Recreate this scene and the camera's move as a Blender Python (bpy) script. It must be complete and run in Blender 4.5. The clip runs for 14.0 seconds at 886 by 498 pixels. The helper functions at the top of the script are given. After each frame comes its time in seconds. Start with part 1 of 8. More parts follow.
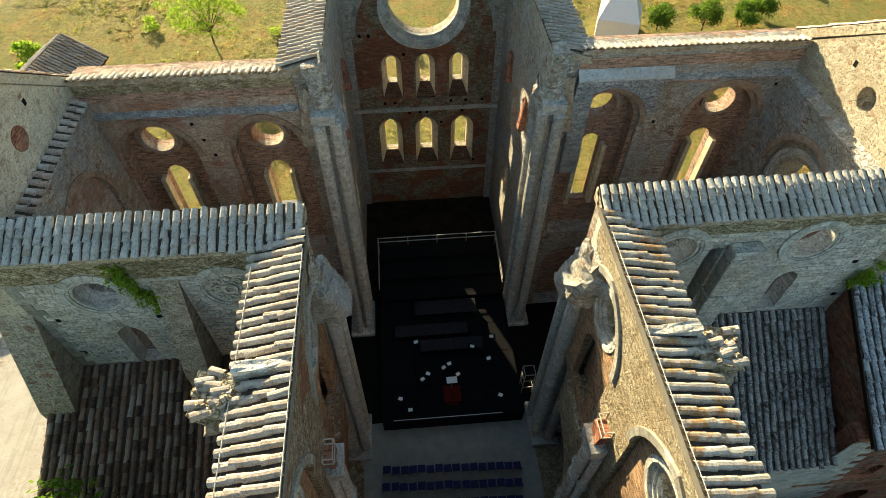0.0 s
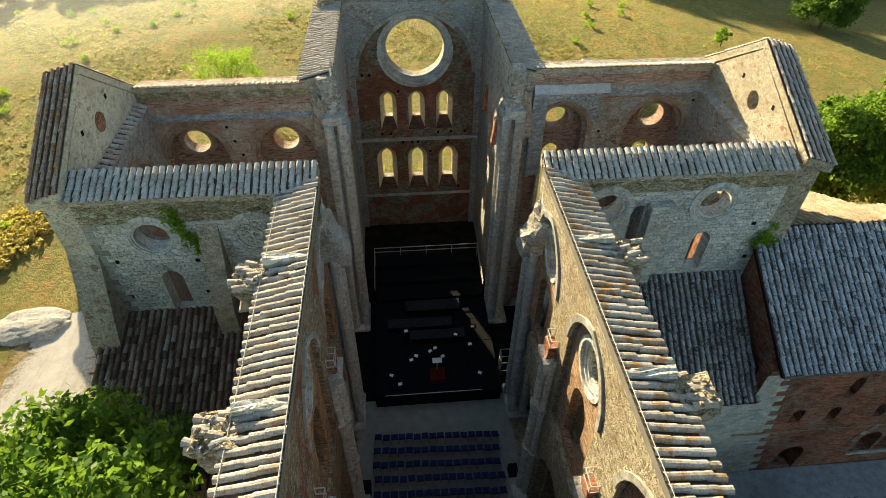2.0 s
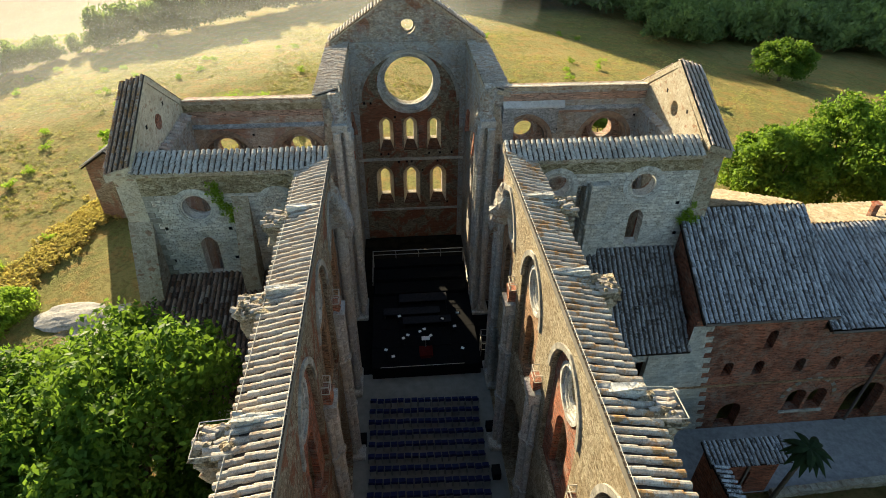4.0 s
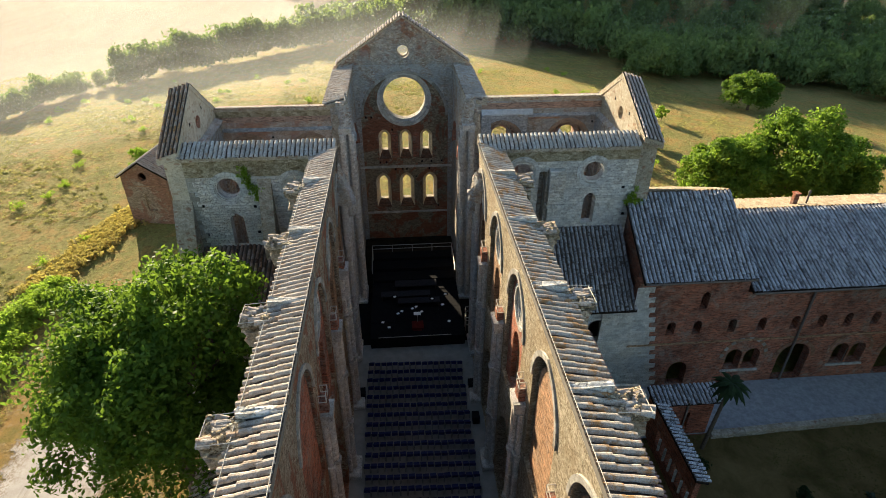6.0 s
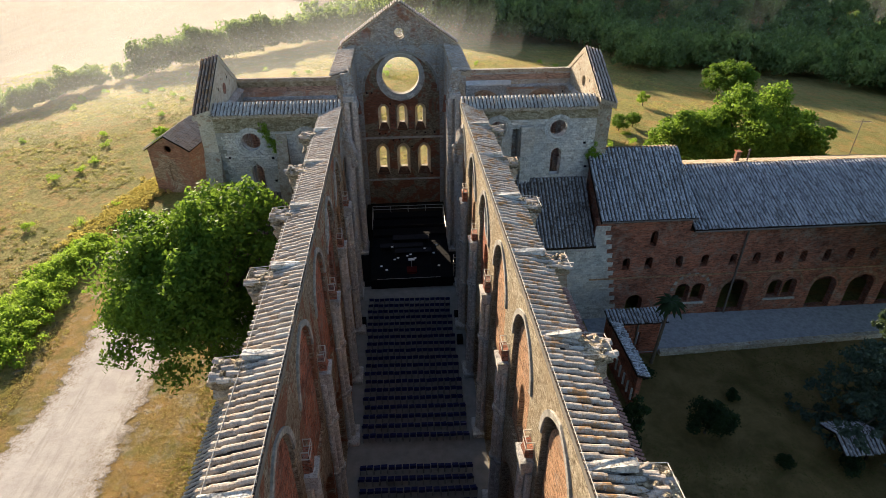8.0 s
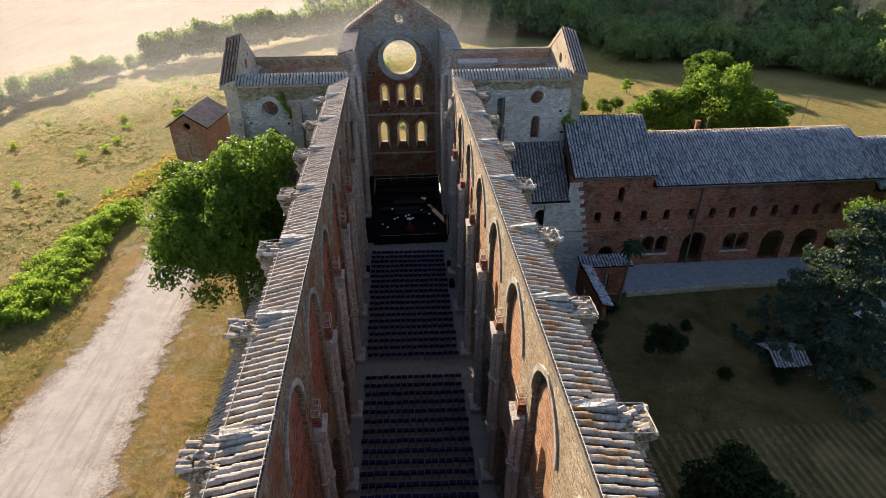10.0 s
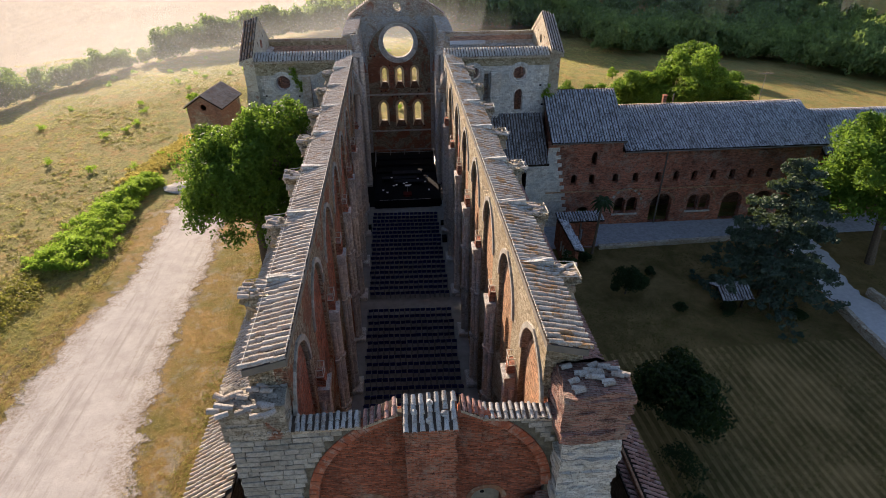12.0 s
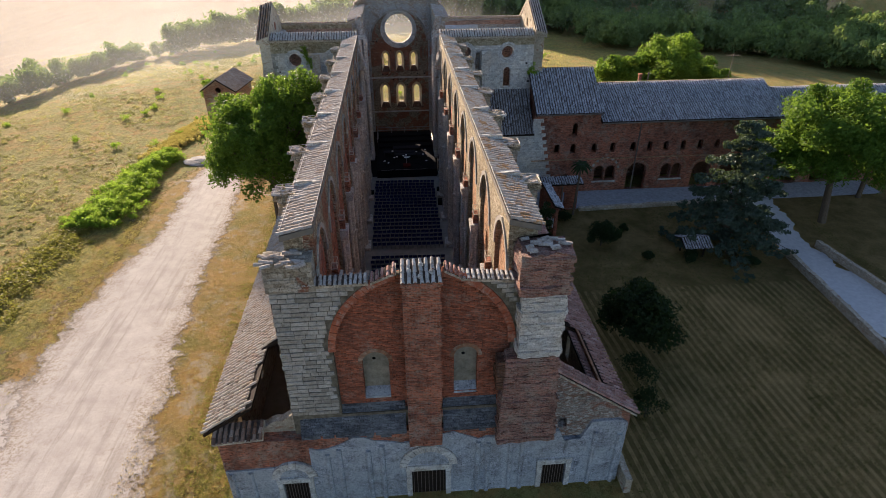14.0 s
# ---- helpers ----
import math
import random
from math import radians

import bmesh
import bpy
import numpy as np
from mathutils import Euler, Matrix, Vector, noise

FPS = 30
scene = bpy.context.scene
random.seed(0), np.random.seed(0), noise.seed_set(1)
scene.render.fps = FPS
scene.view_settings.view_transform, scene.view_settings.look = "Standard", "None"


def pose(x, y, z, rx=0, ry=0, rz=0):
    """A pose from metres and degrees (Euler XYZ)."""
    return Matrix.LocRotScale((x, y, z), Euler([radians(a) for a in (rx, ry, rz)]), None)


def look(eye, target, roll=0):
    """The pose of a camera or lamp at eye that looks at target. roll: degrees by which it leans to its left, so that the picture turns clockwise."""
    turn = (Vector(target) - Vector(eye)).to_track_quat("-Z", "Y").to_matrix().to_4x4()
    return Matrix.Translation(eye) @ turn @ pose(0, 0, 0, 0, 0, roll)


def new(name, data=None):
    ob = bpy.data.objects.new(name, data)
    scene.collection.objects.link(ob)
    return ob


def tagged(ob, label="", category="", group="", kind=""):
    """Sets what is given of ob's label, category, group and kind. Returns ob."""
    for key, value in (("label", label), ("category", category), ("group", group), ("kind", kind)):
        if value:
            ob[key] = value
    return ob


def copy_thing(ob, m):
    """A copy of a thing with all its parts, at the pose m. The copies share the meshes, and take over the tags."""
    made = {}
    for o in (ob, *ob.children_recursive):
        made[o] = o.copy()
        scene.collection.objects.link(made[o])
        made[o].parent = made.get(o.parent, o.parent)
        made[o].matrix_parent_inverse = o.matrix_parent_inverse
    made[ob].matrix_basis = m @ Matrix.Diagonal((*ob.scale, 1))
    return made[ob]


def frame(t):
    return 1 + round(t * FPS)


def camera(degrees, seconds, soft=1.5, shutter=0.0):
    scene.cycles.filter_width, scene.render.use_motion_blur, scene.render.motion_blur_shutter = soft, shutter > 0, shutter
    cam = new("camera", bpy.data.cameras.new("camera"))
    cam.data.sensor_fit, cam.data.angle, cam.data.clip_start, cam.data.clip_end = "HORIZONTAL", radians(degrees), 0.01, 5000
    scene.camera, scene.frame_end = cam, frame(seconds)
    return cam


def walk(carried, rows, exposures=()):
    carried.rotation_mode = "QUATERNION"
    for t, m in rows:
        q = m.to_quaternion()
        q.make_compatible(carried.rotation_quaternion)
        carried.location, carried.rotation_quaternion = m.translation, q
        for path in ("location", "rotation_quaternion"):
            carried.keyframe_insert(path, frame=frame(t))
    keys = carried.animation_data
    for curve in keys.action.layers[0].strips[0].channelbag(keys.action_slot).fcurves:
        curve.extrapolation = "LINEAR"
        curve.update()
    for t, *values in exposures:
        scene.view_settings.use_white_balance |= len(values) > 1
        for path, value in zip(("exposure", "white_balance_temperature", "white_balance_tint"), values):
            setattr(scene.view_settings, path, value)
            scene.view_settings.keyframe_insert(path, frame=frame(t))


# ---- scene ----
cam = camera(75.7, 14.0, soft=0.5)
PATH = [
    (0, (-1.642, 34.433, 31.762), (-1.527, 35.703, 30.221), 0.4),
    (0.5, (-1.671, 32.719, 31.794), (-1.55, 34.026, 30.285), 0.6),
    (1, (-1.635, 30.797, 31.876), (-1.507, 32.168, 30.426), 0.6),
    (1.5, (-1.621, 28.941, 31.93), (-1.486, 30.367, 30.534), 0.6),
    (2, (-1.543, 26.871, 32.033), (-1.404, 28.349, 30.692), 0.6),
    (2.5, (-1.494, 24.967, 32.114), (-1.354, 26.487, 30.822), 0.6),
    (3, (-1.474, 22.861, 32.17), (-1.329, 24.416, 30.92), 0.6),
    (5.5, (-0.857, 12.749, 32.625), (-0.716, 14.428, 31.549), 0.2),
    (6, (-0.865, 10.577, 32.669), (-0.72, 12.269, 31.612), 0.2),
    (6.5, (-0.745, 8.493, 32.661), (-0.603, 10.186, 31.606), 0.1),
    (7, (-0.646, 6.234, 32.655), (-0.506, 7.927, 31.6), 0.1),
    (7.5, (-0.518, 4.039, 32.591), (-0.381, 5.735, 31.539), -0.0),
    (8, (-0.371, 1.804, 32.578), (-0.237, 3.5, 31.526), -0.1),
    (10.5, (-0.531, -8.5, 32.487), (-0.394, -6.804, 31.436), -0.1),
    (11, (-0.448, -10.571, 32.527), (-0.313, -8.876, 31.474), -0.2),
    (11.5, (-0.462, -12.632, 32.488), (-0.326, -10.937, 31.435), -0.2),
    (12, (-0.459, -14.855, 32.295), (-0.324, -13.158, 31.246), -0.3),
    (12.5, (-0.476, -16.931, 32.099), (-0.341, -15.233, 31.052), -0.3),
    (13, (-0.485, -19.126, 31.819), (-0.351, -17.425, 30.777), -0.3),
    (13.5, (-0.491, -21.114, 31.623), (-0.357, -19.411, 30.584), -0.3),
    (14, (-0.518, -23.264, 31.447), (-0.385, -21.559, 30.41), -0.3),
]
walk(cam, [(t, look(eye, target, roll)) for t, eye, target, roll in PATH],
     exposures=[(0, 2.0, 6850, -3), (3, 1.86, 6650, 0), (7, 1.74, 6200, 11), (11, 1.57, 6050, 20), (14, 1.54, 6050, 21)])

# ---- world, sun ----
SUN_EL, SUN_AZ = 16.0, -22.5     # degrees above the horizon; from straight ahead (+y) towards the right
world = bpy.data.worlds.new("world")
scene.world = world
world.use_nodes = True
wn = world.node_tree.nodes
sky = wn.new("ShaderNodeTexSky")
sky.sky_type = "NISHITA"
sky.sun_disc = False
sky.sun_elevation = radians(SUN_EL)
sky.sun_rotation = radians(SUN_AZ)
sky.dust_density = 1.0
world.node_tree.links.new(sky.outputs[0], wn["Background"].inputs[0])
wn["Background"].inputs[1].default_value = 0.069
sun_data = bpy.data.lights.new("sun", "SUN")
sun_data.energy = 5.0
sun_data.angle = radians(0.6)
sun_data.color = (1.0, 0.81, 0.56)
sun = new("sun", sun_data)
SUN_DIR = Vector((math.sin(radians(SUN_AZ)) * math.cos(radians(SUN_EL)), math.cos(radians(SUN_AZ)) * math.cos(radians(SUN_EL)), math.sin(radians(SUN_EL))))
sun.matrix_world = look(SUN_DIR * 200, (0, 0, 0))

# ---- materials ----
class Net:
    """A small wrapper that builds node trees."""

    def __init__(self, name, rough=0.9):
        self.m = bpy.data.materials.new(name)
        self.m.use_nodes = True
        self.t = self.m.node_tree
        self.b = self.t.nodes["Principled BSDF"]
        self.b.inputs["Roughness"].default_value = rough
        self.b.inputs["Specular IOR Level"].default_value = 0.1

    def node(self, kind, **sockets):
        n = self.t.nodes.new(kind)
        for k, v in sockets.items():
            self.put(n, k.replace("_", " "), v)
        return n

    def put(self, n, key, v):
        s = n.inputs[key]
        if isinstance(v, bpy.types.NodeSocket):
            self.t.links.new(v, s)
        else:
            s.default_value = v

    def math(self, op, a, b=0.0, c=0.0):
        n = self.t.nodes.new("ShaderNodeMath")
        n.operation = op
        for i, v in enumerate((a, b, c)):
            if isinstance(v, bpy.types.NodeSocket):
                self.t.links.new(v, n.inputs[i])
            else:
                n.inputs[i].default_value = v
        return n.outputs[0]

    def mix(self, f, a, b, blend="MIX"):
        n = self.t.nodes.new("ShaderNodeMix")
        n.data_type, n.blend_type = "RGBA", blend
        for i, v in ((0, f), (6, a), (7, b)):
            if isinstance(v, bpy.types.NodeSocket):
                self.t.links.new(v, n.inputs[i])
            elif i == 0:
                n.inputs[i].default_value = v
            else:
                n.inputs[i].default_value = (*v, 1) if len(v) == 3 else v
        return n.outputs[2]

    def coords(self):
        return self.node("ShaderNodeTexCoord").outputs["Object"]

    def world_pos(self):
        return self.node("ShaderNodeNewGeometry").outputs["Position"]

    def noise(self, vec, scale, detail=4.0, rough=0.6, dist=0.0):
        n = self.node("ShaderNodeTexNoise", Scale=scale, Detail=detail, Roughness=rough, Distortion=dist)
        self.t.links.new(vec, n.inputs["Vector"])
        return n.outputs["Fac"]

    def ramp(self, f, *stops):
        n = self.node("ShaderNodeValToRGB")
        while len(n.color_ramp.elements) < len(stops):
            n.color_ramp.elements.new(0.5)
        for e, (p, c) in zip(n.color_ramp.elements, stops):
            e.position = p
            e.color = (*c, 1) if isinstance(c, tuple) else (c, c, c, 1)
        self.t.links.new(f, n.inputs[0])
        return n.outputs[0]

    def scaled(self, vec, sx, sy, sz):
        n = self.node("ShaderNodeMapping")
        n.inputs["Scale"].default_value = (sx, sy, sz)
        self.t.links.new(vec, n.inputs["Vector"])
        return n.outputs[0]

    def wall_uv(self):
        """Flat coordinates on upright walls: along the wall, and up."""
        g = self.node("ShaderNodeNewGeometry")
        p = self.node("ShaderNodeSeparateXYZ", Vector=g.outputs["Position"])
        q = self.node("ShaderNodeSeparateXYZ", Vector=g.outputs["True Normal"])
        side = self.math("GREATER_THAN", self.math("ABSOLUTE", q.outputs[0]), 0.7)
        u = self.math("ADD", self.math("MULTIPLY", p.outputs[1], side), self.math("MULTIPLY", p.outputs[0], self.math("SUBTRACT", 1.0, side)))
        flat = self.math("GREATER_THAN", self.math("ABSOLUTE", q.outputs[2]), 0.8)
        v = self.math("ADD", p.outputs[2], self.math("MULTIPLY", p.outputs[1], flat))
        return self.node("ShaderNodeCombineXYZ", X=u, Y=v).outputs[0]

    def bricks(self, vec, w, h, mortar=0.012, jitter=0.0):
        if jitter:
            n = self.node("ShaderNodeTexNoise", Scale=1.7, Detail=3.0)
            self.t.links.new(vec, n.inputs["Vector"])
            o = self.node("ShaderNodeVectorMath")
            o.operation = "MULTIPLY_ADD"
            self.t.links.new(n.outputs["Color"], o.inputs[0])
            o.inputs[1].default_value = (jitter, jitter, 0)
            self.t.links.new(vec, o.inputs[2])
            vec = o.outputs[0]
        b = self.node("ShaderNodeTexBrick", Scale=1.0)
        self.t.links.new(vec, b.inputs["Vector"])
        b.inputs["Color1"].default_value, b.inputs["Color2"].default_value, b.inputs["Mortar"].default_value = (0, 0, 0, 1), (1, 1, 1, 1), (0.5, 0.5, 0.5, 1)
        b.inputs["Brick Width"].default_value, b.inputs["Row Height"].default_value = w, h
        b.inputs["Mortar Size"].default_value, b.inputs["Mortar Smooth"].default_value = mortar, 0.4
        return b.outputs["Color"], b.outputs["Fac"]

    def bump(self, height, strength=0.5, distance=0.03, normal=None):
        n = self.node("ShaderNodeBump", Strength=strength, Distance=distance, Height=height)
        if normal:
            self.t.links.new(normal, n.inputs["Normal"])
        self.t.links.new(n.outputs[0], self.b.inputs["Normal"])
        return n.outputs[0]

    def fade(self, f):
        """Let the surface thin out where f is 0, as scattered gravel and straw do."""
        t = self.node("ShaderNodeBsdfTransparent")
        m = self.node("ShaderNodeMixShader", Fac=f)
        self.t.links.new(t.outputs[0], m.inputs[1])
        self.t.links.new(self.b.outputs[0], m.inputs[2])
        self.t.links.new(m.outputs[0], self.t.nodes["Material Output"].inputs[0])
        return self.m

    def colour(self, c):
        self.put(self.b, "Base Color", c if isinstance(c, bpy.types.NodeSocket) else (*c, 1))
        return self.m


def masonry(name, dark, mid, light, w=0.15, h=0.085, stain=(0.06, 0.056, 0.05), stain_amount=0.4, brick=None, brick_amount=0.5, rough_depth=0.06, coursed=False, blue=0.0, pits=0.75, red=0.0, cells=1.0):
    """Weathered rubble, or coursed ashlar; brick: the colour of patches of brick repair."""
    n = Net(name)
    p, uv = n.world_pos(), n.wall_uv()
    fine, grit = n.noise(p, 4.0, 7, 0.78), n.noise(p, 13.0, 5, 0.75)
    if coursed:
        c, joint = n.bricks(uv, w, h, 0.02, 0.09)
    else:
        warp = n.node("ShaderNodeTexNoise", Scale=3.0, Detail=3.0)
        n.t.links.new(p, warp.inputs["Vector"])
        o = n.node("ShaderNodeVectorMath")
        o.operation = "MULTIPLY_ADD"
        n.t.links.new(warp.outputs["Color"], o.inputs[0])
        o.inputs[1].default_value = (0.22, 0.22, 0.16)
        n.t.links.new(p, o.inputs[2])
        q = n.scaled(o.outputs[0], 1 / w, 1 / w, 1 / h)
        v = n.node("ShaderNodeTexVoronoi", Scale=1.0, Randomness=1.0, Vector=q)
        e = n.node("ShaderNodeTexVoronoi", Scale=1.0, Randomness=1.0, Vector=q)
        e.feature = "DISTANCE_TO_EDGE"
        c = n.node("ShaderNodeSeparateColor", Color=v.outputs["Color"]).outputs[0]
        joint = n.ramp(e.outputs["Distance"], (0.01, 1.0), (0.13, 0.0))
    if cells < 1.0:
        joint = n.math("MULTIPLY", joint, cells)
        c = n.math("ADD", n.math("MULTIPLY", c, cells), 0.5 * (1.0 - cells))
    tone = n.math("ADD", n.math("MULTIPLY", c, 0.40), n.math("ADD", n.math("MULTIPLY", fine, 0.6), n.math("MULTIPLY", n.math("SUBTRACT", grit, 0.5), 0.8)))
    base = n.ramp(tone, (0.22, dark), (0.48, mid), (0.75, light))
    if red:
        c2 = n.math("FRACT", n.math("MULTIPLY", c, 7.31))
        zone = n.ramp(n.noise(p, 0.5, 5, 0.7), (0.38, 0.25), (0.6, 1.0))
        base = n.mix(n.math("MULTIPLY", n.math("MULTIPLY", n.math("LESS_THAN", c2, red), zone), 0.85), base, n.mix(fine, (0.17, 0.075, 0.045), (0.42, 0.21, 0.13)))
    pit = n.ramp(grit, (0.37, 1.0), (0.45, 0.0))
    base = n.mix(n.math("MULTIPLY", pit, pits), base, tuple(v * 0.35 for v in dark))
    height = n.math("SUBTRACT", n.math("ADD", n.math("MULTIPLY", joint, -0.7), n.math("ADD", n.math("MULTIPLY", fine, 1.0), n.math("MULTIPLY", c, 0.4))), n.math("MULTIPLY", pit, 0.7))
    base = n.mix(n.math("MULTIPLY", joint, 0.26), base, tuple(v * 0.6 for v in dark))
    # broad patches of greyer and browner stone
    base = n.mix(n.math("MULTIPLY", n.ramp(n.noise(p, 0.35, 6, 0.7), (0.38, 1.0), (0.56, 0.0)), 0.4), base, tuple(v * f for v, f in zip(mid, (0.72, 0.60, 0.46))))
    mottle = n.noise(p, 1.7, 7, 0.82)
    base = n.mix(n.math("MULTIPLY", n.ramp(mottle, (0.38, 1.0), (0.48, 0.0)), 0.4), base, tuple(v * 0.6 for v in dark))
    if brick:
        cb, jb = n.bricks(uv, 0.30, 0.085, 0.014, 0.02)
        bc = n.mix(n.math("ADD", n.math("MULTIPLY", cb, 0.6), n.math("MULTIPLY", fine, 0.4)), tuple(v * 0.45 for v in brick), tuple(min(1, v * 1.35) for v in brick))
        bc = n.mix(n.math("MULTIPLY", jb, 0.6), bc, tuple(0.5 * a + 0.5 * b for a, b in zip(mid, brick)))
        mask = n.ramp(n.noise(p, 0.28, 7, 0.7, 0.8), (0.54 - 0.2 * brick_amount, 0.0), (0.58 - 0.2 * brick_amount, 1.0))
        base = n.mix(mask, base, bc)
    streak = n.noise(n.scaled(p, 1.1, 1.1, 0.16), 1.3, 6, 0.75)
    base = n.mix(n.math("MULTIPLY", n.ramp(streak, (0.52, 0.0), (0.76, 1.0)), stain_amount), base, stain)
    if blue:
        base = n.mix(n.math("MULTIPLY", n.ramp(n.noise(p, 0.6, 7, 0.78), (0.44, 0.0), (0.58, 1.0)), blue), base, n.mix(grit, (0.20, 0.225, 0.24), (0.60, 0.64, 0.65)))
    lichen = n.ramp(n.noise(p, 2.3, 7, 0.8), (0.56, 0.0), (0.66, 1.0))
    base = n.mix(n.math("MULTIPLY", lichen, 0.45), base, tuple(min(0.85, v * 1.3) for v in light))
    n.bump(height, 1.0, rough_depth)
    return n.colour(base)


def brickwork(name, colour, joint_colour=(0.34, 0.29, 0.23), soot=0.45, wash=0.5):
    n = Net(name)
    p, uv = n.world_pos(), n.wall_uv()
    c, joint = n.bricks(uv, 0.30, 0.085, 0.014, 0.012)
    fine = n.noise(p, 7.0, 6, 0.75)
    tone = n.math("ADD", n.math("MULTIPLY", c, 0.5), n.math("MULTIPLY", fine, 0.55))
    base = n.ramp(tone, (0.15, tuple(v * 0.3 for v in colour)), (0.5, colour), (0.85, tuple(min(1, v * 1.7) for v in colour)))
    base = n.mix(n.math("MULTIPLY", joint, 0.7), base, joint_colour)
    base = n.mix(n.math("MULTIPLY", n.ramp(n.noise(p, 0.5, 7, 0.75), (0.45, 0.0), (0.65, 1.0)), soot), base, (0.045, 0.035, 0.03))
    base = n.mix(n.math("MULTIPLY", n.ramp(n.noise(p, 0.9, 7, 0.8), (0.62 - 0.16 * wash, 0.0), (0.74 - 0.16 * wash, 1.0)), wash), base, (0.36, 0.30, 0.24))
    row = n.noise(n.scaled(p, 0.9, 0.9, 7.0), 1.0, 5, 0.8)
    base = n.mix(n.math("MULTIPLY", n.ramp(row, (0.36, 1.0), (0.46, 0.0)), 0.45), base, tuple(v * 0.2 for v in colour))
    base = n.mix(n.math("MULTIPLY", n.ramp(row, (0.58, 0.0), (0.70, 1.0)), 0.4), base, joint_colour)
    spot = n.noise(p, 6.5, 5, 0.85)
    base = n.mix(n.math("MULTIPLY", n.ramp(spot, (0.38, 1.0), (0.46, 0.0)), 0.8), base, tuple(v * 0.15 for v in colour))
    base = n.mix(n.math("MULTIPLY", n.ramp(spot, (0.60, 0.0), (0.68, 1.0)), 0.55), base, (0.42, 0.34, 0.27))
    n.bump(n.math("ADD", n.math("ADD", n.math("MULTIPLY", joint, -0.7), row), n.math("MULTIPLY", fine, 0.9)), 1.0, 0.06)
    return n.colour(base)


def tile_material(name, tints, lichen=0.4, lichen_colour=(0.42, 0.40, 0.36), grain=8.0, orange=0.35, spread=0.0, speck=0.5):
    """Fired clay; each tile takes its own tint."""
    n = Net(name, 0.85)
    g = n.node("ShaderNodeNewGeometry")
    o = n.node("ShaderNodeObjectInfo")
    r = n.math("FRACT", n.math("ADD", n.math("MULTIPLY", g.outputs["Random Per Island"], 1.0), o.outputs["Random"]))
    stops = [(i / max(1, len(tints) - 1), c) for i, c in enumerate(tints)]
    base = n.ramp(r, *stops)
    p = g.outputs["Position"]
    f, g2 = n.noise(p, grain, 6, 0.8), n.noise(p, 15.0, 5, 0.85)
    base = n.mix(n.math("MULTIPLY", n.ramp(f, (0.48, 0.0), (0.55, 1.0)), lichen), base, lichen_colour)
    base = n.mix(n.math("MULTIPLY", n.ramp(n.noise(p, 0.6, 5, 0.7), (0.5, 0.0), (0.7, 1.0)), 0.4), base, (0.09, 0.08, 0.065))
    base = n.mix(n.math("MULTIPLY", n.ramp(n.noise(p, 1.3, 6, 0.75), (0.55 - spread, 0.0), (0.63 - spread, 1.0)), orange), base, (0.36, 0.17, 0.03))
    base = n.mix(n.math("MULTIPLY", n.ramp(g2, (0.40, 1.0), (0.48, 0.0)), speck), base, (0.045, 0.04, 0.034))
    n.bump(n.math("ADD", g2, f), 0.7, 0.03)
    return n.colour(base)


def plain(name, colour, rough=0.8, vary=0.3, scale=6.0, metal=0.0, bump=0.3):
    n = Net(name, rough)
    p = n.world_pos()
    f = n.noise(p, scale, 5, 0.65)
    n.b.inputs["Metallic"].default_value = metal
    n.bump(f, bump, 0.02)
    return n.colour(n.mix(n.ramp(f, (0.3, 0.0), (0.7, 1.0)), tuple(v * (1 - vary) for v in colour), tuple(min(1, v * (1 + vary)) for v in colour)))


def leaf_material(name, dark, light, trans=0.35):
    n = Net(name, 0.55)
    g = n.node("ShaderNodeNewGeometry")
    o = n.node("ShaderNodeObjectInfo")
    r = n.math("FRACT", n.math("ADD", g.outputs["Random Per Island"], o.outputs["Random"]))
    c = n.mix(n.math("ADD", n.math("MULTIPLY", r, 0.6), n.math("MULTIPLY", n.noise(g.outputs["Position"], 0.7, 3), 0.4)), dark, light)
    n.colour(c)
    t = n.node("ShaderNodeBsdfTranslucent", Color=n.mix(0.35, c, (0.28, 0.40, 0.03)))
    m = n.node("ShaderNodeMixShader", Fac=trans)
    n.t.links.new(n.b.outputs[0], m.inputs[1])
    n.t.links.new(t.outputs[0], m.inputs[2])
    n.t.links.new(m.outputs[0], n.t.nodes["Material Output"].inputs[0])
    return n.m


STONE = masonry("pale_travertine", (0.29, 0.24, 0.175), (0.47, 0.41, 0.315), (0.64, 0.575, 0.46), 0.22, 0.13, stain_amount=0.2, red=0.08, rough_depth=0.035, pits=0.5, cells=0.6)
STONE_GREY = masonry("grey_travertine", (0.40, 0.37, 0.31), (0.71, 0.67, 0.585), (0.86, 0.83, 0.76), 0.42, 0.21, coursed=True, stain_amount=0.3, blue=0.4, pits=0.6)
# Bluish plaster patches, strengthened to paint in the sky tint of shaded walls
STONE_BLUE = masonry("blue_grey_stone", (0.25, 0.225, 0.185), (0.51, 0.465, 0.385), (0.74, 0.70, 0.62), 0.24, 0.12, stain_amount=0.3, blue=0.6, red=0.25, cells=0.7)
NAVE_STONE = masonry("nave_rubble", (0.21, 0.16, 0.105), (0.45, 0.365, 0.25), (0.66, 0.57, 0.42), 0.18, 0.08, rough_depth=0.09, stain_amount=0.3, brick=(0.36, 0.15, 0.085), brick_amount=0.12, red=0.22)
RUBBLE = masonry("rubble_core", (0.24, 0.185, 0.115), (0.50, 0.415, 0.28), (0.72, 0.63, 0.46), 0.18, 0.08, rough_depth=0.10, stain_amount=0.2)
MIXED = masonry("stone_and_brick", (0.21, 0.18, 0.145), (0.48, 0.42, 0.335), (0.68, 0.62, 0.51), 0.24, 0.12, brick=(0.30, 0.14, 0.08), brick_amount=0.05, stain_amount=0.45, blue=0.4, red=0.25)
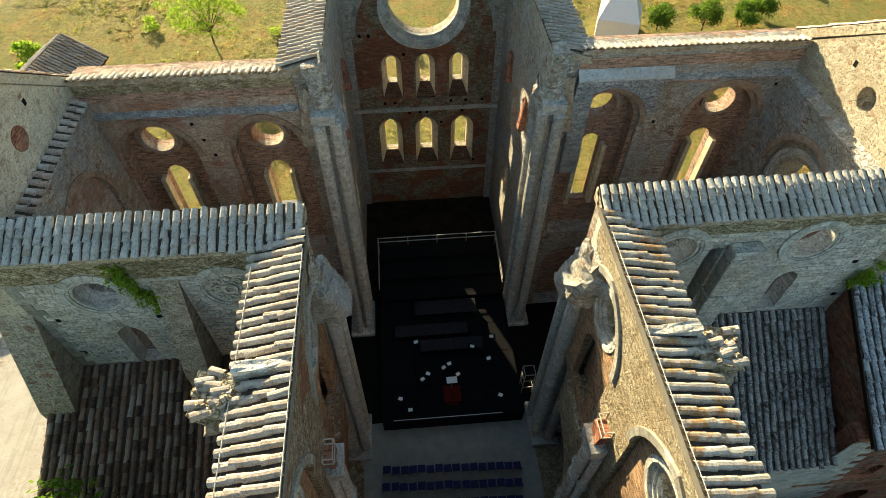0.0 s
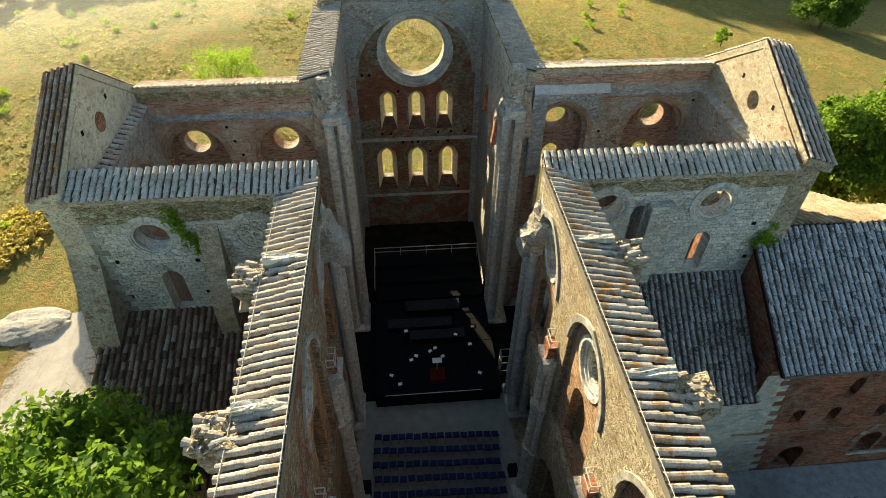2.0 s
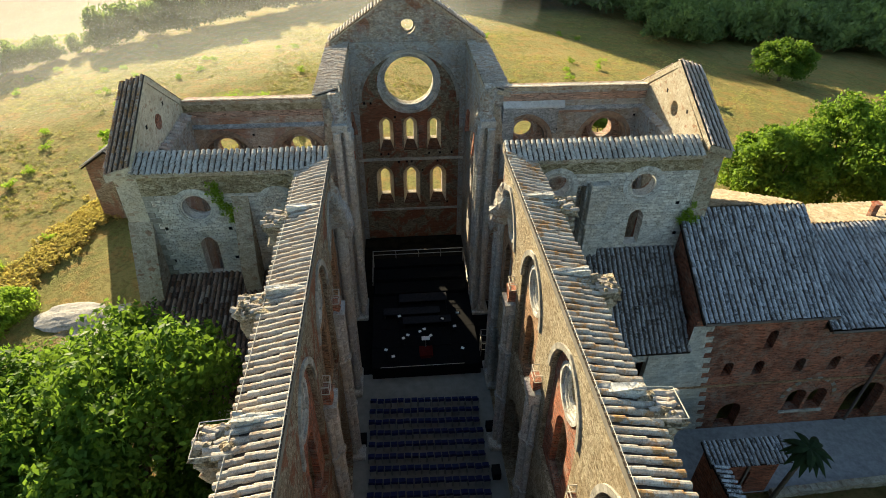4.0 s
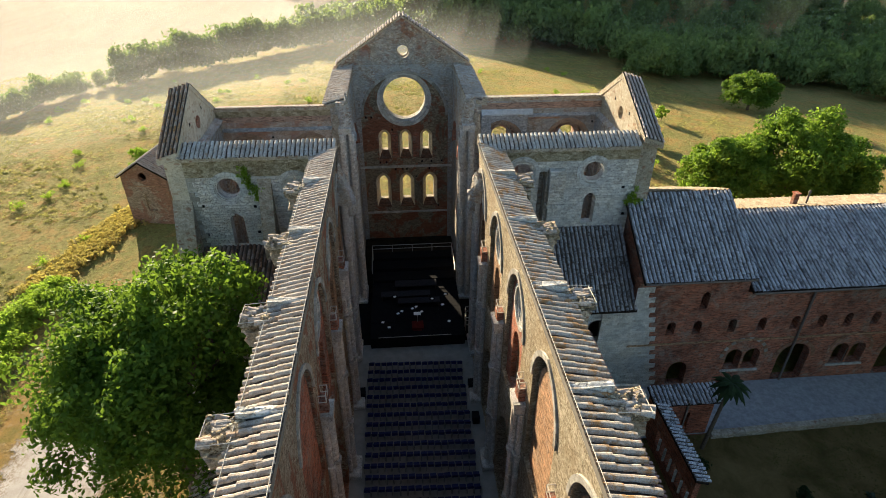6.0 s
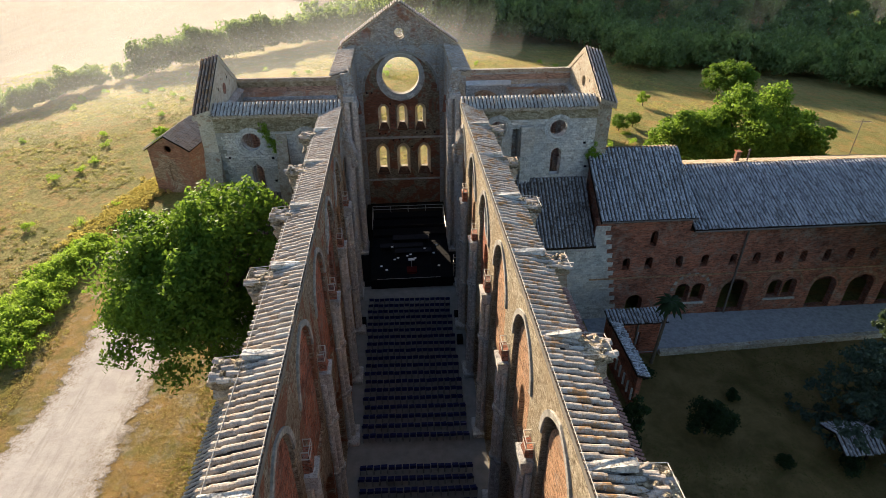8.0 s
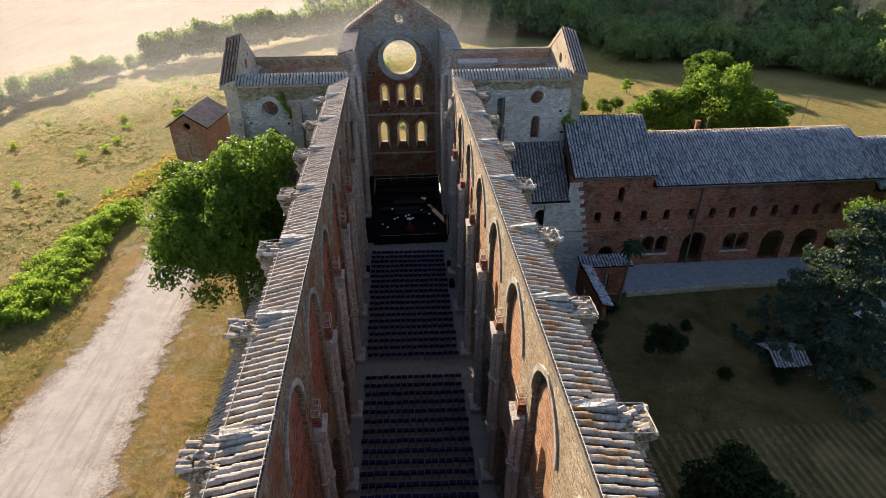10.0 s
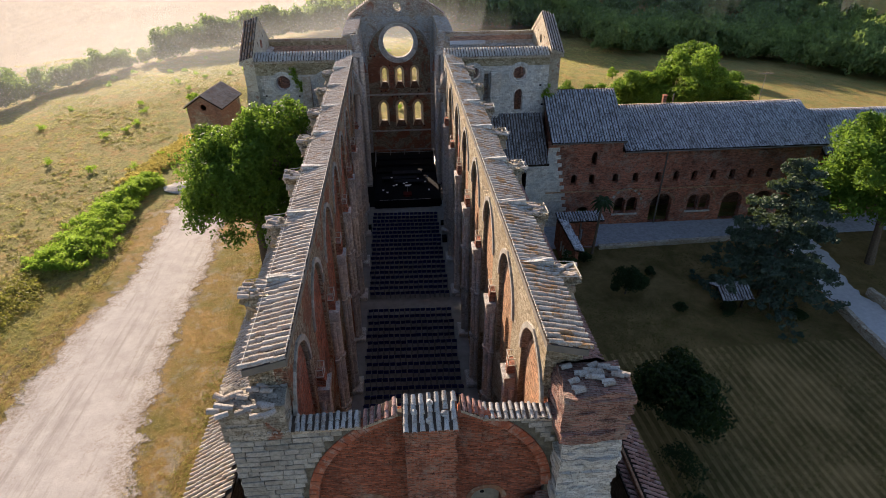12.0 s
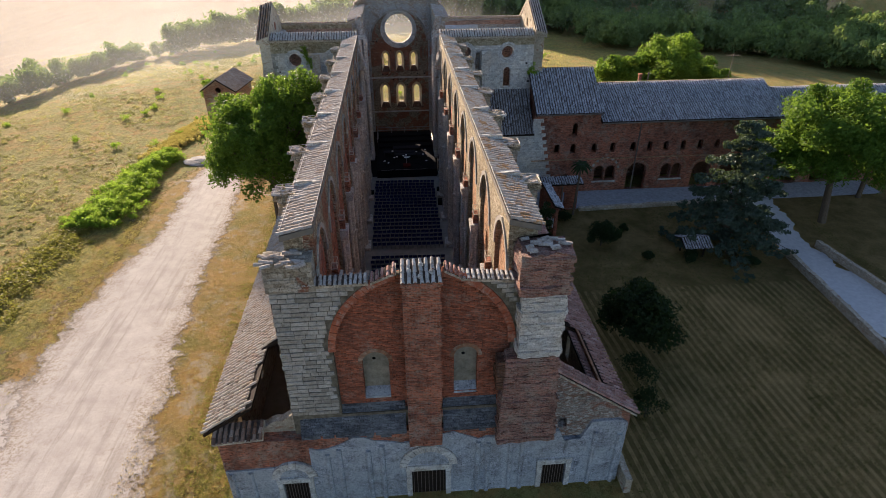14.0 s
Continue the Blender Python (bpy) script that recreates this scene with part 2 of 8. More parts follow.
ASHLAR = masonry("coursed_ashlar", (0.19, 0.165, 0.125), (0.37, 0.335, 0.265), (0.56, 0.51, 0.42), 0.55, 0.27, coursed=True, brick=(0.28, 0.12, 0.07), brick_amount=-0.35)
RENDERED = masonry("rough_rendered_stone", (0.36, 0.315, 0.23), (0.60, 0.54, 0.42), (0.76, 0.70, 0.57), 0.26, 0.16, stain_amount=0.15, red=0.10, rough_depth=0.03, pits=0.4, cells=0.35)
# Copy of the render, darkened to offset full sun on the south gable
RENDERED_DIMMED = masonry("dimmed_rendered_stone", (0.24, 0.20, 0.14), (0.43, 0.38, 0.285), (0.60, 0.545, 0.43), 0.26, 0.16, stain_amount=0.2, red=0.12, rough_depth=0.05, pits=0.75, cells=0.35)
PINK_STONE = masonry("rosy_brown_stone", (0.27, 0.20, 0.15), (0.52, 0.41, 0.32), (0.72, 0.62, 0.51), 0.26, 0.10, stain_amount=0.25, brick=(0.44, 0.24, 0.16), brick_amount=0.25, blue=0.35, rough_depth=0.04, pits=0.5, cells=0.6)
BLUE_FACE = masonry("blue_grey_rubble", (0.20, 0.22, 0.23), (0.42, 0.46, 0.48), (0.66, 0.70, 0.72), 0.28, 0.14, stain_amount=0.2, rough_depth=0.07, pits=0.7, cells=0.6)
BLUE_PLASTER = masonry("blue_grey_plaster", (0.36, 0.40, 0.42), (0.54, 0.59, 0.61), (0.70, 0.75, 0.76), 0.5, 0.3, stain_amount=0.2, rough_depth=0.02, pits=0.3, cells=0.2)
BRICK_ROSE = brickwork("rosy_brick", (0.46, 0.285, 0.205), (0.50, 0.43, 0.36), 0.2)
# Stained facing; its blue base stands for skylight on the shaded front
FACING = masonry("blue_grey_facing", (0.125, 0.14, 0.155), (0.32, 0.35, 0.38), (0.57, 0.60, 0.64), 0.75, 0.45, coursed=True, stain=(0.05, 0.047, 0.045), stain_amount=0.8, blue=0.65, rough_depth=0.04, cells=0.4)
BRICK_BROWN = brickwork("brown_brick", (0.44, 0.26, 0.145), (0.42, 0.33, 0.23), 0.4)
BRICK_TAN = brickwork("tan_brick", (0.46, 0.255, 0.14), (0.44, 0.34, 0.22), 0.3)
BRICK_WARM = brickwork("warm_brown_brick", (0.36, 0.175, 0.10), (0.34, 0.25, 0.17), 0.4)
BRICK = brickwork("old_brick", (0.42, 0.145, 0.08), soot=0.6, wash=0.7)
BRICK_PALE = masonry("pale_brickwork", (0.20, 0.155, 0.105), (0.44, 0.36, 0.25), (0.64, 0.55, 0.41), 0.2, 0.09, brick=(0.36, 0.20, 0.13), brick_amount=0.4, stain_amount=0.3)
PATCHED = masonry("patched_brick", (0.17, 0.145, 0.12), (0.42, 0.38, 0.32), (0.66, 0.62, 0.56), 0.24, 0.1, brick=(0.36, 0.15, 0.09), brick_amount=0.3, stain_amount=0.4, blue=0.12, rough_depth=0.07, red=0.35)
BRICK_RED = brickwork("red_brick", (0.37, 0.115, 0.06), (0.24, 0.17, 0.13), 0.45)
BRICK_BANDED = brickwork("banded_brick", (0.31, 0.15, 0.11), (0.44, 0.37, 0.31), 0.6, 0.7)
BRICK_DARK = brickwork("dark_brick", (0.17, 0.08, 0.045), (0.18, 0.14, 0.11), 0.6)
def block_material(name, tints):
    """Cut stone in which each block has its own tone."""
    n = Net(name)
    o = n.node("ShaderNodeObjectInfo")
    p = n.world_pos()
    f = n.noise(p, 6.0, 6, 0.75)
    base = n.ramp(o.outputs["Random"], *[(i / (len(tints) - 1), c) for i, c in enumerate(tints)])
    base = n.mix(n.math("MULTIPLY", n.ramp(f, (0.35, 1.0), (0.6, 0.0)), 0.6), base, (0.10, 0.09, 0.075))
    base = n.mix(n.math("MULTIPLY", n.ramp(n.noise(p, 2.0, 6, 0.75), (0.5, 0.0), (0.65, 1.0)), 0.4), base, (0.52, 0.48, 0.40))
    n.bump(f, 0.9, 0.04)
    return n.colour(base)


APSE_STONE = masonry("choir_stone", (0.15, 0.115, 0.075), (0.35, 0.285, 0.195), (0.52, 0.445, 0.32), 0.2, 0.1, brick=(0.33, 0.13, 0.07), brick_amount=0.3, stain_amount=0.4)
OLIVE_STONE = masonry("olive_stone", (0.20, 0.165, 0.095), (0.42, 0.36, 0.235), (0.60, 0.54, 0.39), 0.3, 0.16, stain_amount=0.25)
# Pale plaster, its albedo raised further for the warm glow in the windows
REVEAL = masonry("pale_plaster_reveal", (0.52, 0.43, 0.29), (0.76, 0.66, 0.48), (0.84, 0.77, 0.62), 0.3, 0.2, stain_amount=0.1, rough_depth=0.02, pits=0.3)


BROWN_BLOCK = block_material("brown_ring_brick", [(0.30, 0.215, 0.155), (0.42, 0.31, 0.23), (0.36, 0.25, 0.18), (0.47, 0.37, 0.28)])
STONE_BLOCK = block_material("ashlar_stone", [(0.24, 0.22, 0.18), (0.36, 0.335, 0.285), (0.46, 0.435, 0.38), (0.30, 0.275, 0.225), (0.41, 0.385, 0.33)])
PALE_RING = block_material("pale_ring_stone", [(0.55, 0.54, 0.50), (0.68, 0.67, 0.63), (0.61, 0.60, 0.56), (0.74, 0.73, 0.69)])
BRICK_BLOCK = block_material("brick_arch", [(0.20, 0.095, 0.055), (0.32, 0.155, 0.085), (0.26, 0.13, 0.075), (0.38, 0.21, 0.12)])
VOUSSOIR = block_material("red_arch_brick", [(0.30, 0.085, 0.04), (0.42, 0.12, 0.055), (0.36, 0.10, 0.05), (0.46, 0.15, 0.075)])
JOINT = plain("mossy_joint", (0.13, 0.115, 0.085), 0.95, 0.5, 3.0)
BLOCK = masonry("dressed_block", (0.34, 0.32, 0.28), (0.57, 0.55, 0.49), (0.76, 0.74, 0.68), 0.5, 0.4, rough_depth=0.03, blue=0.3)
TILE = tile_material("clay_tile", [(0.33, 0.27, 0.21), (0.41, 0.35, 0.29), (0.47, 0.42, 0.36), (0.36, 0.29, 0.225), (0.43, 0.345, 0.265), (0.51, 0.475, 0.42)], 0.6, (0.52, 0.49, 0.43), 7.0)
TILE_ORANGE = tile_material("lichened_tile", [(0.34, 0.285, 0.225), (0.41, 0.36, 0.295), (0.47, 0.43, 0.365), (0.37, 0.30, 0.23), (0.43, 0.35, 0.265), (0.51, 0.48, 0.425)], 0.6, (0.54, 0.51, 0.45), 7.0, 0.75, 0.04)
TILE_PALE = tile_material("pale_tile", [(0.36, 0.335, 0.295), (0.44, 0.415, 0.37), (0.50, 0.48, 0.435), (0.38, 0.34, 0.29), (0.56, 0.54, 0.50)], 0.6, (0.56, 0.555, 0.51), 8.0, 0.3)
# Straw tints hold the sunlight of the cloister roof's far slopes
TILE_CREAM = tile_material("sunlit_tile", [(0.25, 0.19, 0.12), (0.34, 0.27, 0.18), (0.40, 0.33, 0.235), (0.28, 0.21, 0.13), (0.44, 0.38, 0.28)], 0.35, (0.42, 0.36, 0.26), 7.0, 0.3, speck=0.6)
# Lichened tile; the bluish cast of its tints is shade put into colour
TILE_GREY = tile_material("weathered_shade_tile", [(0.12, 0.12, 0.13), (0.32, 0.33, 0.355), (0.50, 0.51, 0.54), (0.17, 0.17, 0.18), (0.58, 0.59, 0.62)], 0.75, (0.68, 0.69, 0.72), 6.0, 0.1, speck=0.85)
TILE_SLATE = tile_material("dark_grey_tile", [(0.07, 0.06, 0.055), (0.22, 0.20, 0.19), (0.36, 0.345, 0.34), (0.11, 0.09, 0.08), (0.42, 0.41, 0.41)], 0.6, (0.58, 0.59, 0.60), 6.0, 0.1, speck=0.85)
TILE_BROWN = tile_material("brown_tile", [(0.07, 0.035, 0.022), (0.21, 0.115, 0.072), (0.34, 0.22, 0.155), (0.10, 0.052, 0.034), (0.42, 0.33, 0.26), (0.16, 0.085, 0.05)], 0.22, (0.34, 0.30, 0.25), 7.0, 0.15)
TILE_RUSTY = tile_material("rusty_tile", [(0.20, 0.12, 0.075), (0.33, 0.21, 0.14), (0.45, 0.33, 0.24), (0.26, 0.15, 0.09), (0.54, 0.46, 0.37)], 0.45, (0.58, 0.53, 0.45), 6.0, 0.6, 0.05, speck=0.6)
TILE_ROSY = tile_material("rosy_grey_tile", [(0.40, 0.31, 0.26), (0.50, 0.40, 0.34), (0.58, 0.50, 0.44), (0.45, 0.34, 0.28), (0.63, 0.58, 0.53)], 0.4, (0.60, 0.57, 0.53), 7.0, 0.15)
TILE_PINK = tile_material("rosy_tile", [(0.20, 0.09, 0.07), (0.33, 0.17, 0.135), (0.40, 0.23, 0.19), (0.25, 0.12, 0.095), (0.47, 0.31, 0.27)], 0.3, (0.44, 0.38, 0.34), 8.0, 0.1)
CHANNEL = plain("tile_channel", (0.09, 0.07, 0.055), 0.95, 0.4)
STONE_DARK = masonry("blue_black_stone", (0.045, 0.05, 0.058), (0.085, 0.098, 0.115), (0.17, 0.185, 0.21), 0.5, 0.16, coursed=True, blue=0.2)
WOOD_DARK = plain("dark_timber", (0.022, 0.015, 0.011), 0.7)
IRON = plain("rusty_iron", (0.16, 0.13, 0.11), 0.6, metal=0.3)
WIRE = plain("pale_cable", (0.55, 0.50, 0.42), 0.6, 0.1)
DIRT = plain("packed_earth", (0.17, 0.152, 0.125), 0.95, 0.2, 1.5)
GRAVEL = plain("grey_gravel", (0.33, 0.33, 0.335), 0.95, 0.25, 3.0)
# Stage cloth and gear; also paints the dark inside wall holes
BLACK = plain("black_cloth_and_hole_dark", (0.006, 0.006, 0.007), 0.85, 0.2)
BARK = plain("bark", (0.11, 0.085, 0.06), 0.95, 0.4, 9.0, bump=0.9)
LEAF = leaf_material("broad_leaves", (0.036, 0.086, 0.011), (0.135, 0.24, 0.034), 0.46)
LEAF_GARDEN = leaf_material("garden_leaves", (0.055, 0.115, 0.013), (0.20, 0.32, 0.042), 0.52)
# Paler than living oak: part of the distant haze sits in this colour
LEAF_FOREST = leaf_material("hazed_oak_leaves", (0.10, 0.15, 0.055), (0.22, 0.29, 0.105), 0.45)
# Leaf tones lightened: the haze over the tree belt is mixed into them
LEAF_HAZY = leaf_material("hazed_hedgerow_leaves", (0.10, 0.15, 0.06), (0.22, 0.29, 0.12), 0.5)
# Dark foliage, taken near black so the colour carries the garden's shade too
LEAF_DARK = leaf_material("shade_dark_leaves", (0.008, 0.016, 0.006), (0.026, 0.046, 0.016), 0.15)
LEAF_LIGHT = leaf_material("bright_leaves", (0.15, 0.25, 0.025), (0.36, 0.50, 0.065), 0.6)
CEDAR = leaf_material("cedar_needles", (0.03, 0.05, 0.036), (0.10, 0.135, 0.10), 0.15)

# ---- geometry helpers ----
from mathutils.geometry import delaunay_2d_cdt


def mesh_from(name, verts, faces, material):
    me = bpy.data.meshes.new(name)
    me.from_pydata([tuple(v) for v in verts], [], faces)
    for m in (material if isinstance(material, (list, tuple)) else [material]):
        me.materials.append(m)
    me.update()
    return me


def under(ob, parent):
    ob.parent = parent
    return ob


def part(name, bm, material, parent=None, label=""):
    """One mesh object from a bmesh, under a thing or a part."""
    me = bpy.data.meshes.new(name)
    bm.to_mesh(me)
    bm.free()
    me.materials.append(material)
    ob = new(name, me)
    if parent:
        ob.parent = parent
    if label:
        ob["label"] = label
    return ob


def put(bm, kind, m, **kw):
    makers = {"cube": bmesh.ops.create_cube, "cone": bmesh.ops.create_cone, "ico": bmesh.ops.create_icosphere, "grid": bmesh.ops.create_grid}
    return makers[kind](bm, matrix=m, **kw)["verts"]


def box(bm, x0, x1, y0, y1, z0, z1, rough=0.0):
    vs = put(bm, "cube", Matrix.LocRotScale(((x0 + x1) / 2, (y0 + y1) / 2, (z0 + z1) / 2), None, (x1 - x0, y1 - y0, z1 - z0)), size=1.0)
    if rough:
        for v in vs:
            v.co += Vector((random.uniform(-rough, rough), random.uniform(-rough, rough), random.uniform(-rough, rough)))
    return vs


def rod(bm, a, b, r, seg=6, r2=None):
    a, b = Vector(a), Vector(b)
    q = (b - a).to_track_quat("Z", "Y")
    return put(bm, "cone", Matrix.LocRotScale((a + b) / 2, q, None), cap_ends=True, segments=seg, radius1=r, radius2=r if r2 is None else r2, depth=(b - a).length)


def box_part(name, x0, x1, y0, y1, z0, z1, material, parent=None, label="", bevel=0.0, rough=0.0):
    bm = bmesh.new()
    box(bm, x0, x1, y0, y1, z0, z1, rough)
    if bevel:
        bmesh.ops.bevel(bm, geom=bm.edges[:], offset=bevel, segments=1, affect="EDGES")
    return part(name, bm, material, parent, label)


def empty(name, loc=(0, 0, 0)):
    e = new(name)
    e.location = loc
    return e


def arch(u, v0, spring, half, pointed=1.25, n=8):
    """Outline of an arched opening from v0 up; pointed > 1 gives a pointed head."""
    pts = [(u - half, v0), (u + half, v0)]
    R = half * pointed
    cx = R - half
    top = math.acos(cx / R) if R > half else math.pi / 2
    right = [(u - cx + R * math.cos(a), spring + R * math.sin(a)) for a in np.linspace(0, top, n)]
    left = [(2 * u - p[0], p[1]) for p in reversed(right[:-1])]
    return pts + right + left


def circle(u, v, r, n=24):
    return [(u + r * math.cos(a), v + r * math.sin(a)) for a in np.linspace(0, 2 * math.pi, n, endpoint=False)]


def inside(p, poly):
    x, y, c = p[0], p[1], False
    for (x0, y0), (x1, y1) in zip(poly, poly[1:] + poly[:1]):
        if (y0 > y) != (y1 > y) and x < (x1 - x0) * (y - y0) / (y1 - y0) + x0:
            c = not c
    return c


def slab(outline, holes, place, d0, d1):
    """Vertices and faces of a plate with real openings. place(u, v, d) gives the point."""
    loops = [outline] + list(holes)
    pts, edges, k = [], [], 0
    for lp in loops:
        pts += [Vector(p) for p in lp]
        edges += [(k + i, k + (i + 1) % len(lp)) for i in range(len(lp))]
        k += len(lp)
    vs, es, fs, *_ = delaunay_2d_cdt(pts, edges, [], 0, 1e-5)
    keep = []
    for f in fs:
        c = sum((vs[i] for i in f), Vector((0, 0))) / len(f)
        if inside(c, outline) and not any(inside(c, h) for h in holes):
            keep.append(f)
    n = len(vs)
    verts = [place(v[0], v[1], d0) for v in vs] + [place(v[0], v[1], d1) for v in vs]
    faces = [tuple(f) for f in keep] + [tuple(i + n for i in reversed(f)) for f in keep]
    count = {}
    for f in keep:
        for a, b in zip(f, f[1:] + f[:1]):
            count[(a, b)] = count.get((a, b), 0) + 1
    for a, b in count:
        if (b, a) not in count:
            faces.append((b, a, a + n, b + n))
    return verts, faces


def wall(name, outline, holes, axis, d0, d1, material, parent=None, label=""):
    """axis 'x': the wall runs along x and lies from y = d0 to d1; 'y': it runs along y, from x = d0 to d1."""
    place = (lambda u, v, d: (u, d, v)) if axis == "x" else (lambda u, v, d: (d, u, v))
    vs, fs = slab(outline, holes, place, d0, d1)
    ob = new(name, mesh_from(name, vs, fs, material))
    bm = bmesh.new()
    bm.from_mesh(ob.data)
    bmesh.ops.recalc_face_normals(bm, faces=bm.faces)
    bm.to_mesh(ob.data)
    bm.free()
    if parent:
        ob.parent = parent
    if label:
        ob["label"] = label
    return ob


def rect(u0, u1, v0, v1):
    return [(u0, v0), (u1, v0), (u1, v1), (u0, v1)]


def ragged(u0, u1, v0, v, amp, step=0.5, seed=0):
    """An outline with a broken top. v: the height, or a function of u."""
    rng = random.Random(seed)
    top, u = [], u1
    h = v if callable(v) else (lambda q: v)
    while u > u0 + step * 0.4:
        top.append((u, h(u) + rng.uniform(-amp, amp)))
        u -= step * rng.uniform(0.6, 1.4)
    top.append((u0, h(u0)))
    return [(u0, v0), (u1, v0)] + top


def ring(bm, place, u, v, r0, r1, d0, d1, n=28):
    """A moulded ring round an opening."""
    prev = first = None
    for i in range(n):
        a = 2 * math.pi * i / n
        c, s = math.cos(a), math.sin(a)
        q = [bm.verts.new(place(u + r * c, v + r * s, d)) for r, d in ((r0, d0), (r0, d1), (r1, d1), (r1, d0))]
        if prev:
            for k in range(4):
                bm.faces.new((prev[k], q[k], q[(k + 1) % 4], prev[(k + 1) % 4]))
        else:
            first = q
        prev = q
    for k in range(4):
        bm.faces.new((prev[k], first[k], first[(k + 1) % 4], prev[(k + 1) % 4]))
    bmesh.ops.recalc_face_normals(bm, faces=bm.faces)


# one barrel tile, lying along +y (downhill), back upwards
def tile_shape(length, r0, r1, seg=5, thick=0.02):
    vs, fs = [], []
    for y, r in ((0, r0), (length, r1)):
        for k in range(seg + 1):
            a = math.pi * k / seg
            vs.append((r * math.cos(a), y, r * math.sin(a)))
    for k in range(seg):
        fs.append((k, k + 1, k + seg + 2, k + seg + 1))
    b = len(vs)
    for k in range(seg + 1):
        a = math.pi * k / seg
        vs.append(((r1 - thick) * math.cos(a), length - 0.002, (r1 - thick) * math.sin(a)))
    for k in range(seg):
        fs.append((seg + 1 + k, seg + 2 + k, b + k + 1, b + k))
    return np.array(vs), fs


def tile_roof(parent, origin, along, down, length, run, material, pitch=0.30, course=0.40, parts=None, seed=0, skip=None, jitter=1.0, lip=1.0, fat=0.37):
    """Barrel tiles over a slope. origin: the top start corner; along and down: directions. parts: a stretch of distances along in which each tile is its own object."""
    rng = np.random.default_rng(seed)
    o, A, D = Vector(origin), Vector(along).normalized(), Vector(down).normalized()
    N = A.cross(D).normalized()
    if N.z < 0:
        N = -N
    ncol, nrow = max(1, int(length / pitch)), max(1, int(math.ceil(run / course)))
    base, fs = tile_shape(course * 1.14, pitch * (fat - 0.07 * lip), pitch * fat, 5, 0.03)
    under_base = base.copy()
    R = np.array([[A.x, D.x, N.x], [A.y, D.y, N.y], [A.z, D.z, N.z]])
    shared = mesh_from("tile", base, fs, material)
    V, F, CV, k, made = [], [], [], 0, 0
    cp = length / ncol
    cr = run / nrow
    for c in range(ncol):
        sway = rng.normal(0, 0.008) * jitter
        for r in range(nrow):
            a, d = (c + 0.5) * cp + sway + rng.normal(0, 0.009) * jitter, r * cr + rng.normal(0, 0.022) * jitter
            if skip and skip(a, d):
                continue
            lift = 0.035 + rng.normal(0, 0.010) * jitter
            yaw, tip = rng.normal(0, 0.035) * jitter, -0.075 * lip + rng.normal(0, 0.02) * jitter
            m = Matrix(((A.x, D.x, N.x, 0), (A.y, D.y, N.y, 0), (A.z, D.z, N.z, 0), (0, 0, 0, 1)))
            p = o + A * a + D * d + N * lift
            if parts and parts[0] <= a <= parts[1] and made < 300:
                ob = new("roof_tile", shared)
                ob.parent = parent
                ob.matrix_basis = Matrix.Translation(p) @ m @ pose(0, 0, 0, -math.degrees(tip), 0, math.degrees(yaw))
                made += 1
                continue
            rot = np.array((m @ pose(0, 0, 0, -math.degrees(tip), 0, math.degrees(yaw))).to_3x3())
            V.append(base @ rot.T + np.array(p))
            F += [tuple(i + k for i in f) for f in fs]
            k += len(base)
        # the channel between two covers
        a = c * cp
        q = [o + A * max(0.0, a + s * pitch * 0.30) + D * d + N * 0.012 for d in (0, run) for s in (-1, 1)]
        if not skip:
            CV.append(np.array([tuple(v) for v in q]))
    if V:
        ob = new("roof_tiles", mesh_from("roof_tiles", np.concatenate(V), F, material))
        ob["kind"] = "stuff"
        ob.parent = parent
    if CV:
        ob = new("channel", mesh_from("channel", np.concatenate(CV), [(4 * i, 4 * i + 1, 4 * i + 3, 4 * i + 2) for i in range(len(CV))], CHANNEL))
        ob["kind"] = "stuff"
        ob.parent = parent


def deck(name, quad, thick, material, parent=None):
    """A sloping slab under the tiles: four corners and a thickness downwards."""
    vs = [Vector(q) for q in quad] + [Vector(q) - Vector((0, 0, thick)) for q in quad]
    fs = [(0, 1, 2, 3), (7, 6, 5, 4)] + [(i, i + 4, (i + 1) % 4 + 4, (i + 1) % 4) for i in range(4)]
    ob = new(name, mesh_from(name, vs, fs, material))
    bm = bmesh.new()
    bm.from_mesh(ob.data)
    bmesh.ops.recalc_face_normals(bm, faces=bm.faces)
    bm.to_mesh(ob.data)
    bm.free()
    if parent:
        ob.parent = parent
    return ob

# ---- ground ----
def hill(x, y):
    """Height of the land; level round the abbey, falling gently towards the woods."""
    d = max(0.0, math.hypot(x * 0.9, (y - 30) * 0.75) - 62)
    h = -0.115 * max(0.0, d - 5) if d < 105 else -11.5 - 0.02 * min(150.0, d - 105)
    n = noise.noise((x * 0.03, y * 0.03, 0.3)) * min(1.0, d / 30)
    # a wooded hill, its crest unseen, added to shade the far meadow
    k, r = min(1.0, max(0.0, (x + 0.413 * (y - 240) + 13) / 14)), min(1.0, max(0.0, (y - 186) / 85))
    h += 51 * k * k * (3 - 2 * k) * r * r * (3 - 2 * r) * (1.0 - 0.6 * min(1.0, max(0.0, (x - 85) / 60)))
    fine = noise.noise((x * 0.22, y * 0.22, 1.7)) * 0.12 * min(1.0, max(0.0, (abs(x + 3) - 40) / 10))
    return h + n * 0.7 + fine


GROUND_Z = -0.35


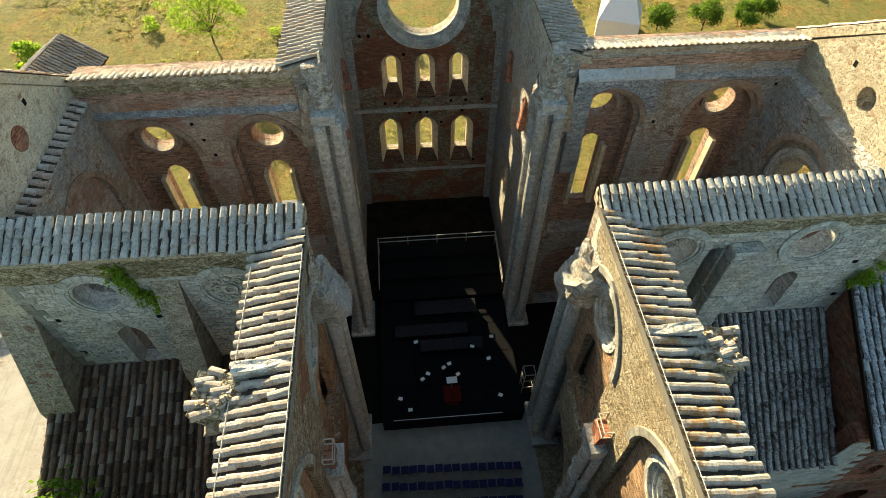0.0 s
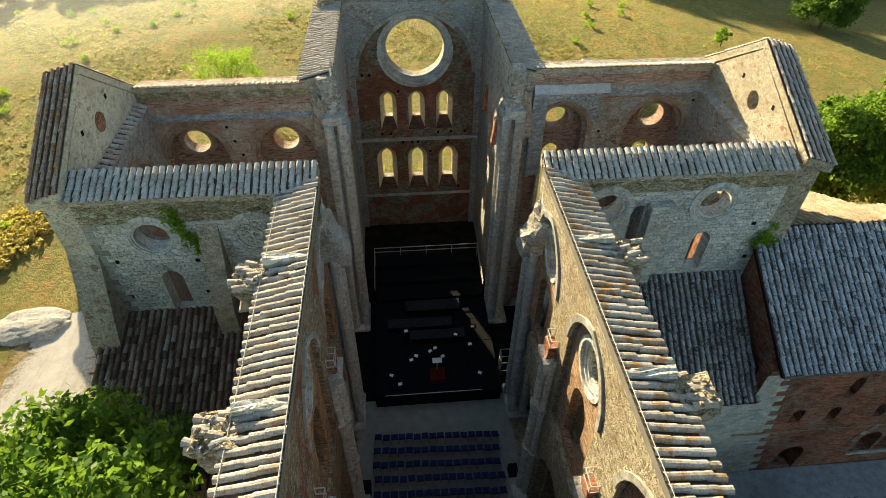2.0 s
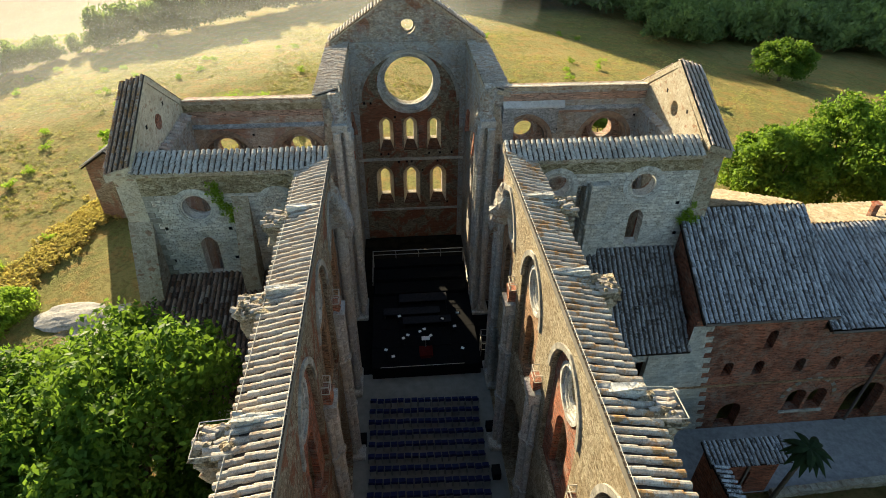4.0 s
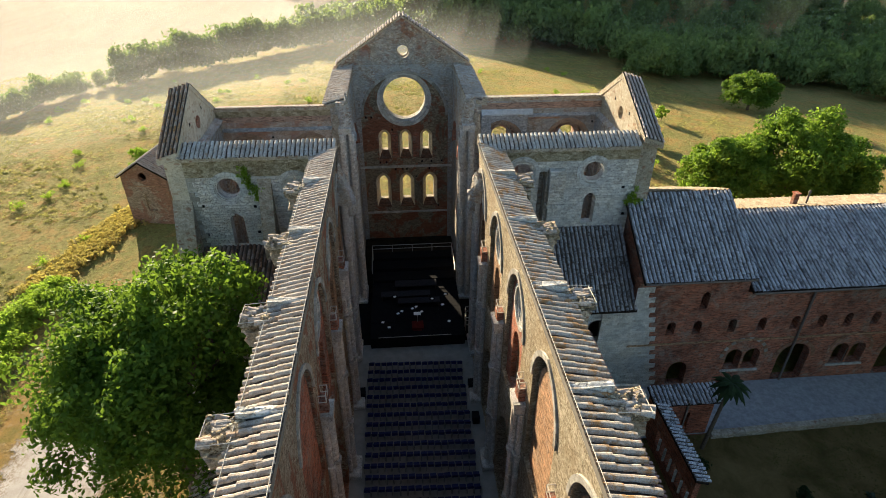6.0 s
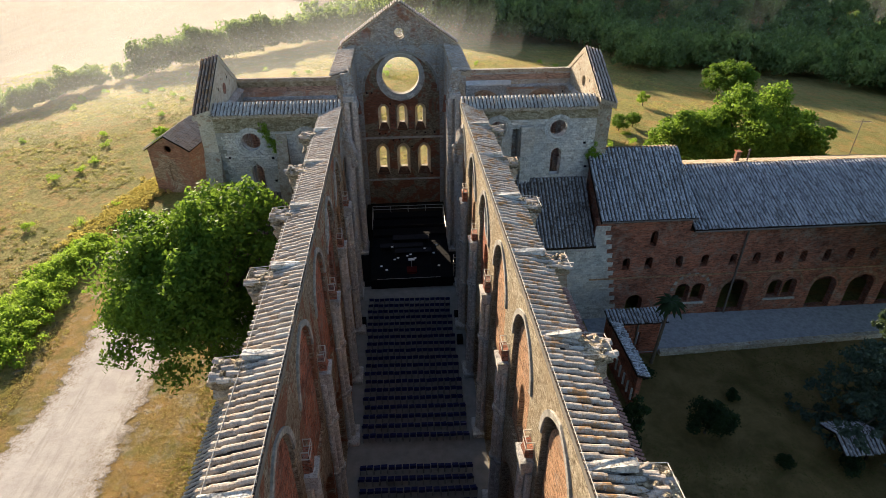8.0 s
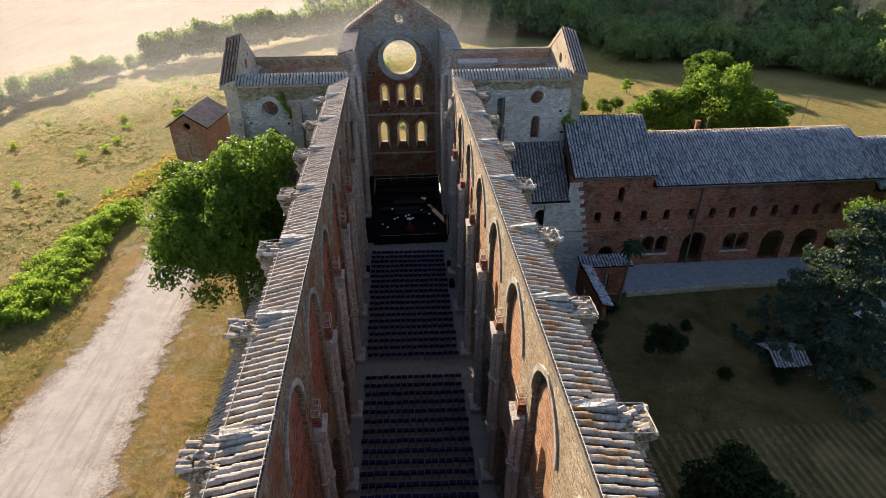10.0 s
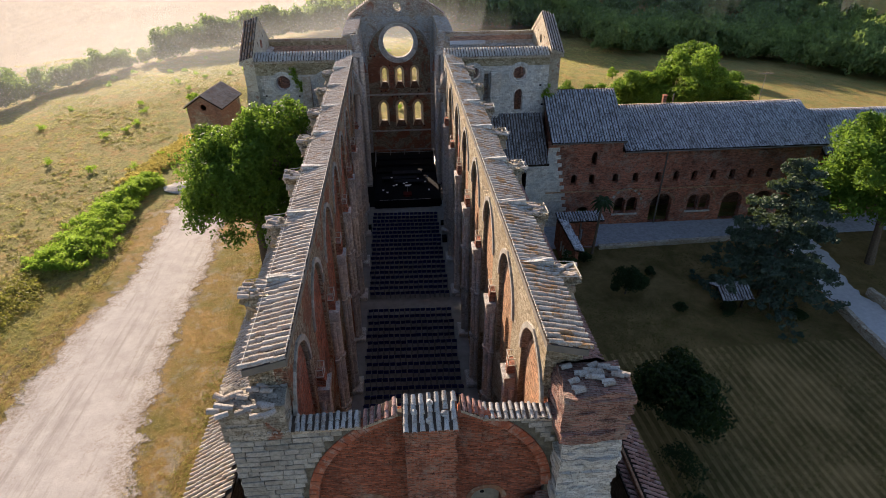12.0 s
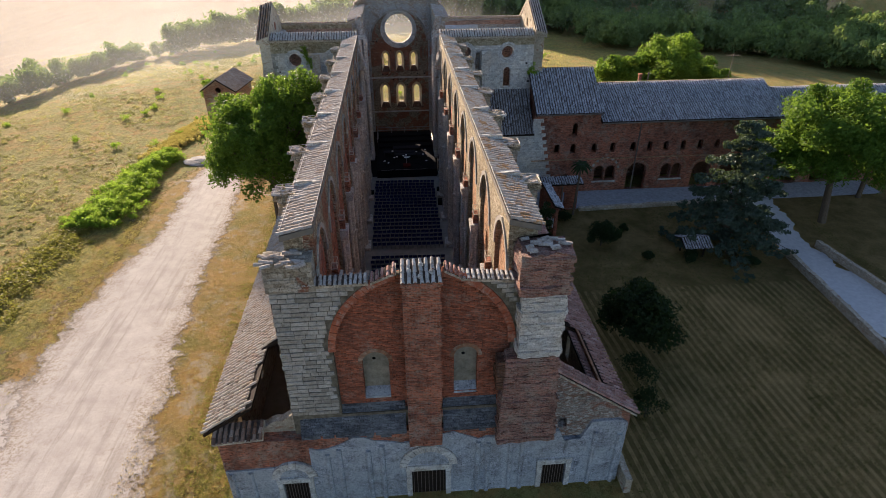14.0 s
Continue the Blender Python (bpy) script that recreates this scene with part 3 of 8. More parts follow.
def field_material():
    n = Net("dry_meadow", 0.95)
    p = n.world_pos()
    a, b, c, d = n.noise(p, 0.05, 6, 0.65, 0.5), n.noise(p, 0.35, 7, 0.72, 0.3), n.noise(p, 2.2, 6, 0.78), n.noise(p, 9.0, 4, 0.75)
    base = n.mix(n.ramp(a, (0.36, 0.0), (0.58, 1.0)), (0.385, 0.305, 0.105), (0.275, 0.262, 0.073))
    base = n.mix(n.math("MULTIPLY", n.ramp(b, (0.49, 0.0), (0.58, 1.0)), 0.65), base, (0.45, 0.255, 0.078))
    base = n.mix(n.math("MULTIPLY", n.ramp(n.noise(n.scaled(p, 0.55, 0.18, 1.0), 1.0, 6, 0.75), (0.50, 0.0), (0.62, 1.0)), 0.6), base, (0.17, 0.20, 0.045))
    base = n.mix(n.ramp(c, (0.47, 0.0), (0.62, 0.7)), base, (0.15, 0.12, 0.035))
    base = n.mix(n.ramp(d, (0.50, 0.0), (0.70, 0.5)), base, (0.50, 0.44, 0.20))
    # bare pale field beyond the belt of trees
    s0 = n.node("ShaderNodeSeparateXYZ", Vector=p)
    beyond = n.math("ADD", n.math("MULTIPLY", s0.outputs[0], -0.883), n.math("MULTIPLY", s0.outputs[1], 0.469))
    furrow = n.noise(n.scaled(p, 0.25, 0.03, 1.0), 1.0, 5, 0.7)
    bare = n.mix(furrow, (0.25, 0.205, 0.14), (0.37, 0.31, 0.23))
    base = n.mix(n.math("MULTIPLY", n.ramp(n.math("MULTIPLY", n.math("SUBTRACT", beyond, 119.0), 0.08), (0.0, 0.0), (1.0, 1.0)), n.math("LESS_THAN", s0.outputs[0], 6.0)), base, bare)
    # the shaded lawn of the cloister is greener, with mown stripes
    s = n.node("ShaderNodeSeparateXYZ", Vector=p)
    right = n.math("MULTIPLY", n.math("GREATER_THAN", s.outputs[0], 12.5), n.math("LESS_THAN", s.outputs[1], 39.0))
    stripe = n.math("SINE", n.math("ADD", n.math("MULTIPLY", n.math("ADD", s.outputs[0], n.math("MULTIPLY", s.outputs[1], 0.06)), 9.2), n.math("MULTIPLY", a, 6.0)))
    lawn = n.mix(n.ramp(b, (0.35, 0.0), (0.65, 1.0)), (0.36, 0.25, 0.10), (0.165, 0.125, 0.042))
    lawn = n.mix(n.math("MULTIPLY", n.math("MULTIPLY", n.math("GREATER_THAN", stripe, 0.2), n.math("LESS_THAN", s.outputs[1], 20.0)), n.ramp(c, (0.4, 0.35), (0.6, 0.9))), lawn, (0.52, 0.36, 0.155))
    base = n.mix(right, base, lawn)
    n.bump(n.math("ADD", n.math("MULTIPLY", b, 0.6), n.math("ADD", c, n.math("MULTIPLY", d, 0.5))), 1.0, 0.6)
    return n.colour(base)


def build_ground():
    xs = np.concatenate([np.linspace(-1500, -260, 12), np.linspace(-240, 240, 160), np.linspace(260, 1500, 12)])
    ys = np.concatenate([np.linspace(-900, -110, 8), np.linspace(-95, 330, 150), np.linspace(350, 2000, 14)])
    vs = [(x, y, GROUND_Z + hill(x, y)) for y in ys for x in xs]
    w = len(xs)
    fs = [(j * w + i, j * w + i + 1, (j + 1) * w + i + 1, (j + 1) * w + i) for j in range(len(ys) - 1) for i in range(w - 1)]
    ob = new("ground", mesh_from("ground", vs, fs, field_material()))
    for q in ob.data.polygons:
        q.use_smooth = True
    return tagged(ob, "dry yellow meadow with greener patches round the abbey", "ground", kind="structure")


build_ground()


def strip(name, left, right, material, z=0.03, label="", category="path", sub=36, edge=0.6):
    """A flat sheet between two lines of equal length."""
    L, R = [], []
    for P, Q in ((left, L), (right, R)):
        for (x0, y0), (x1, y1) in zip(P, P[1:]):
            for k in range(sub):
                f = k / sub
                x, y = x0 + (x1 - x0) * f, y0 + (y1 - y0) * f
                Q.append((x + edge * (1.3 * noise.noise((x * 0.05, y * 0.35, 2.0)) + 0.9 * noise.noise((x * 0.05, y * 1.3, 5.0)) + random.uniform(-0.2, 0.2)), y))
        Q.append(P[-1])
    n = len(L)
    cols = (0.0, 0.22, 0.5, 0.78, 1.0)
    vs = [(a[0] + (b[0] - a[0]) * f, a[1] + (b[1] - a[1]) * f) for f in cols for a, b in zip(L, R)]
    vs = [(x, y, GROUND_Z + hill(x, y) + z) for x, y in vs]
    ob = new(name, mesh_from(name, vs, [(c * n + i, c * n + i + 1, c * n + n + i + 1, c * n + n + i) for c in range(4) for i in range(n - 1)], material))
    at = ob.data.attributes.new("inward", "FLOAT", "POINT")
    at.data.foreach_set("value", [v for v in (0.0, 0.75, 1.0, 0.75, 0.0) for i in range(n)])
    return tagged(ob, label, category, kind="structure")


def road_material():
    n = Net("dusty_road", 0.95)
    p = n.world_pos()
    a, b, g = n.noise(p, 0.6, 6, 0.7), n.noise(p, 9.0, 5, 0.75), n.noise(p, 3.0, 6, 0.8)
    base = n.mix(n.ramp(a, (0.35, 0.0), (0.65, 1.0)), (0.38, 0.345, 0.31), (0.48, 0.445, 0.40))
    track = n.noise(n.scaled(p, 1.6, 0.10, 1.0), 1.0, 5, 0.7)
    base = n.mix(n.math("MULTIPLY", n.ramp(track, (0.5, 0.0), (0.64, 1.0)), 0.5), base, (0.25, 0.225, 0.19))
    base = n.mix(n.ramp(b, (0.45, 0.0), (0.7, 0.22)), base, (0.24, 0.21, 0.17))
    base = n.mix(n.ramp(g, (0.56, 0.0), (0.68, 0.35)), base, (0.50, 0.47, 0.42))
    at = n.node("ShaderNodeAttribute")
    at.attribute_name = "inward"
    rim = n.math("ADD", at.outputs["Fac"], n.math("MULTIPLY", n.math("SUBTRACT", n.noise(p, 0.9, 7, 0.8), 0.5), 1.5))
    pebble = n.noise(p, 5.0, 5, 0.8)
    base = n.mix(n.math("MULTIPLY", n.ramp(rim, (0.45, 1.0), (0.85, 0.0)), n.ramp(pebble, (0.46, 0.0), (0.56, 0.7))), base, (0.19, 0.135, 0.075))
    n.bump(n.math("ADD", a, n.math("ADD", n.math("MULTIPLY", b, 0.3), n.math("MULTIPLY", g, 0.4))), 0.5, 0.07)
    n.colour(base)
    return n.fade(n.ramp(n.math("ADD", rim, n.math("MULTIPLY", n.math("SUBTRACT", pebble, 0.5), 0.9)), (0.16, 0.0), (0.34, 1.0)))


def verge_material():
    n = Net("straw_verge", 0.95)
    p = n.world_pos()
    a, b, c = n.noise(p, 0.3, 6, 0.7), n.noise(p, 2.2, 6, 0.75), n.noise(p, 12.0, 4, 0.75)
    base = n.mix(n.ramp(a, (0.4, 0.0), (0.62, 1.0)), (0.40, 0.245, 0.075), (0.26, 0.195, 0.055))
    base = n.mix(n.ramp(b, (0.4, 0.0), (0.7, 0.7)), base, (0.34, 0.24, 0.12))
    base = n.mix(n.ramp(c, (0.48, 0.0), (0.7, 0.5)), base, (0.14, 0.09, 0.03))
    base = n.mix(n.math("MULTIPLY", n.ramp(n.noise(p, 0.5, 6, 0.7), (0.52, 0.0), (0.64, 1.0)), 0.6), base, (0.40, 0.36, 0.29))
    base = n.mix(n.math("MULTIPLY", n.ramp(n.noise(p, 0.22, 5, 0.7), (0.50, 0.0), (0.62, 1.0)), 0.6), base, (0.16, 0.165, 0.035))
    at = n.node("ShaderNodeAttribute")
    at.attribute_name = "inward"
    rim = n.math("ADD", at.outputs["Fac"], n.math("MULTIPLY", n.math("SUBTRACT", n.noise(p, 0.5, 7, 0.8), 0.5), 1.2))
    n.bump(n.math("ADD", b, c), 1.0, 0.25)
    n.colour(base)
    return n.fade(n.ramp(n.math("ADD", rim, n.math("MULTIPLY", n.math("SUBTRACT", b, 0.5), 0.7)), (0.22, 0.0), (0.48, 1.0)))


ROAD = road_material()
strip("dry_verge", [(-40, -60), (-34, 0), (-35.5, 17), (-33.0, 33), (-33.5, 48), (-29.5, 57)], [(-12.6, -60), (-12.2, 0), (-12.2, 17), (-12.2, 33), (-14.5, 42), (-19, 55)],
      verge_material(), 0.03, "trodden straw-coloured grass beside the gravel road", "grass verge")
strip("road", [(-35.2, -60), (-30.7, -8), (-29.7, 4), (-31.7, 17), (-30.4, 28), (-28.3, 36), (-29.0, 48), (-28.6, 57)], [(-12.8, -60), (-14.8, -8), (-17.5, 4), (-19.2, 17), (-20.2, 30), (-20.3, 38), (-21.2, 48), (-24.4, 58)],
      ROAD, 0.07, "pale dusty gravel road past the abbey", "road")
strip("road", [(-75, 4), (-50, 6), (-38, 10), (-24, 16)], [(-75, -8), (-50, -6), (-38, -4), (-22, 0)], ROAD, 0.055, "pale dusty gravel track joining the road", "road")
strip("pavement", [(15.5, 41.45), (60, 41.45)], [(15.5, 36.6), (60, 37.4)], GRAVEL, 0.2, "grey gravel walk along the cloister range", "walk", 6, 0.1)
strip("road", [(38.5, 8), (39.6, 11), (39.3, 24), (41.5, 38)], [(44, 8), (44.5, 16), (43.0, 26), (45.5, 38)], plain("pale_gravel", (0.47, 0.47, 0.46), 0.95, 0.12, 2.5), 0.06, "pale gravel drive beside a low stone wall", "drive")

# ---- nave ----
XL, XR = -4.9, 4.65          # inner faces of the two high walls
BAY0, BAY = 5.70, 5.97       # first pier and the bay length
PIERS = [BAY0 + BAY * k for k in range(7)]
MIDS = [PIERS[0] - BAY / 2] + [p + BAY / 2 for p in PIERS]
MIDS = MIDS[:8]
TOP = 17.95
Y_TR = 46.5                  # west face of the transept

floor = box_part("floor", -11.4, 11.4, 0.6, 66.5, -0.5, 0.0, plain("pale_trodden_earth", (0.25, 0.24, 0.215), 0.95, 0.18, 1.5))
tagged(floor, "bare packed-earth floor of the roofless nave", "floor", kind="structure")


def nave_wall(side):
    inner = XL if side < 0 else XR
    s = side
    th = 1.45
    base = empty("nave_wall_" + ("north" if s < 0 else "south"))
    tagged(base, "tall roofless nave wall of rubble and brick with blind arches", "wall", kind="structure")
    rg = random.Random(5 + s)
    out = [(0.9, 0.0), (Y_TR - 0.2, 0.0)] + [(Y_TR - 0.1 - rg.uniform(0.0, 0.55) - (0.9 if 6 < z < 13 else 0.0), z) for z in np.arange(1.0, TOP - 0.8, 0.6)] + [(Y_TR, TOP - 0.7), (Y_TR, TOP), (0.9, TOP)]
    arcade = [arch(m, 0.0, 4.6, 1.95, 1.25) for m in MIDS]
    recess = [arch(m, 9.4, 14.8, 1.9, 1.28, 10) for m in MIDS]
    wall("inner_leaf", out, [[(u, max(v, 0.001)) for u, v in a] for a in arcade] + recess, "y", inner, inner + s * 0.5, NAVE_STONE if s < 0 else RUBBLE, base)
    win = [arch(m, 9.8, 12.7, 0.85, 1.25) for m in MIDS]
    eyes = [circle(m, 15.35, 0.72, 18) for m in MIDS]
    small = [arch(m, 0.001, 4.5, 1.6, 1.25) for m in MIDS]
    wall("outer_leaf", out, small + win + eyes, "y", inner + s * 0.5, inner + s * th, RUBBLE, base)
    for i, m in enumerate(MIDS):
        place = lambda u, v, d: (inner + s * d, u, v)
        if i < 5:
            # recess filled with later brick, leaving a pale reveal
            fill = arch(m, 9.45, 14.6, 1.6, 1.26, 10) if s > 0 else arch(m, 9.45, 14.75, 1.82, 1.27, 10)
            dep = 0.20 if s > 0 else 0.16
            wall("brick_infill", fill, [arch(m, 9.9, 12.6, 0.5, 1.25, 6)] if i % 2 and s > 0 else [], "y", inner + s * dep, inner + s * 0.498, BRICK if s < 0 else BRICK_TAN, base, "orange brick filling of a blind arch")
        else:
            for r0, r1, d in ((0.72, 0.86, 0.34), (0.86, 1.02, 0.26), (1.02, 1.22, 0.16)):
                bm = bmesh.new()
                ring(bm, place, m, 15.35, r0, r1, d, 0.55, 24)
                part("window_ring", bm, BLOCK, base)
            wall("brick_infill", arch(m, 9.45, 14.75, 1.84, 1.27, 10), [arch(m, 9.9, 12.7, 0.8, 1.25, 7), circle(m, 15.35, 1.18, 24)], "y", inner + s * 0.2, inner + s * 0.498, BRICK_BROWN if i > 5 else BRICK, base, "brick filling round a lancet and an eye window")
            wall("window_filling", arch(m, 9.8, 12.7, 0.84, 1.25), [], "y", inner + s * 0.75, inner + s * 0.9, BRICK_BROWN, base, "brick filling of a lancet")
        # moulded band round each blind arch, stone by stone
        a0, a1 = arch(m, 9.4, 14.8, 1.9, 1.28, 10)[2:], arch(m, 9.4, 14.8, 2.16, 1.25, 10)[2:]
        for k in range(len(a0) - 1):
            vs = []
            for q in (k, k + 1):
                (u0, v0), (u1, v1) = a0[q], a1[q]
                vs += [(inner - s * 0.09, u0, v0), (inner - s * 0.09, u1, v1), (inner + s * 0.05, u1, v1), (inner + s * 0.05, u0, v0)]
            c = Vector(vs[0]).lerp(Vector(vs[6]), 0.5)
            vs = [Vector(v).lerp(c, 0.025) for v in vs]
            ob = new("voussoir", mesh_from("voussoir", vs, [(0, 1, 2, 3), (7, 6, 5, 4), (0, 4, 5, 1), (1, 5, 6, 2), (2, 6, 7, 3), (3, 7, 4, 0)], STONE_BLOCK))
            ob.parent = base
    return base


wall_n, wall_s = nave_wall(-1), nave_wall(1)


def nave_roof(side):
    s = side
    inner = XL if s < 0 else XR
    run = 1.62
    drop = 0.42
    rf = empty("wall_roof_" + ("north" if s < 0 else "south"))
    tagged(rf, "narrow sloping cap of weathered barrel tiles on the nave wall", "tiled roof", kind="structure")
    x0, x1 = inner - s * 0.06, inner + s * (run - 0.05)
    z0 = TOP + 0.42
    quad = [(x0, 0.7, z0), (x1, 0.7, z0 - drop), (x1, Y_TR + 0.3, z0 - drop), (x0, Y_TR + 0.3, z0)]
    deck("roof_bed", quad, 0.30, DIRT, rf)
    tile_roof(rf, (x0, 0.7, z0), (0, 1, 0), (s, 0, -drop / run), Y_TR - 0.5, run + 0.02, TILE if s < 0 else TILE_ORANGE, 0.335, 0.52, lip=0.5, parts=(14.0, 42.0), seed=3 + s)
    # cables strung along both edges
    for x, z in ((x0 + s * 0.02, z0 + 0.2), (x1, z0 - drop + 0.18))[:2 if s < 0 else 1]:
        bm = bmesh.new()
        ys = [0.9 + 1.49 * k for k in range(31)]
        for a, b in zip(ys, ys[1:]):
            rod(bm, (x, a, z), (x, b, z), 0.016 if s < 0 else 0.012, 4)
        part("cable", bm, WIRE, rf, "pale cable along the roof edge")


nave_roof(-1), nave_roof(1)


def pier_stub(side, y, seed):
    """The broken head of a flying buttress, capped with loose tiles and mortar."""
    rng = random.Random(seed)
    s = side
    x0 = (XL if s < 0 else XR) + s * 1.45
    st = empty("buttress_head", (x0, y, TOP - 1.5))
    tagged(st, "ruined buttress head capped with loose tiles and mortar", "buttress", "buttress heads along the nave", "object")

    def block(name, x_a, x_b, ya, yb, za, zb, mat, rough=0.05):
        bm = bmesh.new()
        box(bm, min(x_a, x_b), max(x_a, x_b), ya, yb, za, zb)
        bmesh.ops.subdivide_edges(bm, edges=bm.edges[:], cuts=2, use_grid_fill=True)
        for v in bm.verts:
            v.co += Vector((rng.uniform(-rough, rough), rng.uniform(-rough, rough), rng.uniform(-rough, rough)))
        return part(name, bm, mat, st)

    block("pillar", 0, s * 0.62, -0.55, 0.55, -9.0, 0.55, STONE, 0.06)
    block("corbel", 0, s * 0.95, -0.62, 0.62, 0.5, 1.25, STONE, 0.1)
    block("mortar_bed", -s * 0.15, s * 1.1, -0.60, 0.60, 1.25, 1.62, RUBBLE, 0.10)
    block("capping_slab", -s * 1.45, s * 0.1, 0.36, 0.66, 1.72, 1.98, BLOCK, 0.03)
    bm = bmesh.new()
    rail = [(-s * 0.1, -0.62, 1.80), (s * 1.10, -0.62, 1.70), (s * 1.10, 0.62, 1.70), (-s * 0.1, 0.62, 1.80)]
    for p, q in zip(rail, rail[1:]):
        rod(bm, p, q, 0.018, 4)
    if y < 30:
        part("cable", bm, WIRE, st, "pale cable round the buttress head")
    else:
        bm.free()
    base, fs = tile_shape(0.46, 0.12, 0.14)
    me = mesh_from("loose_tile", base, fs, TILE)
    for k in range(10):
        ob = new("loose_tile", me)
        ob.parent = st
        ob.matrix_basis = pose(s * rng.uniform(0.0, 0.85), -0.5 + 0.11 * k, 1.56 + rng.uniform(0, 0.05), rng.uniform(-7, 7), rng.uniform(-7, 7), (-90 if s > 0 else 90) + rng.uniform(-22, 22))
    bm = bmesh.new()
    for k in range(16):
        vs = put(bm, "ico", pose(s * rng.uniform(0.1, 1.05), rng.uniform(-0.55, 0.55), 1.55 + rng.uniform(0, 0.14)), subdivisions=1, radius=rng.uniform(0.06, 0.16))
        for v in vs:
            v.co += Vector((rng.uniform(-0.03, 0.03), rng.uniform(-0.03, 0.03), rng.uniform(-0.03, 0.03)))
    part("rubble", bm, RUBBLE, st)["kind"] = "stuff"
    return st


for k, y in enumerate(PIERS):
    pier_stub(-1, y - 0.1, 20 + k)
    pier_stub(1, y + 0.1, 40 + k)


def nave_shaft(side, y, seed):
    """A clustered half-column that carried the lost vault, with a small cage on its broken capital."""
    rng = random.Random(seed)
    s = side
    x0 = XL if s < 0 else XR
    th = empty("vault_shaft", (x0, y, 0.0))
    tagged(th, "clustered stone wall shaft with a broken brick capital", "column", "vault shafts of the nave")
    for dx, dy, r in ((0.30, 0, 0.24), (0.12, -0.42, 0.17), (0.12, 0.42, 0.17)):
        bm = bmesh.new()
        rod(bm, (-s * dx, dy, 0.35), (-s * dx, dy, 11.6), r, 10)
        part("shaft", bm, STONE_GREY, th)
        for z in (4.6, 8.6):
            bm = bmesh.new()
            rod(bm, (-s * dx, dy, z), (-s * dx, dy, z + 0.22), r + 0.09, 10)
            part("collar", bm, BLOCK, th)
    box_part("plinth", -0.8, 0.8, -0.85, 0.85, 0.0, 0.38, BLOCK, th, bevel=0.06)
    bm = bmesh.new()
    vs = box(bm, -0.5, 0.5, -0.48, 0.48, 11.6, 12.35)
    for v in vs:
        if v.co.z > 12:
            v.co.x *= 1.15
            v.co.y *= 1.15
    part("capital", bm, BLOCK, th)
    h = 12.35 + rng.uniform(0.5, 0.9)
    bm = bmesh.new()
    box(bm, -0.36, 0.36, -0.3, 0.3, 12.35, h)
    bmesh.ops.subdivide_edges(bm, edges=bm.edges[:], cuts=1, use_grid_fill=True)
    for v in bm.verts:
        v.co += Vector((rng.uniform(-0.06, 0.06), rng.uniform(-0.06, 0.06), rng.uniform(-0.05, 0.05)))
    part("broken_springer", bm, BRICK, th, "broken stump of brick vaulting")
    flat = lambda u, v, d: (u, v, d)
    z0, z1, q = h, h + 0.42, 0.70

    def frame_ring(z):
        bm = bmesh.new()
        ring(bm, flat, 0, 0, 0.46, 0.50, z, z + 0.04, 4)
        bmesh.ops.rotate(bm, verts=bm.verts, cent=(0, 0, 0), matrix=Matrix.Rotation(math.pi / 4, 3, "Z"))
        return bm
    cage = part("lamp_cage", frame_ring(z0), WIRE, th, "small pale metal lamp cage")
    part("rim", frame_ring(z1), WIRE, cage)
    for p in ((-0.34, -0.34), (0.34, -0.34), (0.34, 0.34), (-0.34, 0.34), (0, -0.34), (0, 0.34)):
        bm = bmesh.new()
        rod(bm, (*p, z0), (*p, z1 + 0.03), 0.02, 4)
        part("bar", bm, WIRE, cage)
    return th


for k, y in enumerate(PIERS):
    nave_shaft(-1, y, 60 + k)
    nave_shaft(1, y, 80 + k)


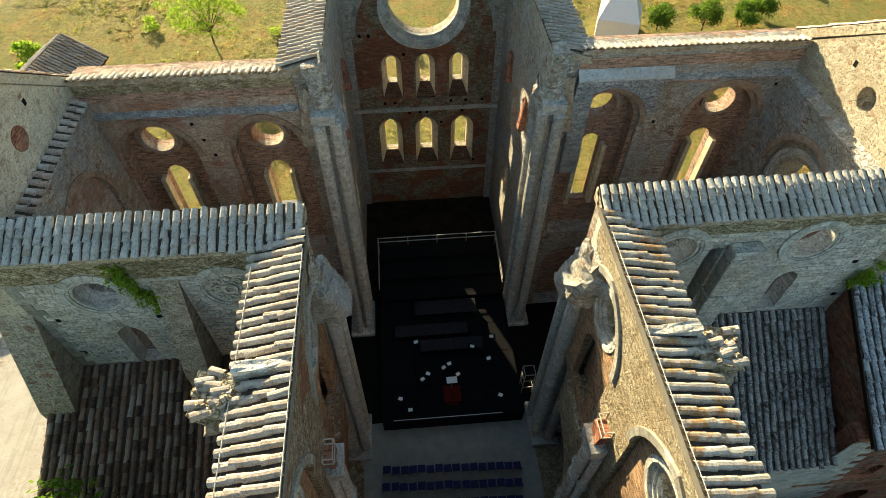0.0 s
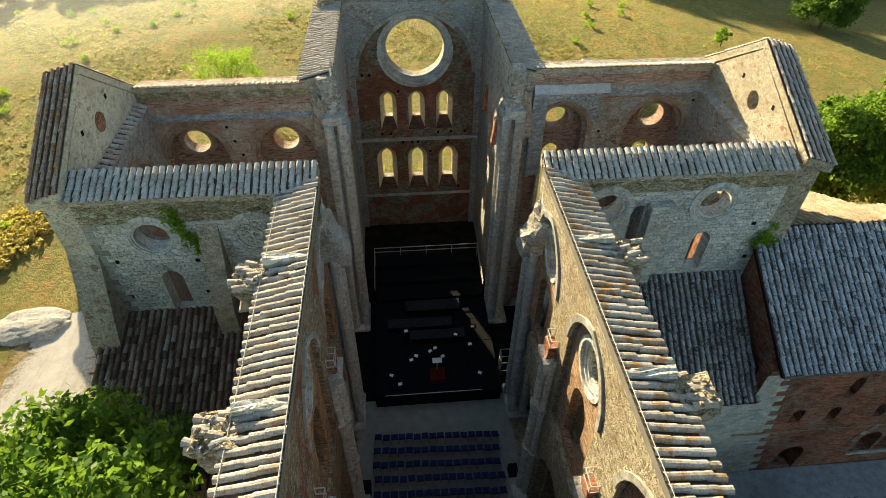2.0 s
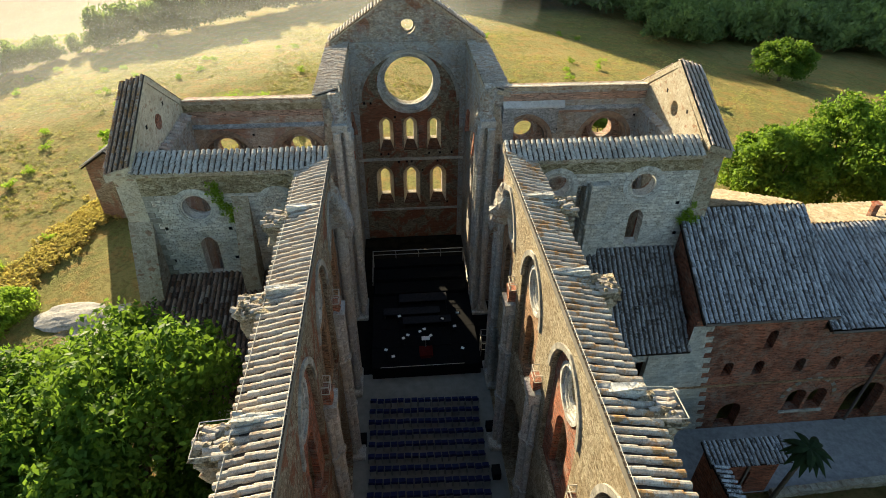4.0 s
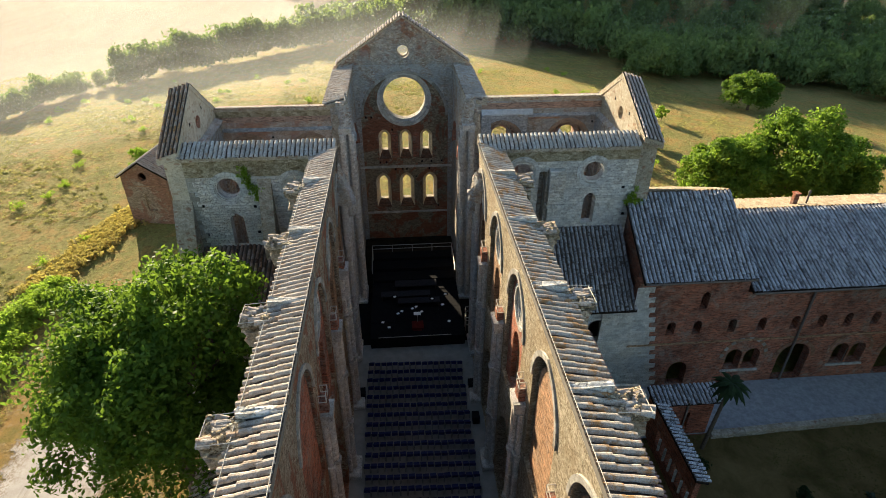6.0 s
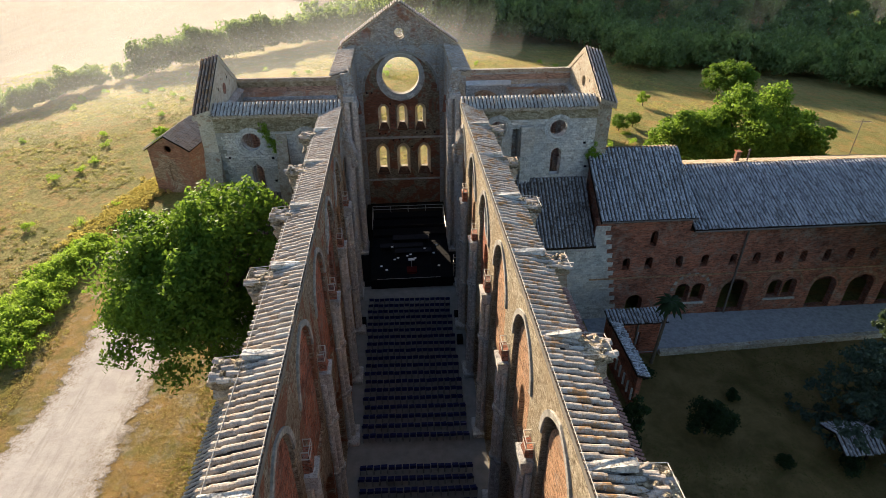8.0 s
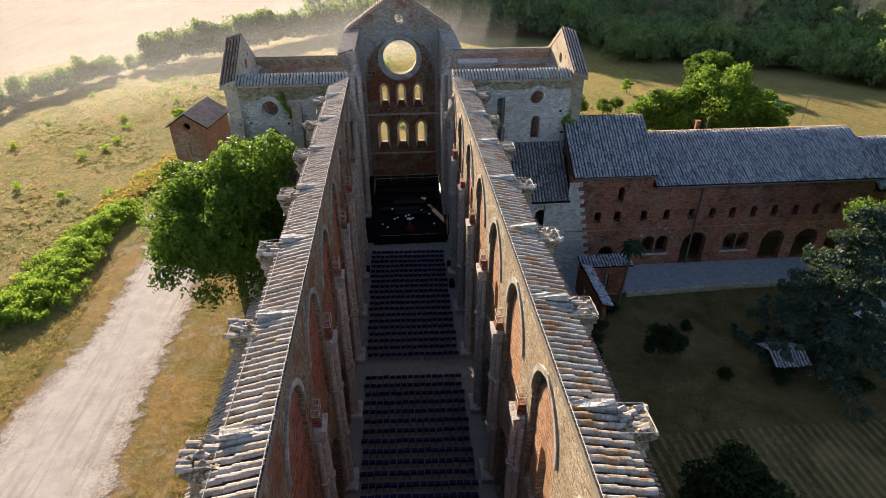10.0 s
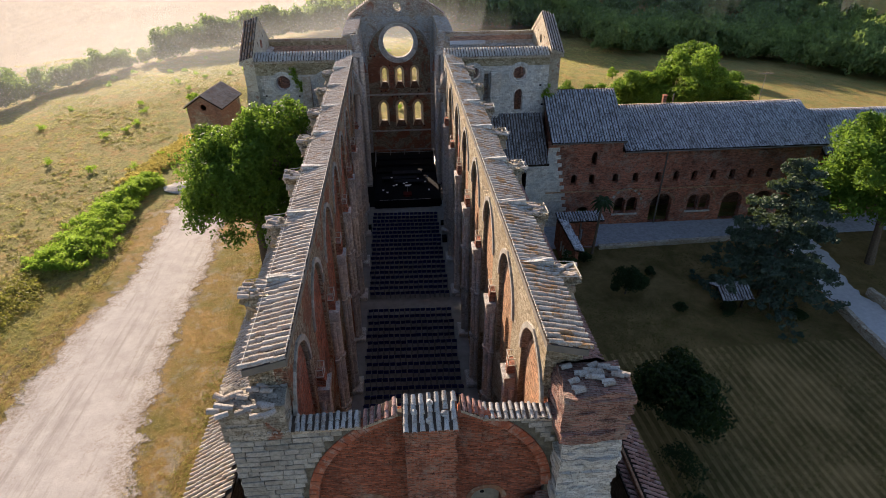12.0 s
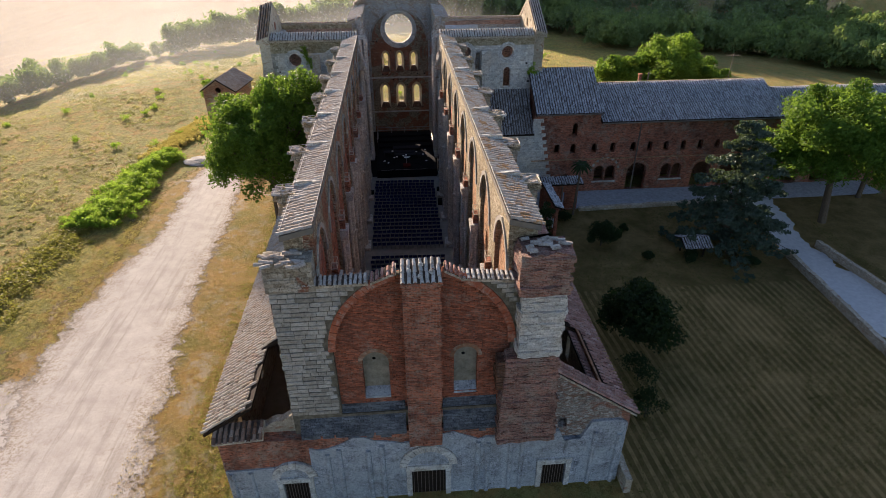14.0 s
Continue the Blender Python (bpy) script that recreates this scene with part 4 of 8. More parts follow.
# ---- aisles ----
def aisle(side):
    s = side
    xi = (XL if s < 0 else XR) + s * 1.45
    xo = s * 11.35
    a = empty("aisle_" + ("north" if s < 0 else "south"))
    tagged(a, "low side aisle with a stone outer wall", "aisle", kind="structure")
    end = 38.6 if s < 0 else 41.5
    wins = [arch(m, 1.8, 3.6, 0.4, 1.25, 5) for m in MIDS[:6]]
    wall("outer_wall", rect(0.9, end, -0.4, 5.35), wins, "y", xo, xo + s * 0.8, STONE, a)
    z_in, z_out = 9.7, 5.75
    x0, x1 = xi, xo + s * 1.05
    run = math.hypot(x1 - x0, z_in - z_out)
    hole = (lambda al, d: al < 5.0 and d < run * 0.50) if s < 0 else (lambda al, d: 1.0 < al < 6.2 and run * 0.03 < d < run * 0.74)

    def lerp(f, y):
        return (x0 + (x1 - x0) * f, y, z_in + (z_out - z_in) * f)
    y0 = -0.1
    if s < 0:
        deck("roof_bed", [lerp(0.50, y0), lerp(1, y0), lerp(1, y0 + 5.0), lerp(0.50, y0 + 5.0)], 0.2, WOOD_DARK, a)
        deck("roof_bed", [lerp(0, y0 + 5.0), lerp(1, y0 + 5.0), lerp(1, end), lerp(0, end)], 0.2, WOOD_DARK, a)
    else:
        for f0, f1, ya, yb in ((0, 1, y0, y0 + 1.0), (0, 0.03, y0 + 1.0, y0 + 6.2), (0.74, 1, y0 + 1.0, y0 + 6.2), (0, 1, y0 + 6.2, end)):
            deck("roof_bed", [lerp(f0, ya), lerp(f1, ya), lerp(f1, yb), lerp(f0, yb)], 0.2, WOOD_DARK, a)
    rf = empty("aisle_roof_" + ("north" if s < 0 else "south"))
    tagged(rf, "lean-to roof of barrel tiles over the side aisle, open at the front bay", "tiled roof", kind="structure")
    tile_roof(rf, (x0, y0, z_in + 0.02), (0, 1, 0), (s, 0, (z_out - z_in) / abs(x1 - x0)), end - y0, run, TILE if s < 0 else TILE_PINK, 0.30, 0.42, parts=(4.5, 40), seed=11 + s, skip=hole, fat=0.34)
    if s > 0:
        # a lower strip of old tiles left inside the opening, and its pale kerb
        f0, f1 = 0.64, 0.735
        p0, p1 = Vector(lerp(f0, 1.0)), Vector(lerp(f1, 1.0))
        deck("inner_roof_bed", [p0 - Vector((0, 0, 0.4)), p1 - Vector((0, 0, 0.4)), Vector(lerp(f1, 6.0)) - Vector((0, 0, 0.4)), Vector(lerp(f0, 6.0)) - Vector((0, 0, 0.4))], 0.12, WOOD_DARK, a)
        tile_roof(rf, p0 - Vector((0, 0, 0.38)), (0, 1, 0), p1 - p0, 5.0, (p1 - p0).length, TILE_PINK, 0.30, 0.42, seed=19, fat=0.34)
        up = Vector((0, 0, 0.1))
        deck("kerb", [Vector(lerp(f, y)) + up for f, y in ((0.732, 0.9), (0.76, 0.9), (0.76, 6.2), (0.732, 6.2))], 0.3, BRICK_WARM, a)


aisle(-1), aisle(1)

def band(name, outline0, outline1, place, d0, d1, material, parent, joint=0.03):
    """An arch band, stone by stone, between two outlines of equal length."""
    for k in range(len(outline0) - 1):
        vs = []
        for q in (k, k + 1):
            (u0, v0), (u1, v1) = outline0[q], outline1[q]
            vs += [place(u0, v0, d0), place(u1, v1, d0), place(u1, v1, d1), place(u0, v0, d1)]
        c = sum((Vector(v) for v in vs), Vector()) / 8
        vs = [Vector(v).lerp(c, joint) for v in vs]
        ob = new(name, mesh_from(name, vs, [(0, 1, 2, 3), (7, 6, 5, 4), (0, 4, 5, 1), (1, 5, 6, 2), (2, 6, 7, 3), (3, 7, 4, 0)], material))
        ob.parent = parent


# ---- transept ----
TXL, TXR = -15.0, 16.0      # inner faces of the end walls
YE = 55.4                    # east wall, inner face
tr_n = empty("transept_west_wall_north")
tagged(tr_n, "grey stone transept wall with round windows and lancets", "wall", kind="structure")
tr_s = empty("transept_west_wall_south")
tagged(tr_s, "grey stone transept wall with round windows and a pilaster", "wall", kind="structure")
W_TOP = 18.0
wall("outer_leaf", rect(TXL, XL - 0.2, -0.4, W_TOP), [circle(-12.35, 15.75, 0.75), arch(-12.2, 11.0, 13.2, 0.48, 1.25, 6), arch(-8.0, 10.6, 12.9, 0.5, 1.25, 6)], "x", Y_TR, Y_TR + 0.7, STONE_GREY, tr_n)
wall("inner_leaf", rect(TXL, XL - 0.2, -0.4, W_TOP), [circle(-12.35, 15.75, 0.95), arch(-12.2, 10.5, 13.4, 0.9, 1.25, 6), arch(-8.0, 10.5, 13.4, 0.9, 1.25, 6), circle(-7.9, 15.75, 0.95)], "x", Y_TR + 0.7, Y_TR + 1.15, MIXED, tr_n)
wall("outer_leaf", rect(XR + 0.2, TXR, -0.4, W_TOP), [circle(12.85, 16.15, 0.72), circle(7.75, 16.2, 0.7), arch(12.85, 12.0, 13.9, 0.45, 1.25, 6), rect(8.95, 9.5, 11.0, 16.2)], "x", Y_TR, Y_TR + 0.7, STONE_GREY, tr_s)
wall("inner_leaf", rect(XR + 0.2, TXR, -0.4, W_TOP), [circle(12.85, 16.15, 0.95), circle(7.75, 16.2, 0.95), arch(12.85, 11.6, 14.0, 0.85, 1.25, 6)], "x", Y_TR + 0.7, Y_TR + 1.15, MIXED, tr_s)
box_part("upper_zone", TXL + 0.01, XL - 0.21, Y_TR - 0.025, Y_TR, 16.6, W_TOP - 0.02, OLIVE_STONE, tr_n, "browner stone under the eaves", rough=0.0)
box_part("upper_zone", XR + 1.7, TXR - 0.01, Y_TR - 0.025, Y_TR, 17.0, W_TOP - 0.02, OLIVE_STONE, tr_s, "browner stone under the eaves", rough=0.0)
flat_x = lambda d0: (lambda u, v, d: (u, d0 + d, v))
for par, spots in ((tr_n, [(-12.35, 15.75), (-7.9, 15.75)]), (tr_s, [(12.85, 16.15), (7.75, 16.2)])):
    for u, v in spots:
        for r0, r1, d in ((0.74, 0.84, 0.03), (0.84, 0.96, -0.04)):
            bm = bmesh.new()
            ring(bm, flat_x(Y_TR), u, v, r0, r1, d, 0.2)
            part("window_ring", bm, BLOCK, par)
        for k in range(20):
            cell = []
            for q in (k, k + 0.94):
                a = 2 * math.pi * q / 20
                cell += [(u + r * math.cos(a), Y_TR + d, v + r * math.sin(a)) for r, d in ((0.97, -0.06), (1.22, -0.06), (1.22, 0.1), (0.97, 0.1))]
            ob = new("voussoir", mesh_from("voussoir", cell, [(3, 2, 1, 0), (4, 5, 6, 7), (1, 5, 4, 0), (2, 6, 5, 1), (3, 7, 6, 2), (0, 4, 7, 3)], PALE_RING))
            ob.parent = par
# putlog holes are flush black boxes: the shade inside is their colour
for par, xs, zs in ((tr_n, np.arange(-14.2, -5.5, 1.55), (17.25, 14.4, 12.3)), (tr_s, np.arange(5.8, 15.9, 1.6), (17.35, 14.9, 12.6))):
    rg = random.Random(8)
    for z in zs:
        for x in xs:
            x, zz = x + rg.uniform(-0.3, 0.3), z + rg.uniform(-0.08, 0.08)
            if any(abs(x - c) < 1.5 for c in ((-12.35, -7.9) if par is tr_n else (12.85, 7.75, 10.1))) and z < 17:
                continue
            w = rg.uniform(0.07, 0.12)
            box_part("putlog_hole", x - w, x + w, Y_TR - 0.005, Y_TR + 0.05, zz - 0.1, zz + 0.1, BLACK, par)
# paler quoins at the corner of the north arm
for k in range(22):
    w = 0.62 if k % 2 else 0.38
    box_part("quoin", TXL - 0.01, TXL + w, Y_TR - 0.02, Y_TR + 0.3, 17.7 - 0.36 * (k + 1) + 0.015, 17.7 - 0.36 * k, STONE_BLOCK, tr_n, bevel=0.02)
# blind tracery in the inner north window
bm = bmesh.new()
for k in range(8):
    a = 2 * math.pi * k / 8
    ring(bm, flat_x(Y_TR), -7.9 + 0.5 * math.cos(a), 15.75 + 0.5 * math.sin(a), 0.10, 0.18, -0.06, 0.1, 10)
ring(bm, flat_x(Y_TR), -7.9, 15.75, 0.16, 0.28, -0.07, 0.1, 14)
part("rosette", bm, BLOCK, tr_n)
box_part("pilaster", 9.6, 10.75, Y_TR - 0.55, Y_TR, 13.9, 16.5, STONE_GREY, tr_s, bevel=0.04)
box_part("pilaster", 9.7, 10.65, Y_TR - 0.4, Y_TR, -0.4, 13.6, STONE_GREY, tr_s, bevel=0.04)
box_part("pilaster_ledge", 9.5, 10.85, Y_TR - 0.62, Y_TR, 13.6, 13.9, BLOCK, tr_s, bevel=0.04)
# sloping buttresses on the north arm
def sloped_buttress(x0, x1, z_top, depth, parent):
    vs = [(x0, Y_TR, z_top), (x1, Y_TR, z_top), (x0, Y_TR - depth, z_top - 4.2), (x1, Y_TR - depth, z_top - 4.2), (x0, Y_TR - depth * 1.25, -0.4), (x1, Y_TR - depth * 1.25, -0.4), (x0, Y_TR, -0.4), (x1, Y_TR, -0.4)]
    fs = [(0, 1, 3, 2), (2, 3, 5, 4), (0, 2, 4, 6), (1, 7, 5, 3), (4, 5, 7, 6), (0, 6, 7, 1)]
    ob = new("buttress", mesh_from("buttress", vs, fs, STONE))
    ob.parent = parent


sloped_buttress(-10.35, -9.45, 16.4, 1.3, tr_n)
sloped_buttress(-16.2, -14.9, 15.0, 1.7, tr_n)


def gable_wall(side):
    s = side
    xi = TXL if s < 0 else TXR
    th = 1.15
    g = empty("transept_gable_" + ("north" if s < 0 else "south"))
    tagged(g, "high stone end wall of the transept with a sloping tiled top", "wall", kind="structure")
    y_peak, z_peak = (51.3, 21.3) if s < 0 else (51.9, 21.3)
    out = [(Y_TR, -0.4), (YE + 1.1, -0.4), (YE + 1.1, 17.3 if s < 0 else 18.05), (y_peak, z_peak - 0.25), (Y_TR, 18.1 if s < 0 else 18.2)]
    eye = circle(51.2 if s > 0 else 51.0, 18.75, 0.48, 16)
    big = circle(51.6, 13.2, 1.6) if s > 0 else arch(51, 9.0, 12.0, 1.2, 1.2)
    # south side faces the sun and takes the darkened copy of the render
    wall("wall_body", out, [big] + ([eye] if s > 0 else []), "y", xi, xi + s * th, RENDERED if s < 0 else RENDERED_DIMMED, g)
    if s < 0:
        bm = bmesh.new()
        rod(bm, (xi + 0.03, 51.3, 18.8), (xi - 0.3, 51.3, 18.8), 0.46, 18)
        part("bricked_eye", bm, BRICK, g, "round opening filled with brick")
    # putlog holes, drawn as black patches for their inner dark
    for k, (y, z) in enumerate([(48.5, 17.6), (49.6, 19.2), (52.6, 19.4), (53.4, 17.2), (49.0, 15.4), (53.9, 15.0)]):
        box_part("putlog_hole", min(xi - s * 0.006, xi + s * 0.1), max(xi - s * 0.006, xi + s * 0.1), y - 0.1, y + 0.1, z - 0.12, z + 0.12, BLACK, g)
    for ya, za, yb, zb in ((Y_TR - 0.3, 18.4 if s < 0 else 18.55, y_peak, z_peak + 0.12), (YE + 1.2, 17.6 if s < 0 else 18.45, y_peak, z_peak + 0.12)):
        ln = math.hypot(yb - ya, zb - za)
        x0 = xi - s * 0.03
        x1 = xi + s * 1.4
        deck("coping_bed", [(x0, ya, za + 0.1), (x1, ya, za - 0.35), (x1, yb, zb - 0.35), (x0, yb, zb + 0.1)], 0.42, RENDERED if s < 0 else RENDERED_DIMMED, g)
        tile_roof(g, (x0, yb, zb + 0.14), (s * 1.5, 0, -0.45), (0, ya - yb, za - zb), 1.56, ln, TILE_RUSTY if s < 0 else TILE_ROSY, 0.29, 0.42, parts=(0, 9), seed=31 + s, fat=0.30)
    # tiled set-back along the inner face
    xa, xb = (xi, xi + 0.36) if s < 0 else (xi - 0.36, xi)
    zs = 17.1
    op = [arch(51.6, 0.001, 13.4, 2.3, 1.12, 10)]
    wall("set_back", rect(Y_TR + 1.15, YE, 0.0, zs), op, "y", xb if s < 0 else xa, (xa if s < 0 else xb) - s * 0.002, STONE_BLUE, g)
    deck("set_back_top", [(xi + 0.002 * -s, Y_TR + 1.15, zs + 0.35), (xi - 0.002 * s, YE - 0.01, zs + 0.35), (xi - s * 0.4, YE - 0.01, zs + 0.1), (xi - s * 0.4, Y_TR + 1.15, zs + 0.1)], 0.12, STONE_BLUE, g)
    pl = lambda u, v, d: (xi - s * 0.36 + s * d, u, v)
    band("voussoir", arch(51.6, 0.0, 13.4, 2.3, 1.12, 10)[2:], arch(51.6, 0.0, 13.4, 2.6, 1.10, 10)[2:], pl, -0.06, 0.2, BROWN_BLOCK, g)
    if s > 0:
        for r0, r1, d in ((1.6, 1.8, 0.05), (1.8, 2.0, -0.05), (2.0, 2.2, -0.15)):
            bm = bmesh.new()
            ring(bm, lambda u, v, d: (xi + d, u, v), 51.6, 13.2, r0, r1, d, 0.15, 36)
            part("window_ring", bm, BLOCK, g)
    else:
        wall("arch_filling", arch(51.6, 0.001, 13.4, 2.3, 1.12, 10), [], "y", xi + 0.2, xi + 0.02, PINK_STONE, g)
    if s < 0:
        tile_roof(g, (xi, Y_TR + 2.0, 17.5), (0, 1, 0.02), (1, 0, -0.35), YE - Y_TR - 2.2, 0.52, TILE_ROSY, 0.40, 0.3, seed=35)
    return g


gable_wall(-1), gable_wall(1)

for x0, x1, nm in ((-15.2, XL - 0.05, "north"), (XR + 0.02, 15.9, "south")):
    rf = empty("transept_wall_roof_" + nm)
    tagged(rf, "cap of pale weathered barrel tiles on the transept wall", "tiled roof", kind="structure")
    deck("roof_bed", [(x0, Y_TR + 0.95, W_TOP + 0.62), (x0, Y_TR - 0.3, W_TOP + 0.05), (x1, Y_TR - 0.3, W_TOP + 0.05), (x1, Y_TR + 0.95, W_TOP + 0.62)], 0.22, STONE, rf)
    box_part("roof_back", x0, x1, Y_TR + 0.75, Y_TR + 1.1, W_TOP, W_TOP + 0.55, STONE, rf)
    tile_roof(rf, (x0, Y_TR + 1.0, W_TOP + 0.66), (1, 0, 0), (0, -1, -0.46), x1 - x0, 1.45, TILE_PALE, 0.29, 0.33, parts=(0, 30), seed=51, fat=0.43)

# east walls of the transept arms: tall blind arches with lancets and round windows
for nm, x0, x1, mids, dz, half in (("north", TXL, -6.06, (-12.8, -7.85), 0.0, 1.75), ("south", 6.06, TXR, (7.75, 13.45), 0.65, 1.75)):
    e = empty("transept_east_wall_" + nm)
    tagged(e, "transept wall of grey stone with deep brick-lined arched recesses", "wall", kind="structure")
    top = 18.2 if nm == "north" else 18.6
    rec = [arch(m, 7.2, 14.15 + dz, half, 1.12, 9) for m in mids]
    low = [arch(m, 0.001, 4.0, 1.5, 1.25, 7) for m in mids]
    wall("inner_leaf", rect(x0, x1, 0.0, top + 0.1), rec + low, "x", YE, YE + 0.9, PINK_STONE if nm == "north" else STONE_BLUE, e)
    zb = 17.25 if nm == "north" else 17.85
    box_part("brick_courses", x0 + 0.01, x1 - 0.01, YE - 0.02, YE, zb, zb + (0.42 if nm == "north" else 0.5), BRICK_ROSE, e, "band of rosy brick courses")
    if nm == "north":
        box_part("plaster_zone", x0 + 0.01, x1 - 0.01, YE - 0.025, YE, zb + 0.43, top + 0.05, OLIVE_STONE, e, "olive plaster under the tiles")
    else:
        box_part("brick_patch", 10.0, 12.6, YE - 0.018, YE, 16.95, 17.4, BRICK_ROSE, e, "patch of rosy brick")
    wall("outer_leaf", rect(x0, x1, 0.0, top), [arch(m, 9.0, 12.3 + dz, 0.52, 1.25, 6) for m in mids] + [circle(m, 14.85 + dz, 0.7) for m in mids], "x", YE + 0.9, YE + 1.3, BRICK_ROSE, e)
    for m in mids:
        a0, a1 = arch(m, 7.2, 14.15 + dz, half, 1.12, 9), arch(m, 7.2, 14.15 + dz, half + 0.26, 1.10, 9)
        band("voussoir", a0[2:], a1[2:], flat_x(YE), -0.05, 0.2, BROWN_BLOCK, e)
        b0 = arch(m, 7.2, 14.15 + dz, half - 0.22, 1.12, 9)
        band("voussoir", b0[2:], a0[2:], flat_x(YE), 0.22, 0.9, BROWN_BLOCK, e)
        for sx in (-1, 1):
            box_part("brick_jamb", m + sx * (half - 0.11) - 0.11, m + sx * (half - 0.11) + 0.11, YE + 0.22, YE + 0.9, 7.2, 14.13 + dz, BRICK_ROSE, e)
        for r0, r1, d in ((0.70, 0.86, 0.52), (0.86, 1.04, 0.70)):
            bm = bmesh.new()
            ring(bm, flat_x(YE), m, 14.85 + dz, r0, r1, d, 0.95)
            part("window_ring", bm, PINK_STONE, e)
        # deep pale reveal of the lancet
        bm = bmesh.new()
        box(bm, m - 0.75, m - 0.53, YE + 0.45, YE + 0.905, 9.0, 12.4 + dz)
        box(bm, m + 0.53, m + 0.75, YE + 0.45, YE + 0.905, 9.0, 12.4 + dz)
        part("lancet_jamb", bm, REVEAL, e)
        # small black boxes paint the dark of three putlog holes
        for k in range(3):
            box_part("putlog_hole", m + 1.9 + 0.25 * k, m + 2.05 + 0.25 * k, YE - 0.004, YE + 0.05, 15.9 + dz - 0.9 * k, 16.05 + dz - 0.9 * k, BLACK, e)
    zl = 16.5 + dz
    deck("ledge", [(x0 if nm == "north" else 9.92, YE - 0.2, zl + 0.12), (x1, YE - 0.2, zl + 0.12), (x1, YE, zl + 0.28), (x0 if nm == "north" else 9.92, YE, zl + 0.28)], 0.1, BLUE_FACE, e)
    if nm == "south":
        # the thicker upper wall beside the choir, with a sloping top
        head = [(u, v) for u, v in arch(7.75, 7.2, 14.15 + dz, half + 0.27, 1.10, 9) if v > 15.5]
        wall("wall_thickening", [(6.06, 15.5), (6.06, 17.5), (9.9, 17.5), (9.9, 15.5)] + sorted(head, reverse=True), [], "x", YE - 0.28, YE - 0.003, BLUE_FACE, e)
        deck("ledge", [(6.06, YE - 0.36, 17.52), (10.3, YE - 0.36, 17.52), (10.3, YE - 0.02, 17.84), (6.06, YE - 0.02, 17.84)], 0.1, BLUE_PLASTER, e)
        box_part("wall_thickening", 6.06, 6.9, YE - 0.24, YE, 12.0, 16.6, BLUE_FACE, e, bevel=0.04)
    rf = empty("transept_east_roof_" + nm)
    tagged(rf, "ridge of barrel tiles along the transept wall", "tiled roof", kind="structure")
    deck("roof_bed", [(x0, YE - 0.12, top + 0.2), (x0, YE + 1.4, top - 0.38), (x1, YE + 1.4, top - 0.38), (x1, YE - 0.12, top + 0.2)], 0.22, STONE, rf)
    tile_roof(rf, (x0, YE - 0.18, top + 0.24), (1, 0, 0), (0, 1, -0.38), x1 - x0, 1.68, TILE_PALE, 0.27, 0.34, seed=61)

# ---- choir ----
CX0, CX1, YA = -4.75, 4.75, 65.7
for s, cx in ((-1, CX0), (1, CX1)):
    c = empty("choir_wall_" + ("north" if s < 0 else "south"))
    tagged(c, "tall choir wall of stone with lancets and shafts", "wall", kind="structure")
    holes = [arch(60.8, 4.8, 7.0, 0.5, 1.25, 6), arch(60.8, 10.2, 12.6, 0.6, 1.25, 6)]
    wall("wall_body", rect(YE, YA + 1.3, 0.0, 18.6), holes, "y", cx, cx + s * 1.3, STONE_BLUE, c)
    rf = empty("choir_roof_" + ("north" if s < 0 else "south"))
    tagged(rf, "cap of barrel tiles on the choir wall", "tiled roof", kind="structure")
    deck("roof_bed", [(cx - s * 0.05, YE - 0.2, 18.95), (cx + s * 1.75, YE - 0.2, 18.5), (cx + s * 1.75, YA + 1.3, 18.5), (cx - s * 0.05, YA + 1.3, 18.95)], 0.3, STONE, rf)
    tile_roof(rf, (cx - s * 0.05, YE, 18.98), (0, 1, 0), (s, 0, -0.25), YA + 1.3 - YE, 1.85, TILE, 0.30, 0.42, parts=(0, 20), seed=71 + s)

ap = empty("apse_wall")
tagged(ap, "flat east wall with two rows of three lancets and a great round window", "wall", kind="structure")
lan_low = [arch(u, 4.6, 6.7, 0.42, 1.5, 6) for u in (-2.45, 0.0, 2.45)]
lan_up = [arch(u, 10.2, 11.75, 0.31, 1.2, 6) for u in (-2.1, 0.0, 2.1)]
splay_low = [arch(u, 3.9, 6.9, 0.78, 1.35, 7) for u in (-2.45, 0.0, 2.45)]
splay_up = [arch(u, 9.4, 11.9, 0.62, 1.2, 7) for u in (-2.1, 0.0, 2.1)]
rose = circle(0.0, 15.6, 2.05, 40)
gable = [(CX0 - 1.3, 0.0), (CX1 + 1.3, 0.0), (CX1 + 1.3, 19.0), (0, 23.2), (CX0 - 1.3, 19.0)]
rib = arch(0.0, 0.001, 14.0, 4.3, 1.04, 12)
rib2 = arch(0.0, 0.001, 14.0, 4.3 - 0.26, 1.04, 12)
lower = [(CX0 - 1.3, 0.0), (CX1 + 1.3, 0.0), (CX1 + 1.3, 19.0), (CX0 - 1.3, 19.0)]
wall("inner_leaf", lower, [rib], "x", YA - 0.14, YA, STONE_BLUE, ap)
wall("gable_face", [(CX0 - 1.3, 19.0), (CX1 + 1.3, 19.0), (0, 23.2)], [circle(0, 20.15, 0.6, 18)], "x", YA, YA + 0.75, MIXED, ap, "patched brick and stone gable")
band("rib_stone", rib2[2:], rib[2:], flat_x(YA), -0.2, 0.02, STONE_BLOCK, ap)
wall("brick_leaf", lower, splay_low + splay_up + [circle(0.0, 15.6, 2.5, 40)], "x", YA + 0.002, YA + 0.75, APSE_STONE, ap, "weathered stone lining patched with brick")
wall("outer_leaf", gable, lan_low + lan_up + [rose, circle(0, 20.15, 0.5, 18)], "x", YA + 0.75, YA + 1.3, STONE, ap)
